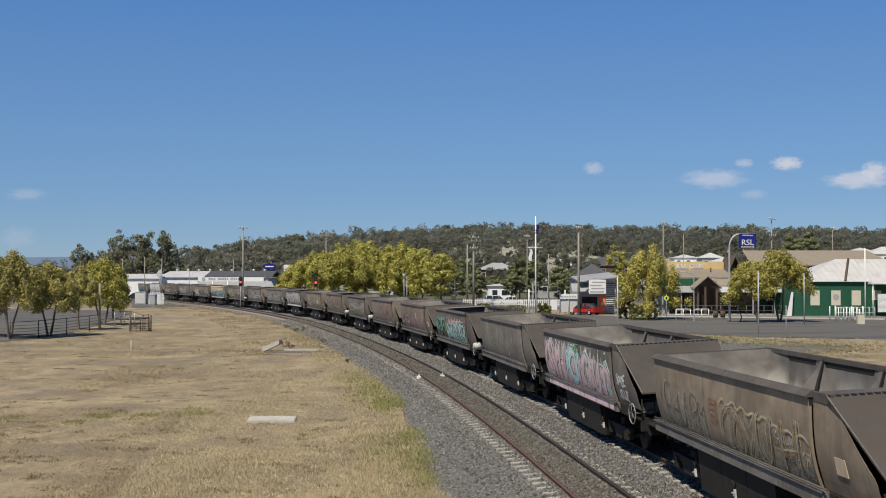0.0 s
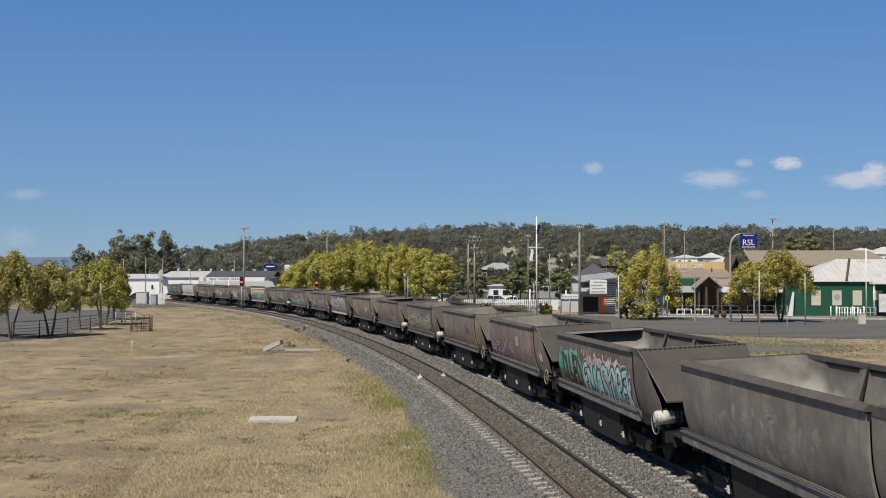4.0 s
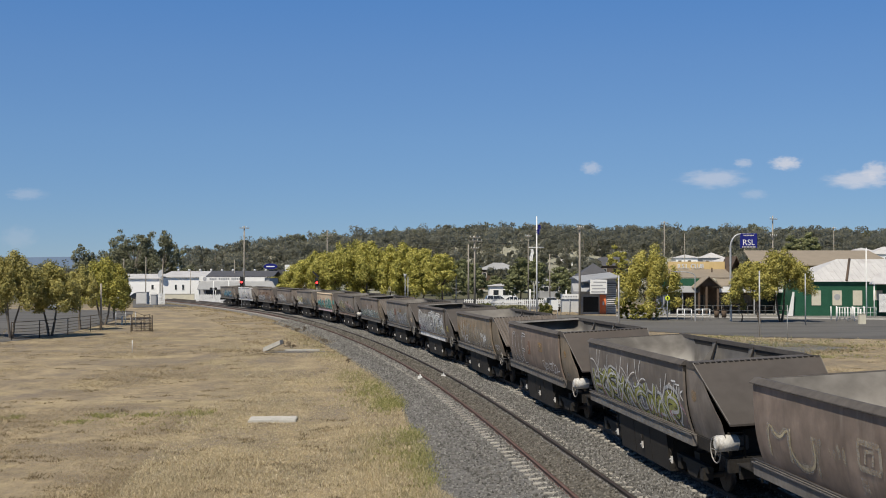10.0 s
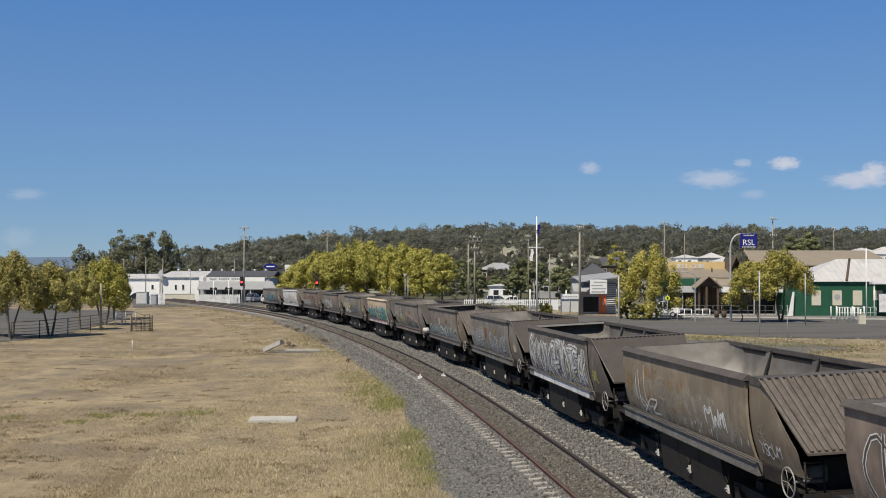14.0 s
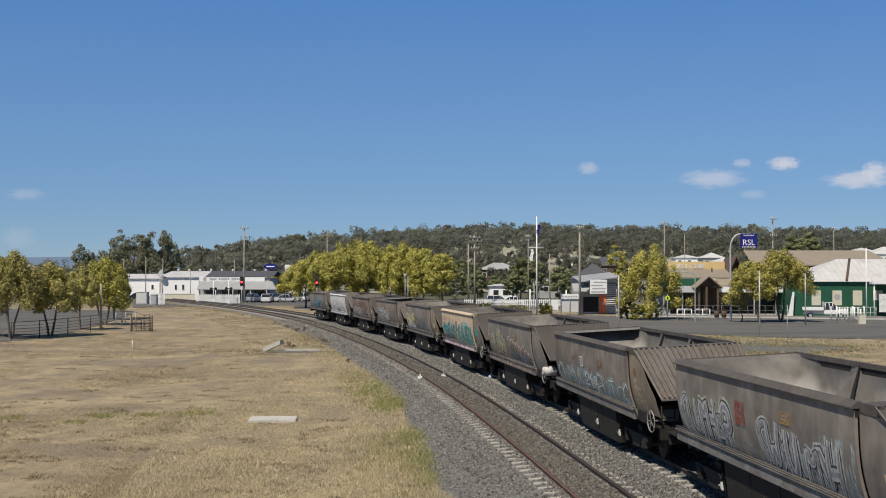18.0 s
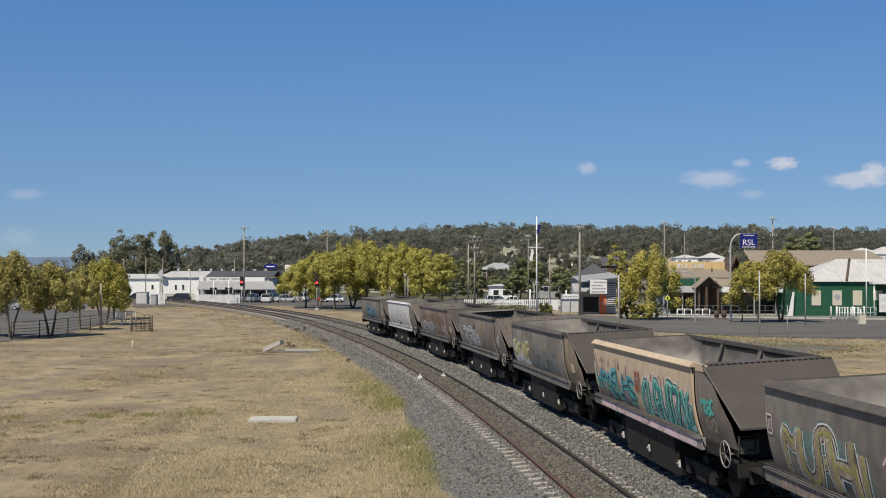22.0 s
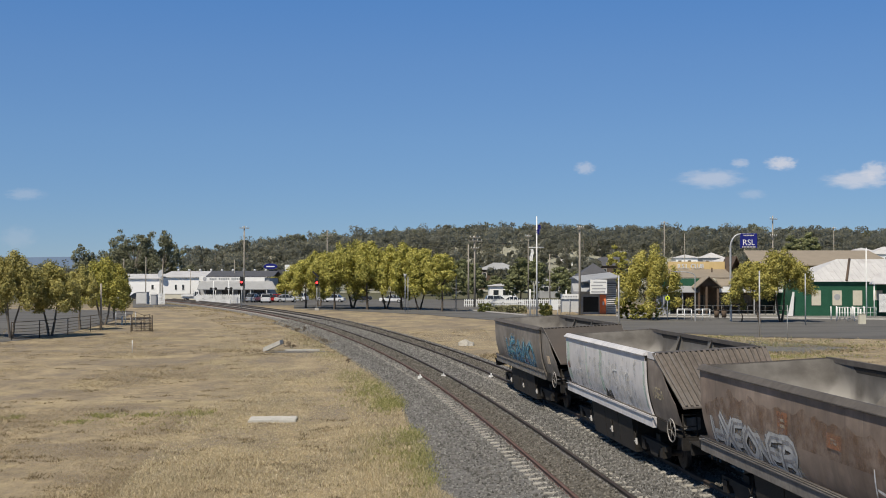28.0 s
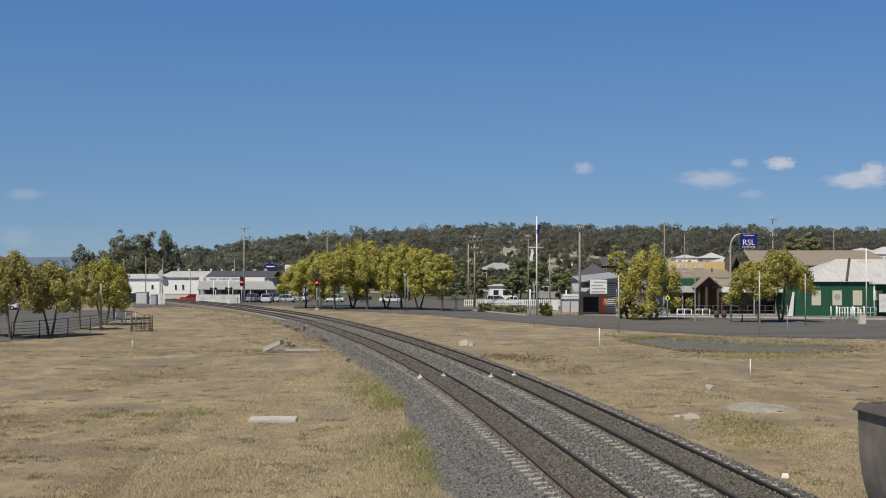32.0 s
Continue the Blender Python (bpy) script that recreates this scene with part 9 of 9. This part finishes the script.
def motions():
    for i, w in enumerate(wagons):
        rows = []
        for k in range(33):
            t = float(k)
            s = tail_s(t) - i * PITCH - YL
            s = max(-29.0 - i, s) if s > -29 else s
            if s >= -29:
                x, y, z = line(s, 0, 0, 1)
                a = heading(s)
            else:
                x, y, z = line(-29, 0, 0, 1)
                a = heading(-29)
                x, y = x + (s + 29) * math.sin(a), y + (s + 29) * math.cos(a)
            rows.append((t, pose(x, y, z, 0, -math.degrees(math.atan(CANT / GAUGE)), -math.degrees(a))))
        walk(w, rows)
        # the wheels roll with the train
        for o in w.children_recursive:
            if o.name.startswith("wheelset"):
                p = o.location.copy()
                walk(o, [(k / 15, pose(*p, math.degrees((tail_s(0.0) - tail_s(k / 15)) / 0.4))) for k in range(481)])
    roads = {
        "red": ((0, 18.67, 163), (0.5, 16.65, 165), (1, 14.73, 168), (3, 6.49, 188), (6, -8.47, 222), (10, -18.82, 238), (26, -24.23, 238), (27.5, -30.61, 238), (28.4, -32.88, 238), (29.6, -36.71, 239), (30.4, -40.57, 240), (31.2, -45.26, 240), (32, -48.42, 240)),
        "ute": ((0, -9.01, 236), (8, 10.33, 196), (10, 15.38, 180), (11, 17.04, 172), (12, 20.22, 166), (13, 22.83, 160), (14, 27.19, 155), (16.5, 37.62, 153), (17.5, 43.09, 151), (18, 46.08, 150), (19, 51.53, 149), (20.5, 60.52, 147), (32, 73.54, 145)),
        "dark": ((0, -33.43, 242), (18.5, -34.53, 242), (20, -42.06, 241), (21, -48.32, 240), (22, -50.93, 240), (23, -54.97, 240), (24.6, -61.54, 238), (25.6, -69.20, 246), (26.6, -81.94, 280), (28, -84.95, 302), (32, -84.81, 302)),
        "silver": ((0, -29.71, 243), (20.5, -31.36, 243), (22, -40.96, 241), (23, -45.70, 240), (24, -48.97, 240), (25, -51.48, 240), (26.5, -58.24, 240), (27.6, -64.66, 242), (28.6, -71.46, 250), (29.4, -82.53, 282), (30.6, -83.99, 306), (32, -83.85, 306)),
        "ute2": ((0, -66.40, 246), (25.5, -65.29, 246), (27.5, -52.21, 246), (28, -48.96, 246), (28.4, -46.62, 246), (29.5, -39.74, 247), (31, -32.01, 248), (32, -28.74, 249)),
        "dark2": ((0, -26.72, 246), (27, -29.27, 244), (28.8, -43.15, 241), (29.2, -45.92, 240), (29.6, -47.77, 240), (30, -49.52, 240), (30.8, -54.10, 240), (32, -61.29, 240)),
        "side1": ((0, -76.41, 186), (7, -69.65, 186), (8.5, -59.34, 186), (9.2, -57.56, 186), (11, -56.46, 186), (14.5, -56.38, 186), (16, -53.31, 188), (17, -52.91, 196), (18.5, -68.93, 240), (19.5, -80.77, 276), (20.5, -79.48, 292), (32, -79.35, 292)),
        "side2": ((0, -84.51, 189), (17.5, -71.20, 189), (18.5, -65.78, 188), (19, -63.14, 187), (20, -59.67, 186), (21, -56.80, 186), (22, -54.91, 190), (22.8, -53.98, 196), (24, -68.93, 240), (25, -80.77, 276), (26, -77.62, 295), (32, -77.49, 295)),
        "side3": ((0, -87.30, 184), (21, -68.90, 184), (22.5, -62.04, 184), (23, -60.12, 184), (24, -56.08, 185), (25, -53.59, 189), (26, -60.48, 215), (27, -71.90, 248), (28, -81.36, 278), (29, -75.70, 298), (32, -75.57, 298)),
        "side4": ((0, -57.07, 210), (28, -57.26, 210), (29, -55.67, 192), (29.6, -56.68, 187), (30.4, -58.66, 186), (30.8, -60.27, 186), (32, -65.59, 186))}
    for key, way in roads.items():
        rows = []
        for k, (t, x, y) in enumerate(way):
            a, b = way[max(k - 1, 0)], way[min(k + 1, len(way) - 1)]
            rows.append((float(t), pose(x, y, GZ + 0.04, 0, 0, math.degrees(math.atan2(b[2] - a[2], b[1] - a[1])))))
        for k in range(1, len(rows)):          # a car keeps its heading while it stands
            if (rows[k][1].translation - rows[k - 1][1].translation).length < 1.5:
                r_ = rows[k - 1][1].to_euler()
                rows[k] = (rows[k][0], pose(*rows[k][1].translation, 0, 0, math.degrees(r_.z)))
        walk(moving[key], rows)
        # its wheels roll over the way that it drives
        turn, spins = 0.0, [(rows[0][0], 0.0)]
        for (t0, m0), (t1, m1) in zip(rows, rows[1:]):
            d = math.degrees((m1.translation - m0.translation).length / 0.32)
            n = max(1, min(int((t1 - t0) * FPS), math.ceil(d / 75)))
            spins += [(t0 + (t1 - t0) * k / n, turn + d * k / n) for k in range(1, n + 1)]
            turn += d
        for o in moving[key].children:
            if o.name.startswith("wheel"):
                p = o.location.copy()
                walk(o, [(t, pose(*p, 0, a, 0)) for t, a in spins])
    for c, x, z, drift, far in clouds:
        sc = c.scale.copy()
        walk(c, [(0, pose(x, far, z, 90)), (32, pose(x + drift * CLOUD_Y / 2200, far, z, 90))])
        c.scale = sc


motions()
